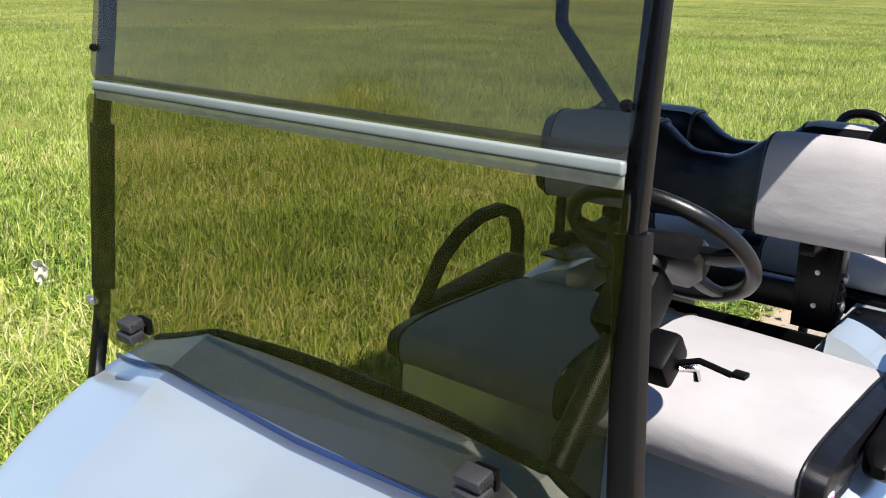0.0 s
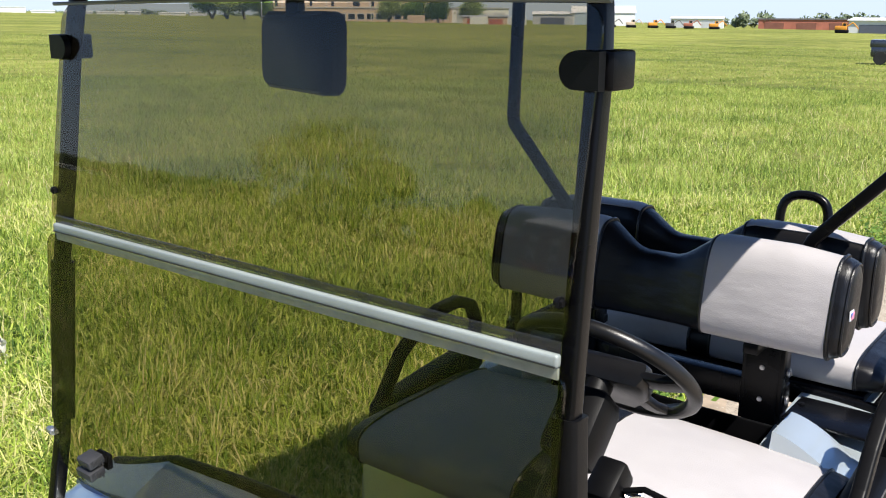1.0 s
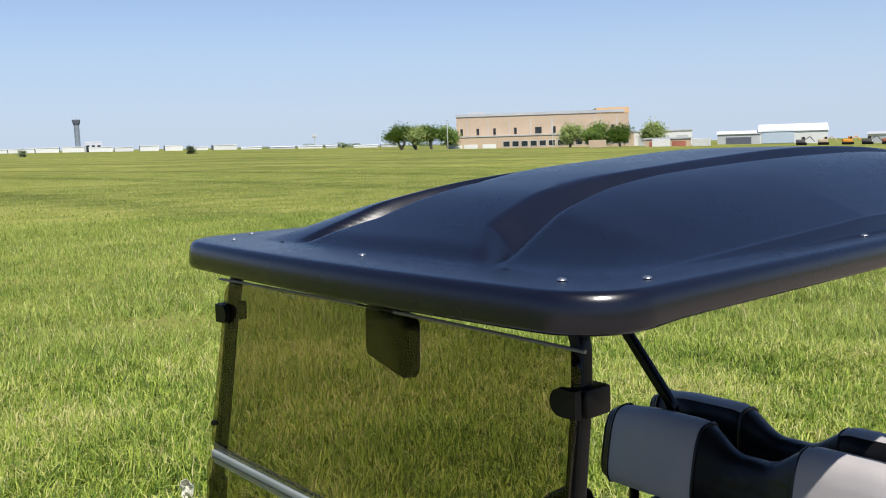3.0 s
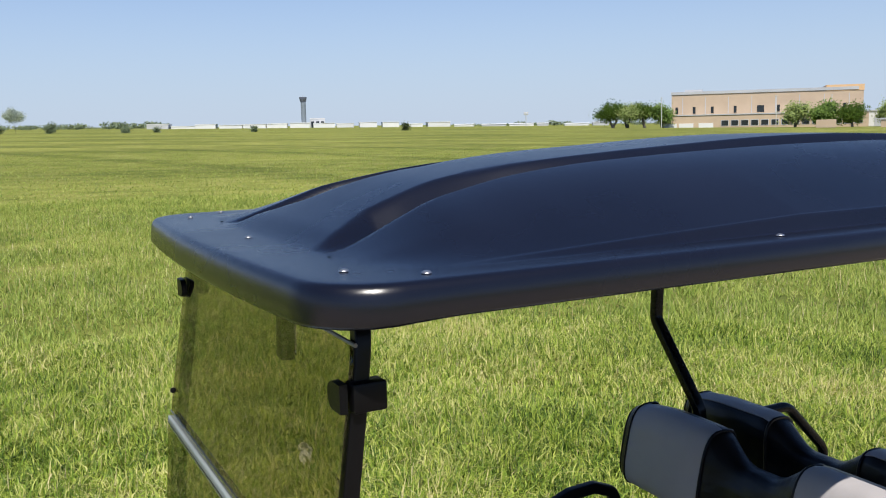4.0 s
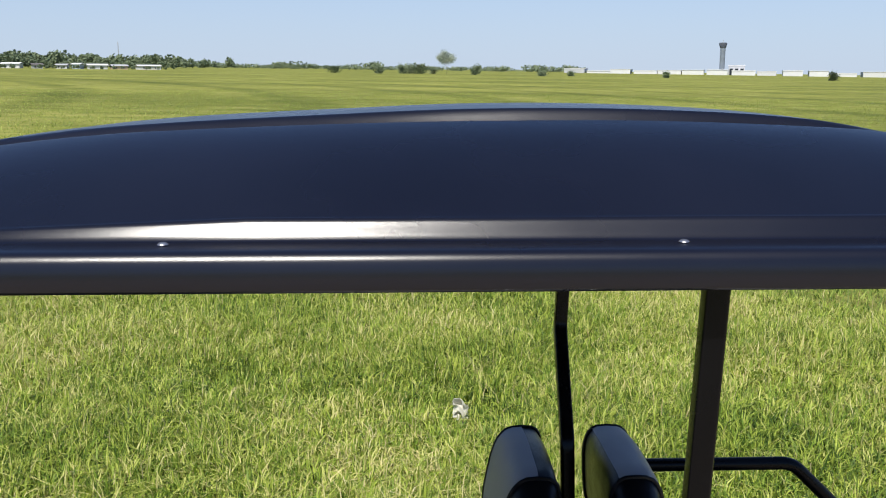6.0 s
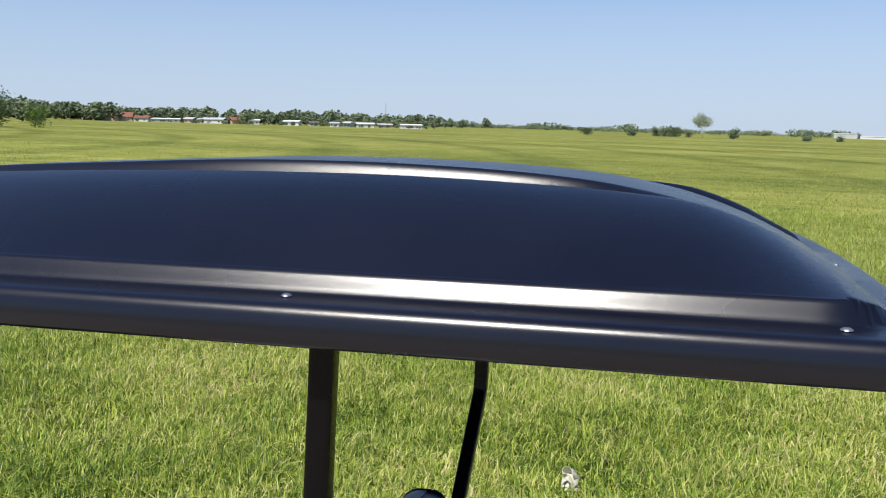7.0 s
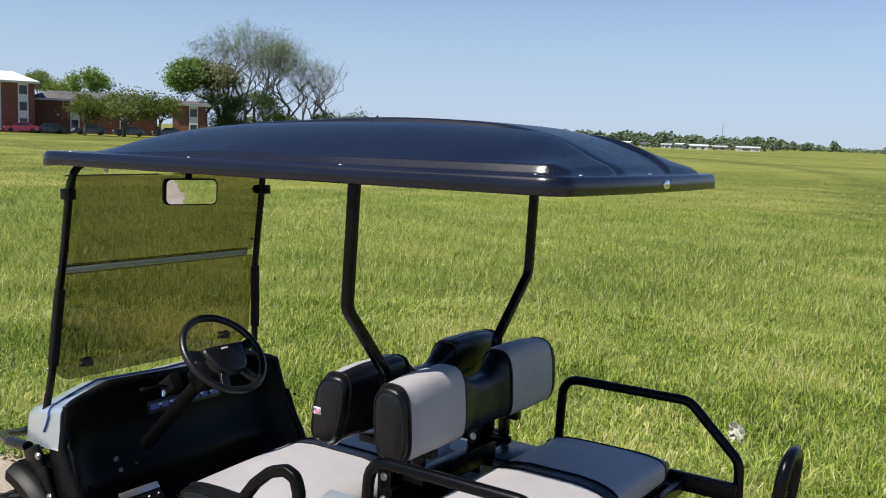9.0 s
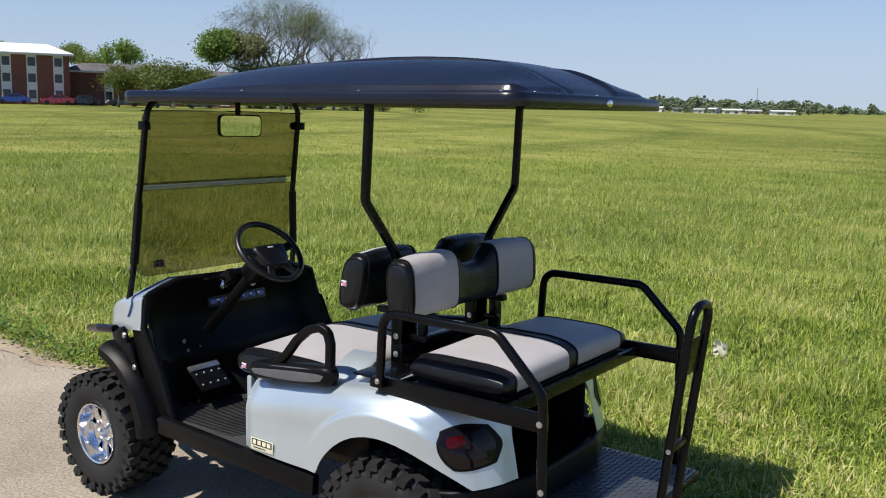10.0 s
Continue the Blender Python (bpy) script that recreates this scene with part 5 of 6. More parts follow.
# wheels
def build_wheel(name):
    w = part(name, lathe([(0.138, -0.098), (0.168, -0.118), (0.225, -0.122), (0.252, -0.112), (0.268, -0.090), (0.271, 0.0), (0.268, 0.090), (0.252, 0.112), (0.225, 0.122), (0.168, 0.118), (0.138, 0.100)], 56, (0, 0, 0)), TYRE, cart, "knobbly black off-road tyre on a polished alloy rim")
    b = bmesh.new()
    n = 26
    for k in range(n):
        for lane, (y, wd, ln, off, twist) in enumerate(((-0.098, 0.052, 0.036, 0.0, 12), (-0.045, 0.044, 0.034, 0.5, -25), (0.008, 0.042, 0.034, 0.0, 25), (0.052, 0.044, 0.034, 0.5, -25), (0.098, 0.052, 0.036, 0.0, -12))):
            t = 2 * math.pi * (k + off) / n
            rr = 0.275 if lane in (1, 2, 3) else 0.270
            m = Matrix.Rotation(-t, 3, "Y") @ Matrix.Rotation(radians(twist), 3, "X")
            c = Vector((rr * math.cos(t), y, rr * math.sin(t)))
            box(b, c, (0.030, wd, ln), 0.0, m)
        for sd in (-1, 1):
            t = 2 * math.pi * (k + 0.25) / n
            c = Vector((0.250 * math.cos(t), sd * 0.118, 0.250 * math.sin(t)))
            box(b, c, (0.036, 0.014, 0.030 if k % 2 else 0.020), 0.0, Matrix.Rotation(-t, 3, "Y"))
    part("tread", b, TYRE, w, "chunky tread blocks", smooth=False)
    rim_ob = part("rim", lathe([(0.138, 0.108), (0.146, -0.100), (0.142, -0.113), (0.134, -0.110), (0.128, -0.092), (0.121, -0.060), (0.112, -0.050)], 48, (0, 0, 0)), CHROME, w, "polished alloy rim")
    for k in range(8):
        m = Matrix.Rotation(-2 * math.pi * k / 8, 3, "Y")
        part("spoke", boxed(m @ Vector((0.085, -0.056, 0)), (0.088, 0.020, 0.040), 0.007, m), CHROME, rim_ob, "polished alloy spoke")
    part("hub", lathe([(0.0, -0.100), (0.022, -0.100), (0.030, -0.090), (0.032, -0.070), (0.060, -0.066), (0.064, -0.050), (0.0, -0.045)], 28, (0, 0, 0)), CHROME, rim_ob, "polished hub cap")
    bolts(rim_ob, [(0.050 * math.cos(radians(a)), -0.070, 0.050 * math.sin(radians(a))) for a in (45, 135, 225, 315)], 0.009, "y", 0.018, STEEL, "lug_nut")
    part("brake_drum", lathe([(0.0, -0.030), (0.117, -0.030), (0.125, -0.02), (0.125, 0.06), (0.0, 0.06)], 32, (0, 0, 0)), POWDER, rim_ob, "dark brake drum")
    return w


spots = [(-0.800, -0.500, 0.288), (0.905, -0.505, 0.288), (-0.800, 0.500, 0.288), (0.905, 0.505, 0.288)]
first = build_wheel("wheel")
for k, (x, y, z) in enumerate(spots):
    w = first if k == 0 else copy_thing(first, Matrix())
    w.matrix_basis = pose(x, y, z, 0, 17 * k, 180 if y > 0 else 0)


# ---- distance ----
def site(left, right):
    """Turn and width of a front that runs from left to right as seen from the cart."""
    return math.degrees(math.atan2(right[1] - left[1], right[0] - left[0])), math.hypot(right[0] - left[0], right[1] - left[1])


def building_at(name, label, category, left, right, group=""):
    turn, width = site(left, right)
    x, y = (left[0] + right[0]) / 2, (left[1] + right[1]) / 2
    z = min(ground_z(*left), ground_z(*right), ground_z(x, y)) - 0.15
    return thing(name, label, category, (x, y, z), turn, group), width


def gable(bm, w, d, z0, rise, over=0.4):
    """A pitched roof, ridge along x, over a plan w by d whose front lies at y = 0."""
    pts = [(-over, z0), (d / 2, z0 + rise), (d + over, z0), (d + over, z0 + 0.18), (d / 2, z0 + rise + 0.2), (-over, z0 + 0.18)]
    a = [bm.verts.new((-w / 2 - over, y, z)) for y, z in pts]
    b = [bm.verts.new((w / 2 + over, y, z)) for y, z in pts]
    k = len(pts)
    for i in range(k):
        bm.faces.new((a[i], a[(i + 1) % k], b[(i + 1) % k], b[i]))
    for r in (a, b):
        bm.faces.new((r[0], r[1], r[4], r[5]))
        bm.faces.new((r[1], r[2], r[3], r[4]))
    bmesh.ops.recalc_face_normals(bm, faces=bm.faces)
    return bm


def window(parent, x, z, w, h, y=0.0, frame_mat=None):
    win = part("window", boxed((x, y - 0.05, z), (w, 0.10, h), 0.02), frame_mat or WHITEWALL, parent, smooth=False)
    part("pane", boxed((x, y - 0.09, z), (w * 0.84, 0.06, h * 0.84)), WINDOW, win, "dark window pane", smooth=False)
    return win


# the large beige works building
big, w = building_at("works_building", "long beige metal works building with slot windows", "building", (253.7, 287.1), (302.3, 235.3))
part("wall", boxed((0, 14, 7.1), (w, 28, 14.8)), BEIGE, big, smooth=False)
part("roof", boxed((-1, 14, 14.8), (w * 0.98, 28.6, 1.1)), GREYWALL, big, "grey roof edge", smooth=False)
part("high_bay", boxed((w / 2 - 6.5, 14, 15.0), (13.4, 28.2, 2.4)), surface("orange_beige_siding", (0.62, 0.40, 0.22), 0.7, vary=0.06, grain=2, stain=0.2, bump=0), big, "taller orange-beige bay", smooth=False)
part("roof_unit", boxed((-w / 2 + 8, 10, 15.8), (7, 4, 1.1)), GREYWALL, big, smooth=False)
part("annex", boxed((-1.0, -3.0, 2.75), (w + 5, 6, 6.1)), BEIGE, big, "lower beige front wing", smooth=False)
part("annex_cap", boxed((-1.0, -3.0, 5.95), (w + 5.4, 6.5, 0.35)), GREYWALL, big, smooth=False)
for k, x in enumerate((-33.4, -26.6, -19.6, -10.9, -1.4, 5.2, 15.0, 22.0, 29.0)):
    window(big, x, 7.9, 1.3 if k != 4 else 3.2, 3.2, 0.0, BEIGE)
for x in (-35.6, -29.2, -21.6):
    part("garage_door", boxed((x, -6.05, 1.4), (5.6, 0.15, 2.7), 0.03), WHITEWALL, big, "white garage door", smooth=False)
for k in range(14):
    window(big, -14.5 + 3.7 * k, 2.6, 3.0, 2.4, -6.0, GREYWALL)
for k in range(8):
    part("wall_seam", boxed((-w / 2 + 4.4 + 8.8 * k, -0.04, 9.6), (0.25, 0.1, 6.6)), GREYWALL, big, smooth=False)

for k, (px, d) in enumerate(((0.0, 0), (0.55, 0), (0.80, 0), (1.05, 0))):
    x, y = 247 + 55 * px * 0.95, 283 - 58 * px * 0.95
    pole = thing("light_pole", "slim white light pole by the works building", "light pole", (x - 8, y - 7, ground_z(x, y)), 0, "works light poles")
    part("shaft", tube([(0, 0, 0), (0, 0, 11.5)], 0.13, n=8, up=Vector((0, 1, 0))), CONCRETE_P, pole)
    part("lamp_head", boxed((0, 0, 11.6), (0.9, 0.4, 0.25), 0.05), GREYWALL, pole)


def simple_hall(name, label, left, right, h, depth, wall, roof, rise=0.0, doors=0, door_mat=None):
    ob, w = building_at(name, label, "building", left, right)
    part("wall", boxed((0, depth / 2, h / 2), (w, depth, h)), wall, ob, smooth=False)
    if rise:
        part("roof", gable(bmesh.new(), w, depth, h, rise), roof, ob, smooth=False)
    else:
        part("roof", boxed((0, depth / 2, h + 0.2), (w + 0.6, depth + 0.6, 0.5)), roof, ob, smooth=False)
    for k in range(doors):
        part("door", boxed((-w / 2 + w * (k + 0.5) / doors, -0.05, h * 0.36), (w / doors * 0.6, 0.12, h * 0.7), 0.02), door_mat or GREYWALL, ob, smooth=False)
    return ob


simple_hall("white_hall", "low white flat-roofed hall", (310.8, 248.8), (329.6, 223.4), 6.4, 18, WHITEWALL, GREYWALL, 0, 4, GREYWALL)
# the hangar's door is a dark slab painted for the shade inside its mouth
simple_hall("grey_hangar", "open grey aircraft hangar, its shaded mouth a dark panel", (352.0, 225.7), (361.2, 210.7), 4.6, 20, GREYWALL, WHITEROOF, 1.2, 1, DARKWALL)
c_hall = simple_hall("blue_hangar", "white hangar with pale blue gable", (361.0, 211.1), (374.5, 187.0), 5.6, 26, WHITEWALL, WHITEROOF, 3.0, 0)
part("blue_gable", boxed((-6.0, -0.1, 3.4), (13, 0.2, 5.4)), BLUEWALL, c_hall, "pale blue gable wall", smooth=False)
simple_hall("brick_hall", "low reddish brick hall", (376.0, 133.0), (386.0, 98.0), 4.2, 16, REDDISH, SHINGLE, 0, 3, BRICK)
simple_hall("pale_shed", "long pale metal shed", (250.1, 65.2), (251.8, 40.0), 3.4, 14, WHITEWALL, WHITEROOF, 0.6, 2, DARKWALL)
simple_hall("beige_shed", "low beige storage shed", (262.0, 197.0), (270.5, 184.0), 2.9, 8, BEIGE, GREYWALL, 0, 2, REDDISH)
simple_hall("white_store", "small white store building", (330.0, 150.0), (336.0, 132.0), 3.5, 8, WHITEWALL, GREYWALL, 0.8, 2, GREYWALL)


def container(at, turn, colour, label):
    ob = thing("storage_container", label, "container", (*at, ground_z(*at)), turn, "yard containers")
    part("body", boxed((0, 0, 1.3), (6, 2.4, 2.6), 0.05), colour, ob, smooth=False)
    for k in range(9):
        part("rib", boxed((-2.6 + 0.65 * k, -1.22, 1.3), (0.2, 0.06, 2.3)), colour, ob, smooth=False)


container((262.0, 190.0), -58, WHITEWALL, "white storage container in the yard")
container((268.0, 178.0), -62, CONCRETE_P, "pale grey storage container in the yard")
container((246.0, 205.0), -50, BEIGE, "beige storage container in the yard")


def machine(at, turn, colour, label, s=1.0):
    """A piece of yard plant: tracks, body, cab and a jointed arm."""
    ob = thing("yard_machine", label, "machine", (*at, ground_z(*at)), turn, "yard machines")
    for sy in (-1, 1):
        part("track", boxed((0, sy * 0.9 * s, 0.45 * s), (3.6 * s, 0.5 * s, 0.9 * s), 0.2 * s), RUBBER, ob)
    part("body", boxed((-0.3 * s, 0, 1.45 * s), (3.2 * s, 2.0 * s, 1.1 * s), 0.15 * s), colour, ob)
    cab = part("cab", boxed((0.6 * s, -0.5 * s, 2.35 * s), (1.2 * s, 0.9 * s, 1.1 * s), 0.08 * s), colour, ob)
    part("cab_window", boxed((0.75 * s, -0.97 * s, 2.45 * s), (0.8 * s, 0.06, 0.7 * s)), WINDOW, cab, smooth=False)
    part("arm", tube([(1.0 * s, 0.3 * s, 1.7 * s), (2.8 * s, 0.3 * s, 3.0 * s), (4.4 * s, 0.3 * s, 1.2 * s)], 0.16 * s, 0.3, n=6), colour, ob)


for at, turn, colour, label in (((266, 134), -60, BEIGE, "dusty beige yard machine"), ((269, 128), -50, ORANGE, "orange digger in the yard"), ((271, 123), -70, SHINGLE, "dark digger in the yard"), ((273, 118), -65, REDDISH, "rust red digger in the yard"), ((276, 111), -60, ORANGE, "orange loader in the yard"), ((240, 64), -80, ORANGE, "yellow-orange loader beside a shed"), ((264, 140), -60, SHINGLE, "dark yard machine with tracks")):
    machine(at, turn, colour, label, 0.85)

# control tower and terminal
TOWERWALL = surface("blue_grey_cladding", (0.17, 0.20, 0.235), 0.6, vary=0.1, grain=2, stain=0.2, bump=0.0)
tower = thing("control_tower", "slender blue-grey airport control tower", "tower", (290.3, 850.2, ground_z(290, 850)))
part("shaft", tube([(0, 0, 0), (0, 0, 24.5)], 2.4, n=12, up=Vector((0, 1, 0))), TOWERWALL, tower)
cab_ob = part("cab", lathe([(0.0, 29.6), (3.6, 29.4), (3.7, 28.6), (3.0, 25.6), (2.4, 24.3), (0.0, 24.3)], 12, (0, 0, 0)), DARKWALL, tower, "dark glazed cab")
cab_ob.rotation_euler = (math.pi / 2, 0, 0)
part("mast", tube([(0, 0, 29), (0, 0, 31.5)], 0.25, n=6, up=Vector((0, 1, 0))), GREYWALL, tower)
for k in range(4):
    part("floor_band", tube([(0, 0, 4 + 5.2 * k), (0, 0, 4.5 + 5.2 * k)], 2.45, n=12, up=Vector((0, 1, 0))), TOWERWALL, tower)
simple_hall("tower_offices", "pale office block beside the control tower", (295.9, 848.3), (309.5, 843.4), 9.0, 12, GREYWALL, WHITEROOF, 0, 3, WINDOW)
rng = random.Random(5)
a, b2 = Vector((150.0, 892.0)), Vector((421.0, 794.0))
for k in range(13):
    p, q = a.lerp(b2, k / 13), a.lerp(b2, (k + rng.uniform(0.72, 1.0)) / 13)
    colour = (WHITEWALL, WHITEWALL, GREYWALL, REDDISH, WHITEWALL)[rng.randrange(5)] if k < 4 else (WHITEWALL, WHITEWALL, CONCRETE_P)[rng.randrange(3)]
    simple_hall("terminal_block", "long low white airport terminal block", p[:], q[:], rng.uniform(2.4, 5.0), 20, colour, WHITEROOF, 0, 0)
a, b2 = Vector((424.0, 792.0)), Vector((560.0, 705.0))
for k in range(6):
    p, q = a.lerp(b2, k / 6), a.lerp(b2, (k + rng.uniform(0.4, 0.9)) / 6)
    simple_hall("airfield_shed", "low white airfield shed", p[:], q[:], rng.uniform(1.8, 3.4), 14, (WHITEWALL, GREYWALL)[k % 2], WHITEROOF, 0.6, 0)
sign = thing("pylon_sign", "tall pole sign with a grey box top", "sign", (430.5, 672.1, ground_z(430, 672)))
part("pole", tube([(0, 0, 0), (0, 0, 9.5)], 0.35, n=8, up=Vector((0, 1, 0))), GREYWALL, sign)
part("sign_box", boxed((0, 0, 10.8), (4.2, 0.8, 2.6), 0.1, Matrix.Rotation(radians(-32), 3, "Z")), GREYWALL, sign)
mast = thing("radio_mast", "thin grey lattice radio mast", "mast", (-262.0, 848.8, ground_z(-262, 849)))
for k in range(3):
    t = radians(120 * k)
    part("leg", tube([(0.6 * math.cos(t), 0.6 * math.sin(t), 0), (0.2 * math.cos(t), 0.2 * math.sin(t), 22)], 0.13, n=5, up=Vector((0, 1, 0))), GREYWALL, mast)
for k in range(8):
    part("brace", boxed((0, 0, 2.2 + 2.6 * k), (0.9 - 0.06 * k, 0.9 - 0.06 * k, 0.16)), GREYWALL, mast, smooth=False)


# trees
def limbs(bm, start, way, length, radius, depth, rng, tips, spread=0.55, rise=0.18):
    """Tapered branching limbs; tips gathers the ends for the leaves."""
    p, d = Vector(start), Vector(way).normalized()
    pts = [p.copy()]
    for k in range(3):
        d = (d + Vector((rng.uniform(-1, 1), rng.uniform(-1, 1), rng.uniform(-0.6, 1.0))) * 0.16 + Vector((0, 0, rise * 0.3))).normalized()
        p = p + d * length / 3
        pts.append(p.copy())
    n = 6 if depth > 3 else 3
    side = d.orthogonal().normalized()
    up = d.cross(side).normalized()
    rings = []
    for k, q in enumerate(pts):
        r = radius * (1 - 0.16 * k)
        rings.append([bm.verts.new(q + (side * math.cos(2 * math.pi * j / n) + up * math.sin(2 * math.pi * j / n)) * r) for j in range(n)])
    for r, s in zip(rings, rings[1:]):
        for j in range(n):
            bm.faces.new((r[j], r[(j + 1) % n], s[(j + 1) % n], s[j]))
    if depth == 0:
        tips.append(p)
        return
    if depth <= 2:
        tips.append(p)
    for k in range(rng.choice((2, 3, 3)) if depth > 1 else 3):
        side2 = Vector((rng.uniform(-1, 1), rng.uniform(-1, 1), rng.uniform(-0.1, 0.6))).normalized()
        limbs(bm, pts[-1] if k < 2 else pts[2], d * (1 - spread) + side2 * spread + Vector((0, 0, rise)), length * rng.uniform(0.62, 0.86), radius * 0.53, depth - 1, rng, tips, spread, rise)


def leaves(tips, rng, count, size, blob, squash=0.8):
    """Many small leaf clumps scattered round the branch ends."""
    bm = bmesh.new()
    for k in range(count):
        t = rng.choice(tips)
        c = t + Vector((rng.gauss(0, 1), rng.gauss(0, 1), rng.gauss(0, 1) * squash)) * blob
        u = Vector((rng.uniform(-1, 1), rng.uniform(-1, 1), rng.uniform(-1, 1))).normalized()
        v = u.orthogonal().normalized()
        s = size * rng.uniform(0.5, 1.3)
        bm.faces.new([bm.verts.new(c + u * a * s + v * b * s) for a, b in ((-1, -0.15), (0.1, -0.6), (1, 0.1), (0.0, 0.65))])
    return bm


def tree(name, label, at, height, leaf, count, size, seed, depth=4, spread=0.55, trunk=0.28, blob=None, group="", rise=0.18, multi=1, girth=0.022):
    rng = random.Random(seed)
    ob = thing(name, label, "tree" if name != "bush" else "bush", (*at, ground_z(*at) - 0.1), rng.uniform(0, 360), group)
    bm, tips = bmesh.new(), []
    for k in range(multi):
        lean = Vector((rng.uniform(-1, 1), rng.uniform(-1, 1), 0)) * (0.12 if multi == 1 else 0.4)
        limbs(bm, (0, 0, 0), Vector((0, 0, 1)) + lean, height * trunk, height * girth, depth, rng, tips, spread, rise)
    top = max(t.z for t in tips)
    f = height / top
    bmesh.ops.scale(bm, verts=bm.verts, vec=(f, f, f))
    tips = [t * f for t in tips]
    if name == "bush":
        tips += [Vector((t.x * 0.85, t.y * 0.85, t.z * rng.uniform(0.15, 0.6))) for t in tips[::2]]
    part("trunk", bm, BARK, ob, "grey-brown trunk and limbs", smooth=False)
    if count:
        part("crown", leaves(tips, rng, count, size, blob or height * 0.055), leaf, ob, smooth=False)
    return ob


# tall half-bare trees, bushes and pale trees by the flats
for k, (x, y, h, leaf, count, label, stems) in enumerate((
        (-110.0, 99.0, 17.6, LEAF_OLIVE, 3400, "tall half-leafed spring tree", 1), (-107.0, 101.5, 19.6, LEAF, 5200, "tall half-leafed spring tree", 1),
        (-104.6, 104.0, 18.6, LEAF, 5200, "tall spring tree with young leaves", 1), (-102.0, 106.5, 17.2, LEAF_OLIVE, 4200, "tall half-leafed spring tree", 1),
        (-109.4, 100.6, 18.4, LEAF_BROWN, 1500, "tall nearly bare tree", 1), (-99.6, 107.5, 15.4, LEAF_OLIVE, 700, "bare dark tree with thin twigs", 1),
        (-96.6, 110.0, 14.0, LEAF, 60, "bare dark tree with thin twigs", 1), (-97.6, 108.6, 15.0, LEAF, 60, "bare dark tree with thin twigs", 1),
        (-105.8, 103.0, 18.6, LEAF_BROWN, 1900, "tall nearly bare tree", 1))):
    tree("tree", label, (x, y), h, leaf, count, 0.085, 220 + k, 7, 0.62, 0.22, 0.42, "tall trees by the flats", 0.05, stems, 0.0155)
for k, (x, y, h, leaf, count) in enumerate(((-113.4, 93.2, 11.6, LEAF, 9000), (-109.8, 96.0, 11.4, LEAF_BROWN, 5200), (-158.5, 98, 10.4, LEAF_PALE, 3600), (-153.5, 105.5, 11.6, LEAF, 4200), (-168, 88, 11.0, LEAF, 3200), (-148.0, 108.0, 7.0, LEAF_PALE, 1400))):
    tree("tree", "leafy green tree behind the flats" if x < -140 else "full leafy tree by the flats", (x, y), h, leaf, int(count * 1.3), 0.20, 40 + k, 5, 0.6, 0.24, 0.60, "leafy trees by the flats")
# low olive-green trees over the parked cars
for k, (x, y, h, count) in enumerate(((-106.0, 72.0, 5.6, 5200), (-103.6, 76.4, 6.2, 6400), (-101.0, 80.4, 6.0, 5600))):
    tree("tree", "low spreading olive-green tree over parked cars", (x, y), h, LEAF_OLIVE, count, 0.15, 140 + k, 5, 0.72, 0.20, 0.55, "olive trees by the flats", 0.02, 2)
for k, (x, y, h, count) in enumerate(((-110.9, 99.6, 8.6, 3600), (-108.0, 101.8, 7.0, 3000), (-105.4, 103.6, 8.0, 3200), (-102.6, 106.0, 5.0, 1900), (-109.4, 100.4, 4.2, 2000), (-96.4, 109.5, 5.0, 2000), (-94.6, 111.2, 4.4, 1700), (-93.4, 112.6, 5.4, 1800), (-99.6, 110.0, 2.6, 600), (-90.0, 117.0, 3.0, 800))):
    tree("bush", "dark green shrub below bare trees", (x, y), h, LEAF_DARK if k % 3 else LEAF, int(count * 1.15), 0.15, 60 + k, 5, 0.70, 0.22, 0.50, "shrubs by the flats", 0.10, 3, 0.014)
# lone pale tree, hedge and bushes far out in the field
tree("tree", "lone pale spring tree in the field", (15.6, 378), 8.8, BLOSSOM, 4600, 0.27, 81, 4, 0.6, 0.26, 0.7, girth=0.007)
for k, (x, y, h, n) in enumerate(((-2.0, 368, 3.4, 500), (1.0, 369, 3.2, 500), (4.5, 368, 3.3, 500), (25, 347.5, 3.6, 450), (139, 297.5, 2.7, 450), (-27.5, 347, 2.5, 350), (-11.5, 348, 2.6, 350), (48, 330, 1.7, 300), (62, 350, 1.5, 300), (90, 320, 1.6, 300), (10.0, 372, 2.6, 350))):
    tree("bush", "dark round bush out in the field", (x, y), h, LEAF_FAR, n * 2, 0.26, 90 + k, 2, 0.8, 0.22, 0.5, "field bushes", 0.02, 3)
for k, (x, y, h) in enumerate(((229.5, 294.0, 10.4), (233.8, 290.2, 9.4), (239.0, 286.0, 9.9), (244.2, 281.6, 9.7), (268, 237, 9.0), (274.5, 230, 9.6), (280.5, 222.5, 9.0), (292.6, 215, 9.8))):
    tree("tree", "round leafy tree in front of the works", (x, y), h * 0.86, LEAF_PALE if k % 3 == 1 else LEAF, 5600, 0.38, 120 + k, 4, 0.72, 0.12, 1.35, "works trees", -0.02, 2)


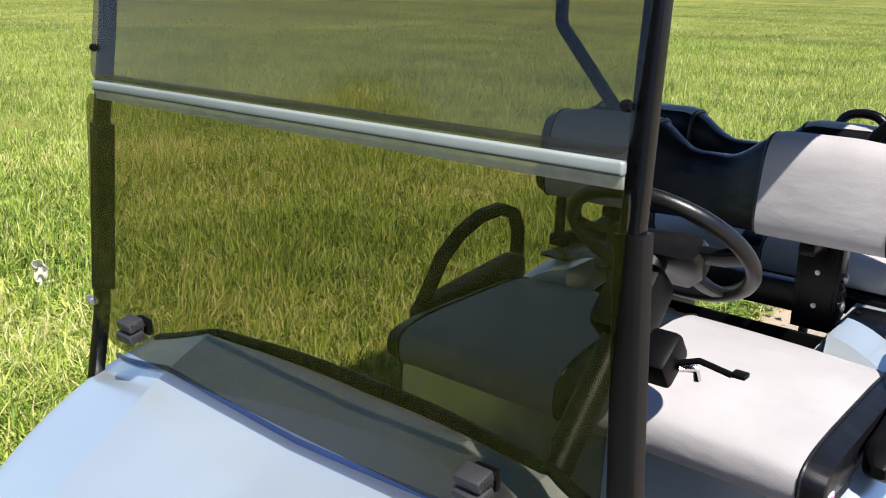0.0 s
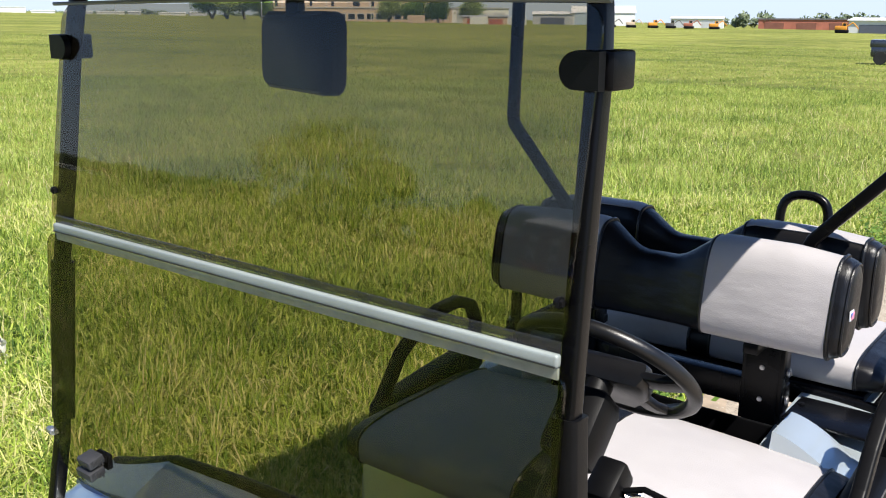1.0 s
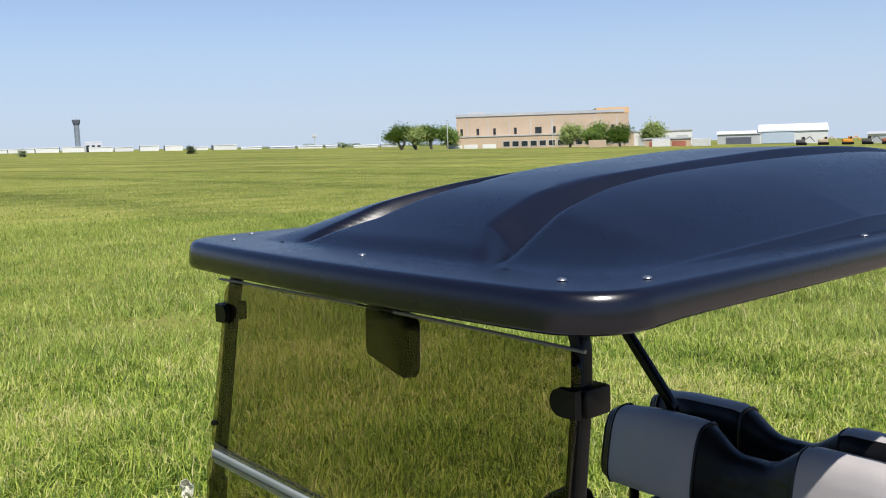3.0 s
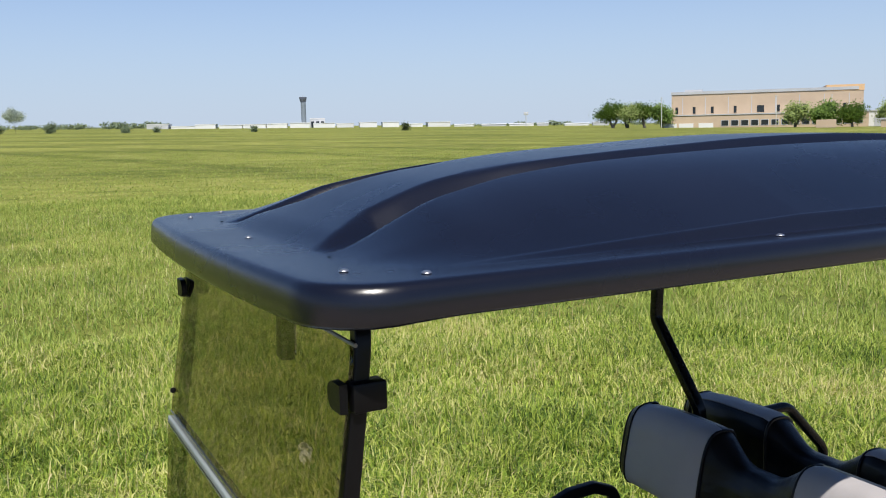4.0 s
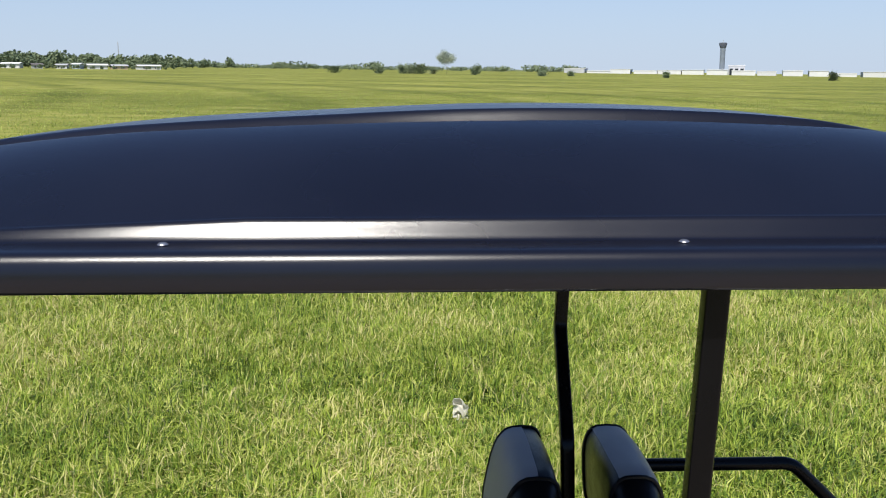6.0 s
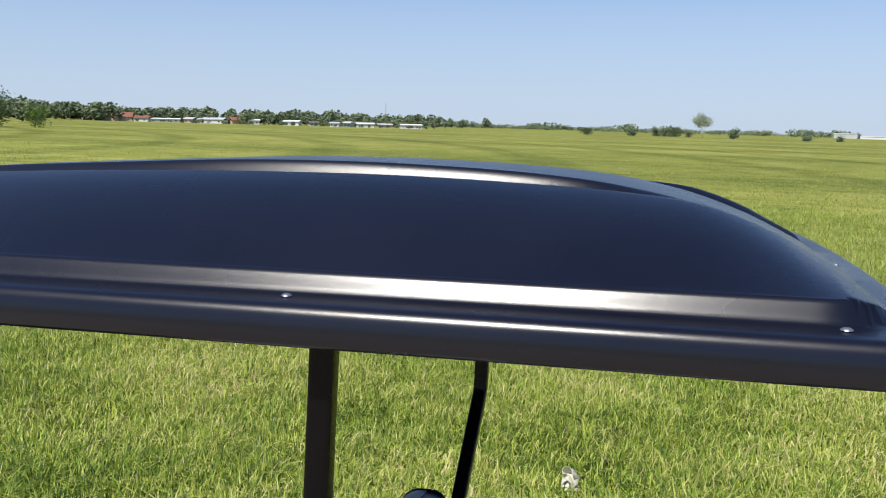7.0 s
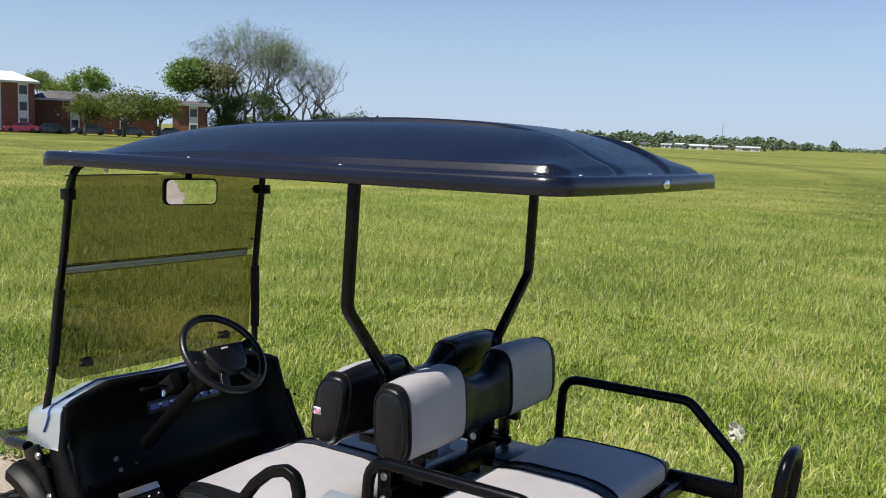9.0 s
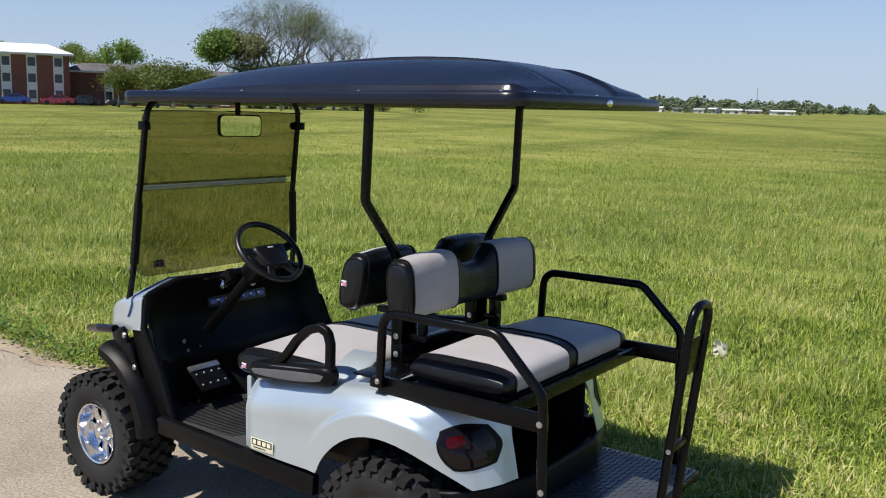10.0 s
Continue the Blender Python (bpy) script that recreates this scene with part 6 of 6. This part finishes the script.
def woods(name, runs, label, seed):
    """Far rows of trees, too many to count."""
    rng = random.Random(seed)
    bm = bmesh.new()
    for (x0, y0), (x1, y1), lo, hi, n in runs:
        for k in range(int(n * 1.6)):
            t = rng.random()
            x, y = x0 + (x1 - x0) * t + rng.gauss(0, 4), y0 + (y1 - y0) * t + rng.gauss(0, 7)
            h = rng.uniform(lo, hi)
            wide = y > 650
            w = h * rng.uniform(1.1, 2.2) if wide else h * rng.uniform(0.35, 0.6)
            h *= 0.62 if wide and k % 4 else 1.0
            z = ground_z(x, y)
            for j in range(120 if wide else 230):
                a, e, r = rng.uniform(0, 6.283), rng.uniform(-1, 1), rng.uniform(0.35, 1.0)
                q = math.sqrt(1 - e * e) * r
                c = Vector((x + w * q * math.cos(a), y + w * q * math.sin(a), z + h * (0.52 + 0.46 * e * r)))
                u = Vector((rng.uniform(-1, 1), rng.uniform(-1, 1), rng.uniform(-1, 1))).normalized()
                v = u.orthogonal().normalized()
                s = h * (0.15 if wide else 0.085) * rng.uniform(0.6, 1.4)
                bm.faces.new([bm.verts.new(c + u * p * s + v * o * s) for p, o in ((-1, -0.3), (0.1, -0.8), (1, 0.1), (0, 0.8))])
    return tagged(part(name, bm, LEAF_FAR, smooth=False), label, "woods", kind="stuff")


woods("far_woods", [((-268, 309), (-238, 336), 6.0, 9.0, 18), ((-238, 336), (-200, 362), 4.2, 6.8, 20), ((-200, 362), (-150, 388), 3.6, 6.0, 22), ((-150, 388), (-104, 404), 2.4, 4.2, 22), ((-250, 345), (-150, 400), 5.0, 7.8, 16), ((-330, 520), (-120, 600), 5, 9, 60), ((-330, 800), (170, 930), 4.0, 8.0, 85), ((380, 150), (420, 60), 4, 7.5, 26), ((420, 840), (640, 700), 3, 6, 30), ((-166, 152), (-140, 176), 3.2, 5.0, 16), ((-256, 303), (-222, 329), 5.0, 8.0, 26), ((-222, 327), (-100, 381), 0.8, 1.9, 46)], "far dark green line of trees", 7)


def house(at, turn, w, d, h, wall, roof, label, rise):
    ob = thing("house", label, "house", (*at, ground_z(*at) - 0.1), turn, "houses along the far woods")
    part("wall", boxed((0, d / 2, h / 2), (w, d, h)), wall, ob, smooth=False)
    part("roof", gable(bmesh.new(), w, d, h, rise), roof, ob, smooth=False)
    n = max(2, int(w / 3))
    for k in range(n):
        window(ob, -w / 2 + w * (k + 0.5) / n, h * 0.55, 0.7, 0.6)


rng = random.Random(11)
TERRACOTTA = surface("red_brown_tiles", (0.20, 0.085, 0.055), 0.85, vary=0.2, grain=4, stain=0.4, bump=0.0)
TOWN = (
    (-221, 330, 11.0, 2.4, BEIGE, TERRACOTTA, 2.6, "tan house with a steep red-brown roof"), (-226, 328, 5.0, 2.0, WHITEWALL, GREYWALL, 0.8, "small white shed with a grey roof"),
    (-215, 335, 6.0, 2.2, BEIGE, TERRACOTTA, 2.2, "small tan house with a red-brown roof"), (-209, 337, 7.0, 1.9, WHITEWALL, TERRACOTTA, 1.0, "low white building with a red-brown roof"),
    (-201, 342, 11.0, 1.7, WHITEWALL, WHITEROOF, 0.4, "long low white building with a flat roof"), (-193, 347, 5.0, 2.0, BEIGE, GREYWALL, 0.8, "small tan building with a grey roof"),
    (-185, 351, 10.0, 2.1, WHITEWALL, GREYWALL, 0.9, "white building with a grey roof"), (-180, 355, 4.5, 2.2, BEIGE, SHINGLE, 1.0, "small tan house with a dark roof"),
    (-174, 358, 7.0, 2.0, BEIGE, TERRACOTTA, 1.6, "tan house with a brown roof"), (-169, 359, 5.0, 2.3, WHITEWALL, WHITEROOF, 0.5, "small white building with a pale roof"),
    (-155, 366, 13.0, 2.2, WHITEWALL, WHITEROOF, 0.6, "long white building with a pale roof"), (-146, 370, 7.0, 1.8, GREYWALL, SHINGLE, 0.7, "low grey building with a dark roof"),
    (-138, 373, 6.0, 1.9, WHITEWALL, GREYWALL, 0.5, "small white building with a pale roof"), (-133, 375, 3.6, 2.4, BLUEWALL, WHITEROOF, 0.5, "small pale blue building in town"),
    (-125, 377, 6.5, 2.0, WHITEWALL, WHITEROOF, 0.6, "small white building with a pale roof"), (-117, 380, 6.0, 1.8, BEIGE, GREYWALL, 0.6, "low tan building with a grey roof"),
    (-106, 383, 9.0, 2.0, WHITEWALL, WHITEROOF, 0.5, "low white building at the edge of town"))
for x, y, wide, h, wall, roof, rise, label in TOWN:
    house((x, y), 26 + rng.uniform(-24, 24), wide * rng.uniform(0.5, 1.25), 6, h * 0.78, wall, roof, label, rise * 0.85)


# brick flats
def flats(name, label, left, right, floors, depth, roof_mat, hip, bays, floor_h=2.75):
    ob, w = building_at(name, label, "apartment building", left, right)
    h = floors * floor_h + 0.5
    part("wall", boxed((0, depth / 2, h / 2), (w, depth, h)), BRICK, ob, "red brick wall", smooth=False)
    bm = bmesh.new()
    o = 0.7
    lo = [bm.verts.new((sx * (w / 2 + o), yy, h)) for sx, yy in ((-1, -o), (1, -o), (1, depth + o), (-1, depth + o))]
    hi = [bm.verts.new((sx * (w / 2 + o - hip), yy, h + hip * 0.42)) for sx, yy in ((-1, hip - o), (1, hip - o), (1, depth + o - hip), (-1, depth + o - hip))]
    for k in range(4):
        bm.faces.new((lo[k], lo[(k + 1) % 4], hi[(k + 1) % 4], hi[k]))
    bm.faces.new(hi)
    bm.faces.new(lo[::-1])
    bmesh.ops.recalc_face_normals(bm, faces=bm.faces)
    part("roof", bm, roof_mat, ob, "low hipped roof", smooth=False)
    part("fascia", boxed((0, depth / 2, h - 0.14), (w + 1.3, depth + 1.3, 0.26)), WHITEWALL, ob, "white fascia board", smooth=False)
    for x in bays:
        strip = part("window_bay", boxed((x, -0.04, h / 2 + 0.1), (1.3, 0.10, h - 0.7)), WHITEWALL, ob, "white panelled window bay", smooth=False)
        for f in range(floors):
            part("pane", boxed((x, -0.11, 1.55 + floor_h * f), (0.95, 0.06, 1.15)), WINDOW, strip, "dark window pane", smooth=False)
    return ob


flats("brick_flats", "red brick flats with pale roof and white window bays", (-129.0, 49.0), (-116.0, 71.2), 3, 12, WHITEROOF, 3.4, (-9.5, -4.6, 0.3, 4.8, 8.0, 11.4), 2.22)
flats("brick_flats", "lower red brick flats with dark shingle roof", (-124.5, 76.0), (-115.0, 91.0), 2, 14, SHINGLE, 3.0, (-3.0, 4.0), 2.35)
flats("brick_flats", "small brick block half hidden by trees", (-110.4, 90.2), (-107.2, 94.0), 2, 10, SHINGLE, 1.2, (0.6,), 2.35)


# cars
def car(at, turn, paint, label):
    ob = thing("car", label, "car", (*at, ground_z(*at)), turn, "parked cars")
    side = [(-2.15, 0.30), (-2.2, 0.62), (-2.05, 0.86), (-1.0, 0.95), (-0.45, 1.38), (0.85, 1.42), (1.55, 1.02), (2.1, 0.95), (2.2, 0.62), (2.15, 0.30)]

    def slab(pts, half, taper):
        bm = bmesh.new()
        rings = [[bm.verts.new((x, s * half * (1 - taper * max(0, z - 0.95)), z)) for x, z in pts] for s in (-1, 1)]
        bm.faces.new(rings[0])
        bm.faces.new(rings[1][::-1])
        for k in range(len(pts)):
            bm.faces.new((rings[0][k], rings[0][(k + 1) % len(pts)], rings[1][(k + 1) % len(pts)], rings[1][k]))
        bmesh.ops.recalc_face_normals(bm, faces=bm.faces)
        return bm

    bm = slab(side, 0.88, 0.35)
    bmesh.ops.bevel(bm, geom=list(bm.edges), offset=0.06, segments=2, affect="EDGES")
    body = part("body", bm, paint, ob)
    part("side_window", slab([(-0.85, 0.98), (-0.42, 1.32), (0.80, 1.35), (1.30, 1.02)], 0.895, 0.35), WINDOW, body, "dark glass", smooth=False)
    part("windscreen", slab([(-0.99, 0.99), (-0.46, 1.40), (-0.40, 1.36), (-0.90, 0.97)], 0.70, 0.25), WINDOW, body, "dark glass", smooth=False)
    for x in (-1.35, 1.35):
        for s in (-1, 1):
            wheel = part("wheel", lathe([(0.0, -0.10), (0.18, -0.11), (0.31, -0.10), (0.33, 0.0), (0.31, 0.10), (0.0, 0.10)], 18, (x, s * 0.80, 0.33)), TYRE, ob)
    for s in (-1, 1):
        part("headlight", boxed((-2.14, s * 0.62, 0.72), (0.12, 0.36, 0.14), 0.03), WHITEWALL, ob)
        part("tail_light", boxed((2.14, s * 0.68, 0.80), (0.10, 0.26, 0.16), 0.03), LENS_R, ob)


def paint(name, c):
    return surface(name, c, 0.28, metal=0.2, vary=0.05, grain=30, stain=2, bump=0, coat=0.6)


P_BLUE, P_RED, P_DARK, P_SILVER = paint("blue_car_paint", (0.02, 0.05, 0.28)), paint("red_car_paint", (0.28, 0.02, 0.03)), paint("dark_car_paint", (0.03, 0.035, 0.05)), paint("silver_car_paint", (0.35, 0.36, 0.38))
for at, turn, pm, label in (((-118.2, 64.0), 62, P_BLUE, "blue parked car outside the flats"), ((-115.4, 68.8), 60, P_RED, "dark red parked car outside the flats"), ((-114.2, 72.0), 70, P_DARK, "dark parked car outside the flats"), ((-111.0, 76.4), 62, P_DARK, "dark green parked car under olive trees"), ((-104.8, 84.8), 56, P_DARK, "dark parked car beside the brick block"), ((-102.6, 105.8), 46, P_DARK, "dark blue parked car under bare trees"), ((-108.0, 80.6), 58, P_DARK, "dark parked car under olive trees")):
    car(at, turn, pm, label)

# chain-link fence below the tall trees
fence = thing("wire_fence", "grey chain-link fence below the trees", "fence", (-108.5, 97.0, ground_z(-108, 97)), math.degrees(math.atan2(17, 15)))
for k in range(9):
    part("post", tube([(2.8 * k, 0, 0), (2.8 * k, 0, 1.75)], 0.05, n=6, up=Vector((0, 1, 0))), GALV, fence)
for z in (0.15, 0.95, 1.7):
    part("rail", tube([(0, 0, z), (22.4, 0, z)], 0.025, n=5), GALV, fence)
bm = bmesh.new()
for k in range(112):
    box(bm, (0.2 * k + 0.1, 0, 0.92), (0.022, 0.012, 1.55), 0, Matrix.Rotation(radians(22 if k % 2 else -22), 3, "Y"))
tagged(part("wire_mesh", bm, GALV, fence, smooth=False), kind="stuff")

# small work vehicle out on the grass
util = thing("utility_vehicle", "small dark utility vehicle with a cage roof on grass", "vehicle", (46.6, 9.2, ground_z(46.6, 9.2)), 100)
part("body", boxed((0, 0, 0.62), (2.6, 1.3, 0.5), 0.08), P_DARK, util)
part("cargo_box", boxed((0.85, 0, 0.98), (1.0, 1.3, 0.34), 0.04), P_DARK, util)
for x in (-0.75, 0.30):
    for s in (-1, 1):
        part("post", tube([(x, s * 0.6, 0.8), (x, s * 0.58, 1.75)], 0.04, n=6, up=Vector((0, 1, 0))), POWDER, util)
part("roof", boxed((-0.22, 0, 1.78), (1.25, 1.25, 0.07), 0.03), POWDER, util)
part("seat", boxed((-0.05, 0, 1.0), (0.45, 1.1, 0.4), 0.08), VINYL_B, util)
for x in (-0.85, 0.85):
    for s in (-1, 1):
        part("wheel", lathe([(0.0, -0.11), (0.20, -0.12), (0.30, -0.11), (0.32, 0.0), (0.30, 0.11), (0.0, 0.11)], 18, (x, s * 0.6, 0.32)), TYRE, util)

# crumpled litter in the grass
rng = random.Random(3)


def crumple(u, v):
    x, y = (u - 0.5) * 0.085, (v - 0.5) * 0.06
    z = 0.12 + 0.025 * math.sin(u * 9 + v * 4) * math.cos(v * 7) + 0.10 * v + 0.008 * rng.uniform(-1, 1)
    return Vector((x + 0.025 * math.sin(v * 11), y + 0.03 * math.sin(u * 7), z))


PAPER = surface("white_paper", (0.60, 0.58, 0.48), 0.7, vary=0.1, grain=60, stain=12, bump=0.1)
litter = tagged(part("litter", thicken(surf(crumple, 12, 8), 0.002), PAPER, angle=20), "crumpled white paper litter caught in the grass", "litter")
litter.location, litter.rotation_euler = (0.610, 3.62, -0.055), (0.5, 0.15, 0.9)


# ---- grass ----
def edge_array(x):
    return 0.60 + 0.05 * np.sin(x * 0.9 + 1) + 0.03 * np.sin(x * 2.7) + 0.02 * np.sin(x * 7.1 + 2)


def grass_patch(name, count, r0, r1, power, height, width, seed, label, segments, span=(-78, 90), material=None):
    """Blades of grass over a ring of the meadow on the far side of the pavement, thinner with distance."""
    rng = np.random.default_rng(seed)
    u = rng.random(count * 2)
    k = 2 - power
    r = (r0**k + u * (r1**k - r0**k)) ** (1 / k) if abs(k) > 1e-6 else r0 * (r1 / r0) ** u
    a = np.radians(rng.uniform(*span, count * 2))
    x, y = r * np.sin(a), r * np.cos(a)
    clump = 0.5 + 0.25 * np.sin(x * 2.1 + 1.7 * np.sin(y * 1.3)) + 0.25 * np.sin(y * 2.7 + 1.4 * np.sin(x * 1.9 + 1))
    tuft = 0.5 + 0.5 * np.sin(x * 9.0 + 2.0 * np.sin(y * 7.0)) * np.sin(y * 8.3 + 1.5 * np.sin(x * 6.1))
    even = 0.75 * np.clip((r - 7) / 14, 0, 1)
    clump, tuft = clump + (0.5 - clump) * even, tuft + (0.5 - tuft) * even
    bare = np.sin(x * 0.83 + 2.2 * np.sin(y * 0.61 + 0.4)) * np.sin(y * 0.97 + 1.9 * np.sin(x * 0.53 + 2)) > 0.86
    keep = ~(bare & (rng.random(count * 2) < 0.55)) & (y > edge_array(x) - 0.03 + 0.05 * rng.random(count * 2)) & (rng.random(count * 2) < 0.30 + 0.45 * clump + 0.50 * tuft)
    x, y, clump, tuft, r = (v[keep][:count] for v in (x, y, clump, tuft, r))
    n = len(x)
    f = np.clip((r - 2.5) / 11.5, 0, 1)
    z = f * f * (3 - 2 * f) * (-0.0130 * x + 0.0083 * y) - 0.012
    h = height * rng.uniform(0.45, 1.25, n) * (0.60 + 0.45 * clump + 0.25 * tuft)
    near = np.clip((y - edge_array(x)) / 0.35, 0.35, 1)
    h *= near
    w = width * rng.uniform(0.6, 1.3, n)
    t, lean = rng.uniform(0, 2 * np.pi, n), h * rng.uniform(0.05, 1.5, n)
    dx, dy = np.cos(t) * lean + 0.04 * h, np.sin(t) * lean
    face = t + np.pi / 2 + rng.normal(0, 0.5, n)
    wx, wy = np.cos(face) * w / 2, np.sin(face) * w / 2
    base = np.stack([x, y, z], 1)
    side = np.stack([wx, wy, np.zeros(n)], 1)
    mid = base + np.stack([dx * 0.35, dy * 0.35, h * 0.6], 1)
    tip = base + np.stack([dx, dy, h * (1 - 0.30 * (lean / np.maximum(h, 1e-4)) ** 2)], 1)
    i = np.arange(n)[:, None]
    if segments == 2:
        verts = np.stack([base - side, base + side, mid + side * 0.8, mid - side * 0.8, tip], 1).reshape(-1, 3)
        loops = np.concatenate([5 * i + [0, 1, 2, 3], 5 * i + [3, 2, 4]], 1).ravel()
        starts = (7 * i + [0, 4]).ravel()
    else:
        verts = np.stack([base - side, base + side, tip], 1).reshape(-1, 3)
        loops = (3 * i + [0, 1, 2]).ravel()
        starts = (3 * i).ravel()
    me = bpy.data.meshes.new(name)
    me.vertices.add(len(verts))
    me.vertices.foreach_set("co", verts.astype(np.float32).ravel())
    me.loops.add(len(loops))
    me.loops.foreach_set("vertex_index", loops.astype(np.int32))
    me.polygons.add(len(starts))
    me.polygons.foreach_set("loop_start", starts.astype(np.int32))
    me.update(calc_edges=True)
    me.materials.append(material or GRASS)
    return tagged(new(name, me), label, "grass", kind="stuff")


grass_patch("near_grass", 400000, 0.5, 7.5, 0.3, 0.145, 0.0090, 1, "dense tall green grass blades with straw flecks", 2, (-88, 88))
grass_patch("meadow_grass", 420000, 7.5, 26.0, 1.0, 0.120, 0.012, 2, "tall green meadow grass", 1, material=GRASS_FAR)
grass_patch("far_grass", 150000, 26.0, 80.0, 1.0, 0.075, 0.030, 3, "tufts of green meadow grass", 1, material=GRASS_FAR)
grass_patch("dry_stalks", 20000, 0.5, 20.0, 0.7, 0.20, 0.0042, 4, "thin dry straw stalks among the grass", 2, (-85, 88), STRAW)


# ---- the ragged border: soil, pebbles and weeds ----
SOIL = surface("sandy_soil", (0.30, 0.235, 0.165), 0.95, vary=0.3, grain=90, stain=5, bump=0.8)
STONE = surface("pebble", (0.46, 0.41, 0.34), 0.85, vary=0.3, grain=120, stain=40, bump=0.2)
WEED = leaf_mat("weed_leaves", [(0.0, (0.05, 0.10, 0.018)), (0.5, (0.12, 0.21, 0.03)), (1.0, (0.24, 0.32, 0.06))], 0.3, 1.2)


def build_border():
    rng = np.random.default_rng(8)
    bm = bmesh.new()
    cols = []
    for i in range(300):
        x = -9 + 0.07 * i
        e = edge_y(x)
        w = 0.10 + 0.05 * math.sin(x * 3.1) + 0.035 * math.sin(x * 8.3 + 1)
        cols.append([bm.verts.new((x + rng.normal(0, 0.01), e + y, ground_z(x, e) + z + rng.normal(0, 0.003))) for y, z in ((-w, 0.0035), (-w * 0.5, 0.010), (0.0, 0.014), (0.10, 0.012), (0.22, -0.03))])
    for a, b in zip(cols, cols[1:]):
        for j in range(4):
            bm.faces.new((a[j], b[j], b[j + 1], a[j + 1]))
    tagged(part("soil_verge", bm, SOIL, angle=180), "sandy soil strip crumbling over the pavement edge", "soil", kind="structure")
    bm = bmesh.new()
    for k in range(1500):
        x = rng.uniform(-6, 11)
        y = edge_y(x) - abs(rng.normal(0, 0.16)) + 0.03
        r = rng.uniform(0.002, 0.006)
        m = Matrix.Translation((x, y, ground_z(x, y) + r * 0.4 + 0.004)) @ Matrix.Rotation(rng.uniform(0, 6), 4, "Z") @ Matrix.Diagonal((r, r * rng.uniform(0.6, 1), r * rng.uniform(0.4, 0.8), 1))
        bmesh.ops.create_icosphere(bm, subdivisions=1, radius=1.0, matrix=m)
    tagged(part("pebbles", bm, STONE, angle=180), "loose pebbles strewn along the pavement edge", "pebbles", kind="stuff")
    verts, faces = [], []
    for k in range(420):
        x = rng.uniform(-7, 11)
        y = edge_y(x) + abs(rng.normal(0.03, 0.14))
        n = int(rng.integers(14, 46))
        size = rng.uniform(0.9, 1.9)
        for j in range(n):
            a, out, up = rng.uniform(0, 6.283), abs(rng.normal(0, 0.05)) * size, rng.uniform(0.01, 0.10) * size
            d, s = np.array([math.cos(a), math.sin(a), rng.uniform(-0.3, 0.8)]), rng.uniform(0.010, 0.026) * size
            side = np.array([-math.sin(a), math.cos(a), rng.uniform(-0.4, 0.4)]) * s * 0.42
            c = np.array([x + out * math.cos(a), y + out * math.sin(a), ground_z(x, y) + up])
            b = len(verts)
            verts += [c, c + d * s * 0.5 + side, c + d * s * 1.1, c + d * s * 0.5 - side]
            faces.append((b, b + 1, b + 2, b + 3))
    me = bpy.data.meshes.new("weeds")
    me.from_pydata([tuple(v) for v in verts], [], faces)
    me.materials.append(WEED)
    tagged(new("weeds", me), "low broad-leaved green weeds along the pavement edge", "weeds", kind="stuff")


build_border()
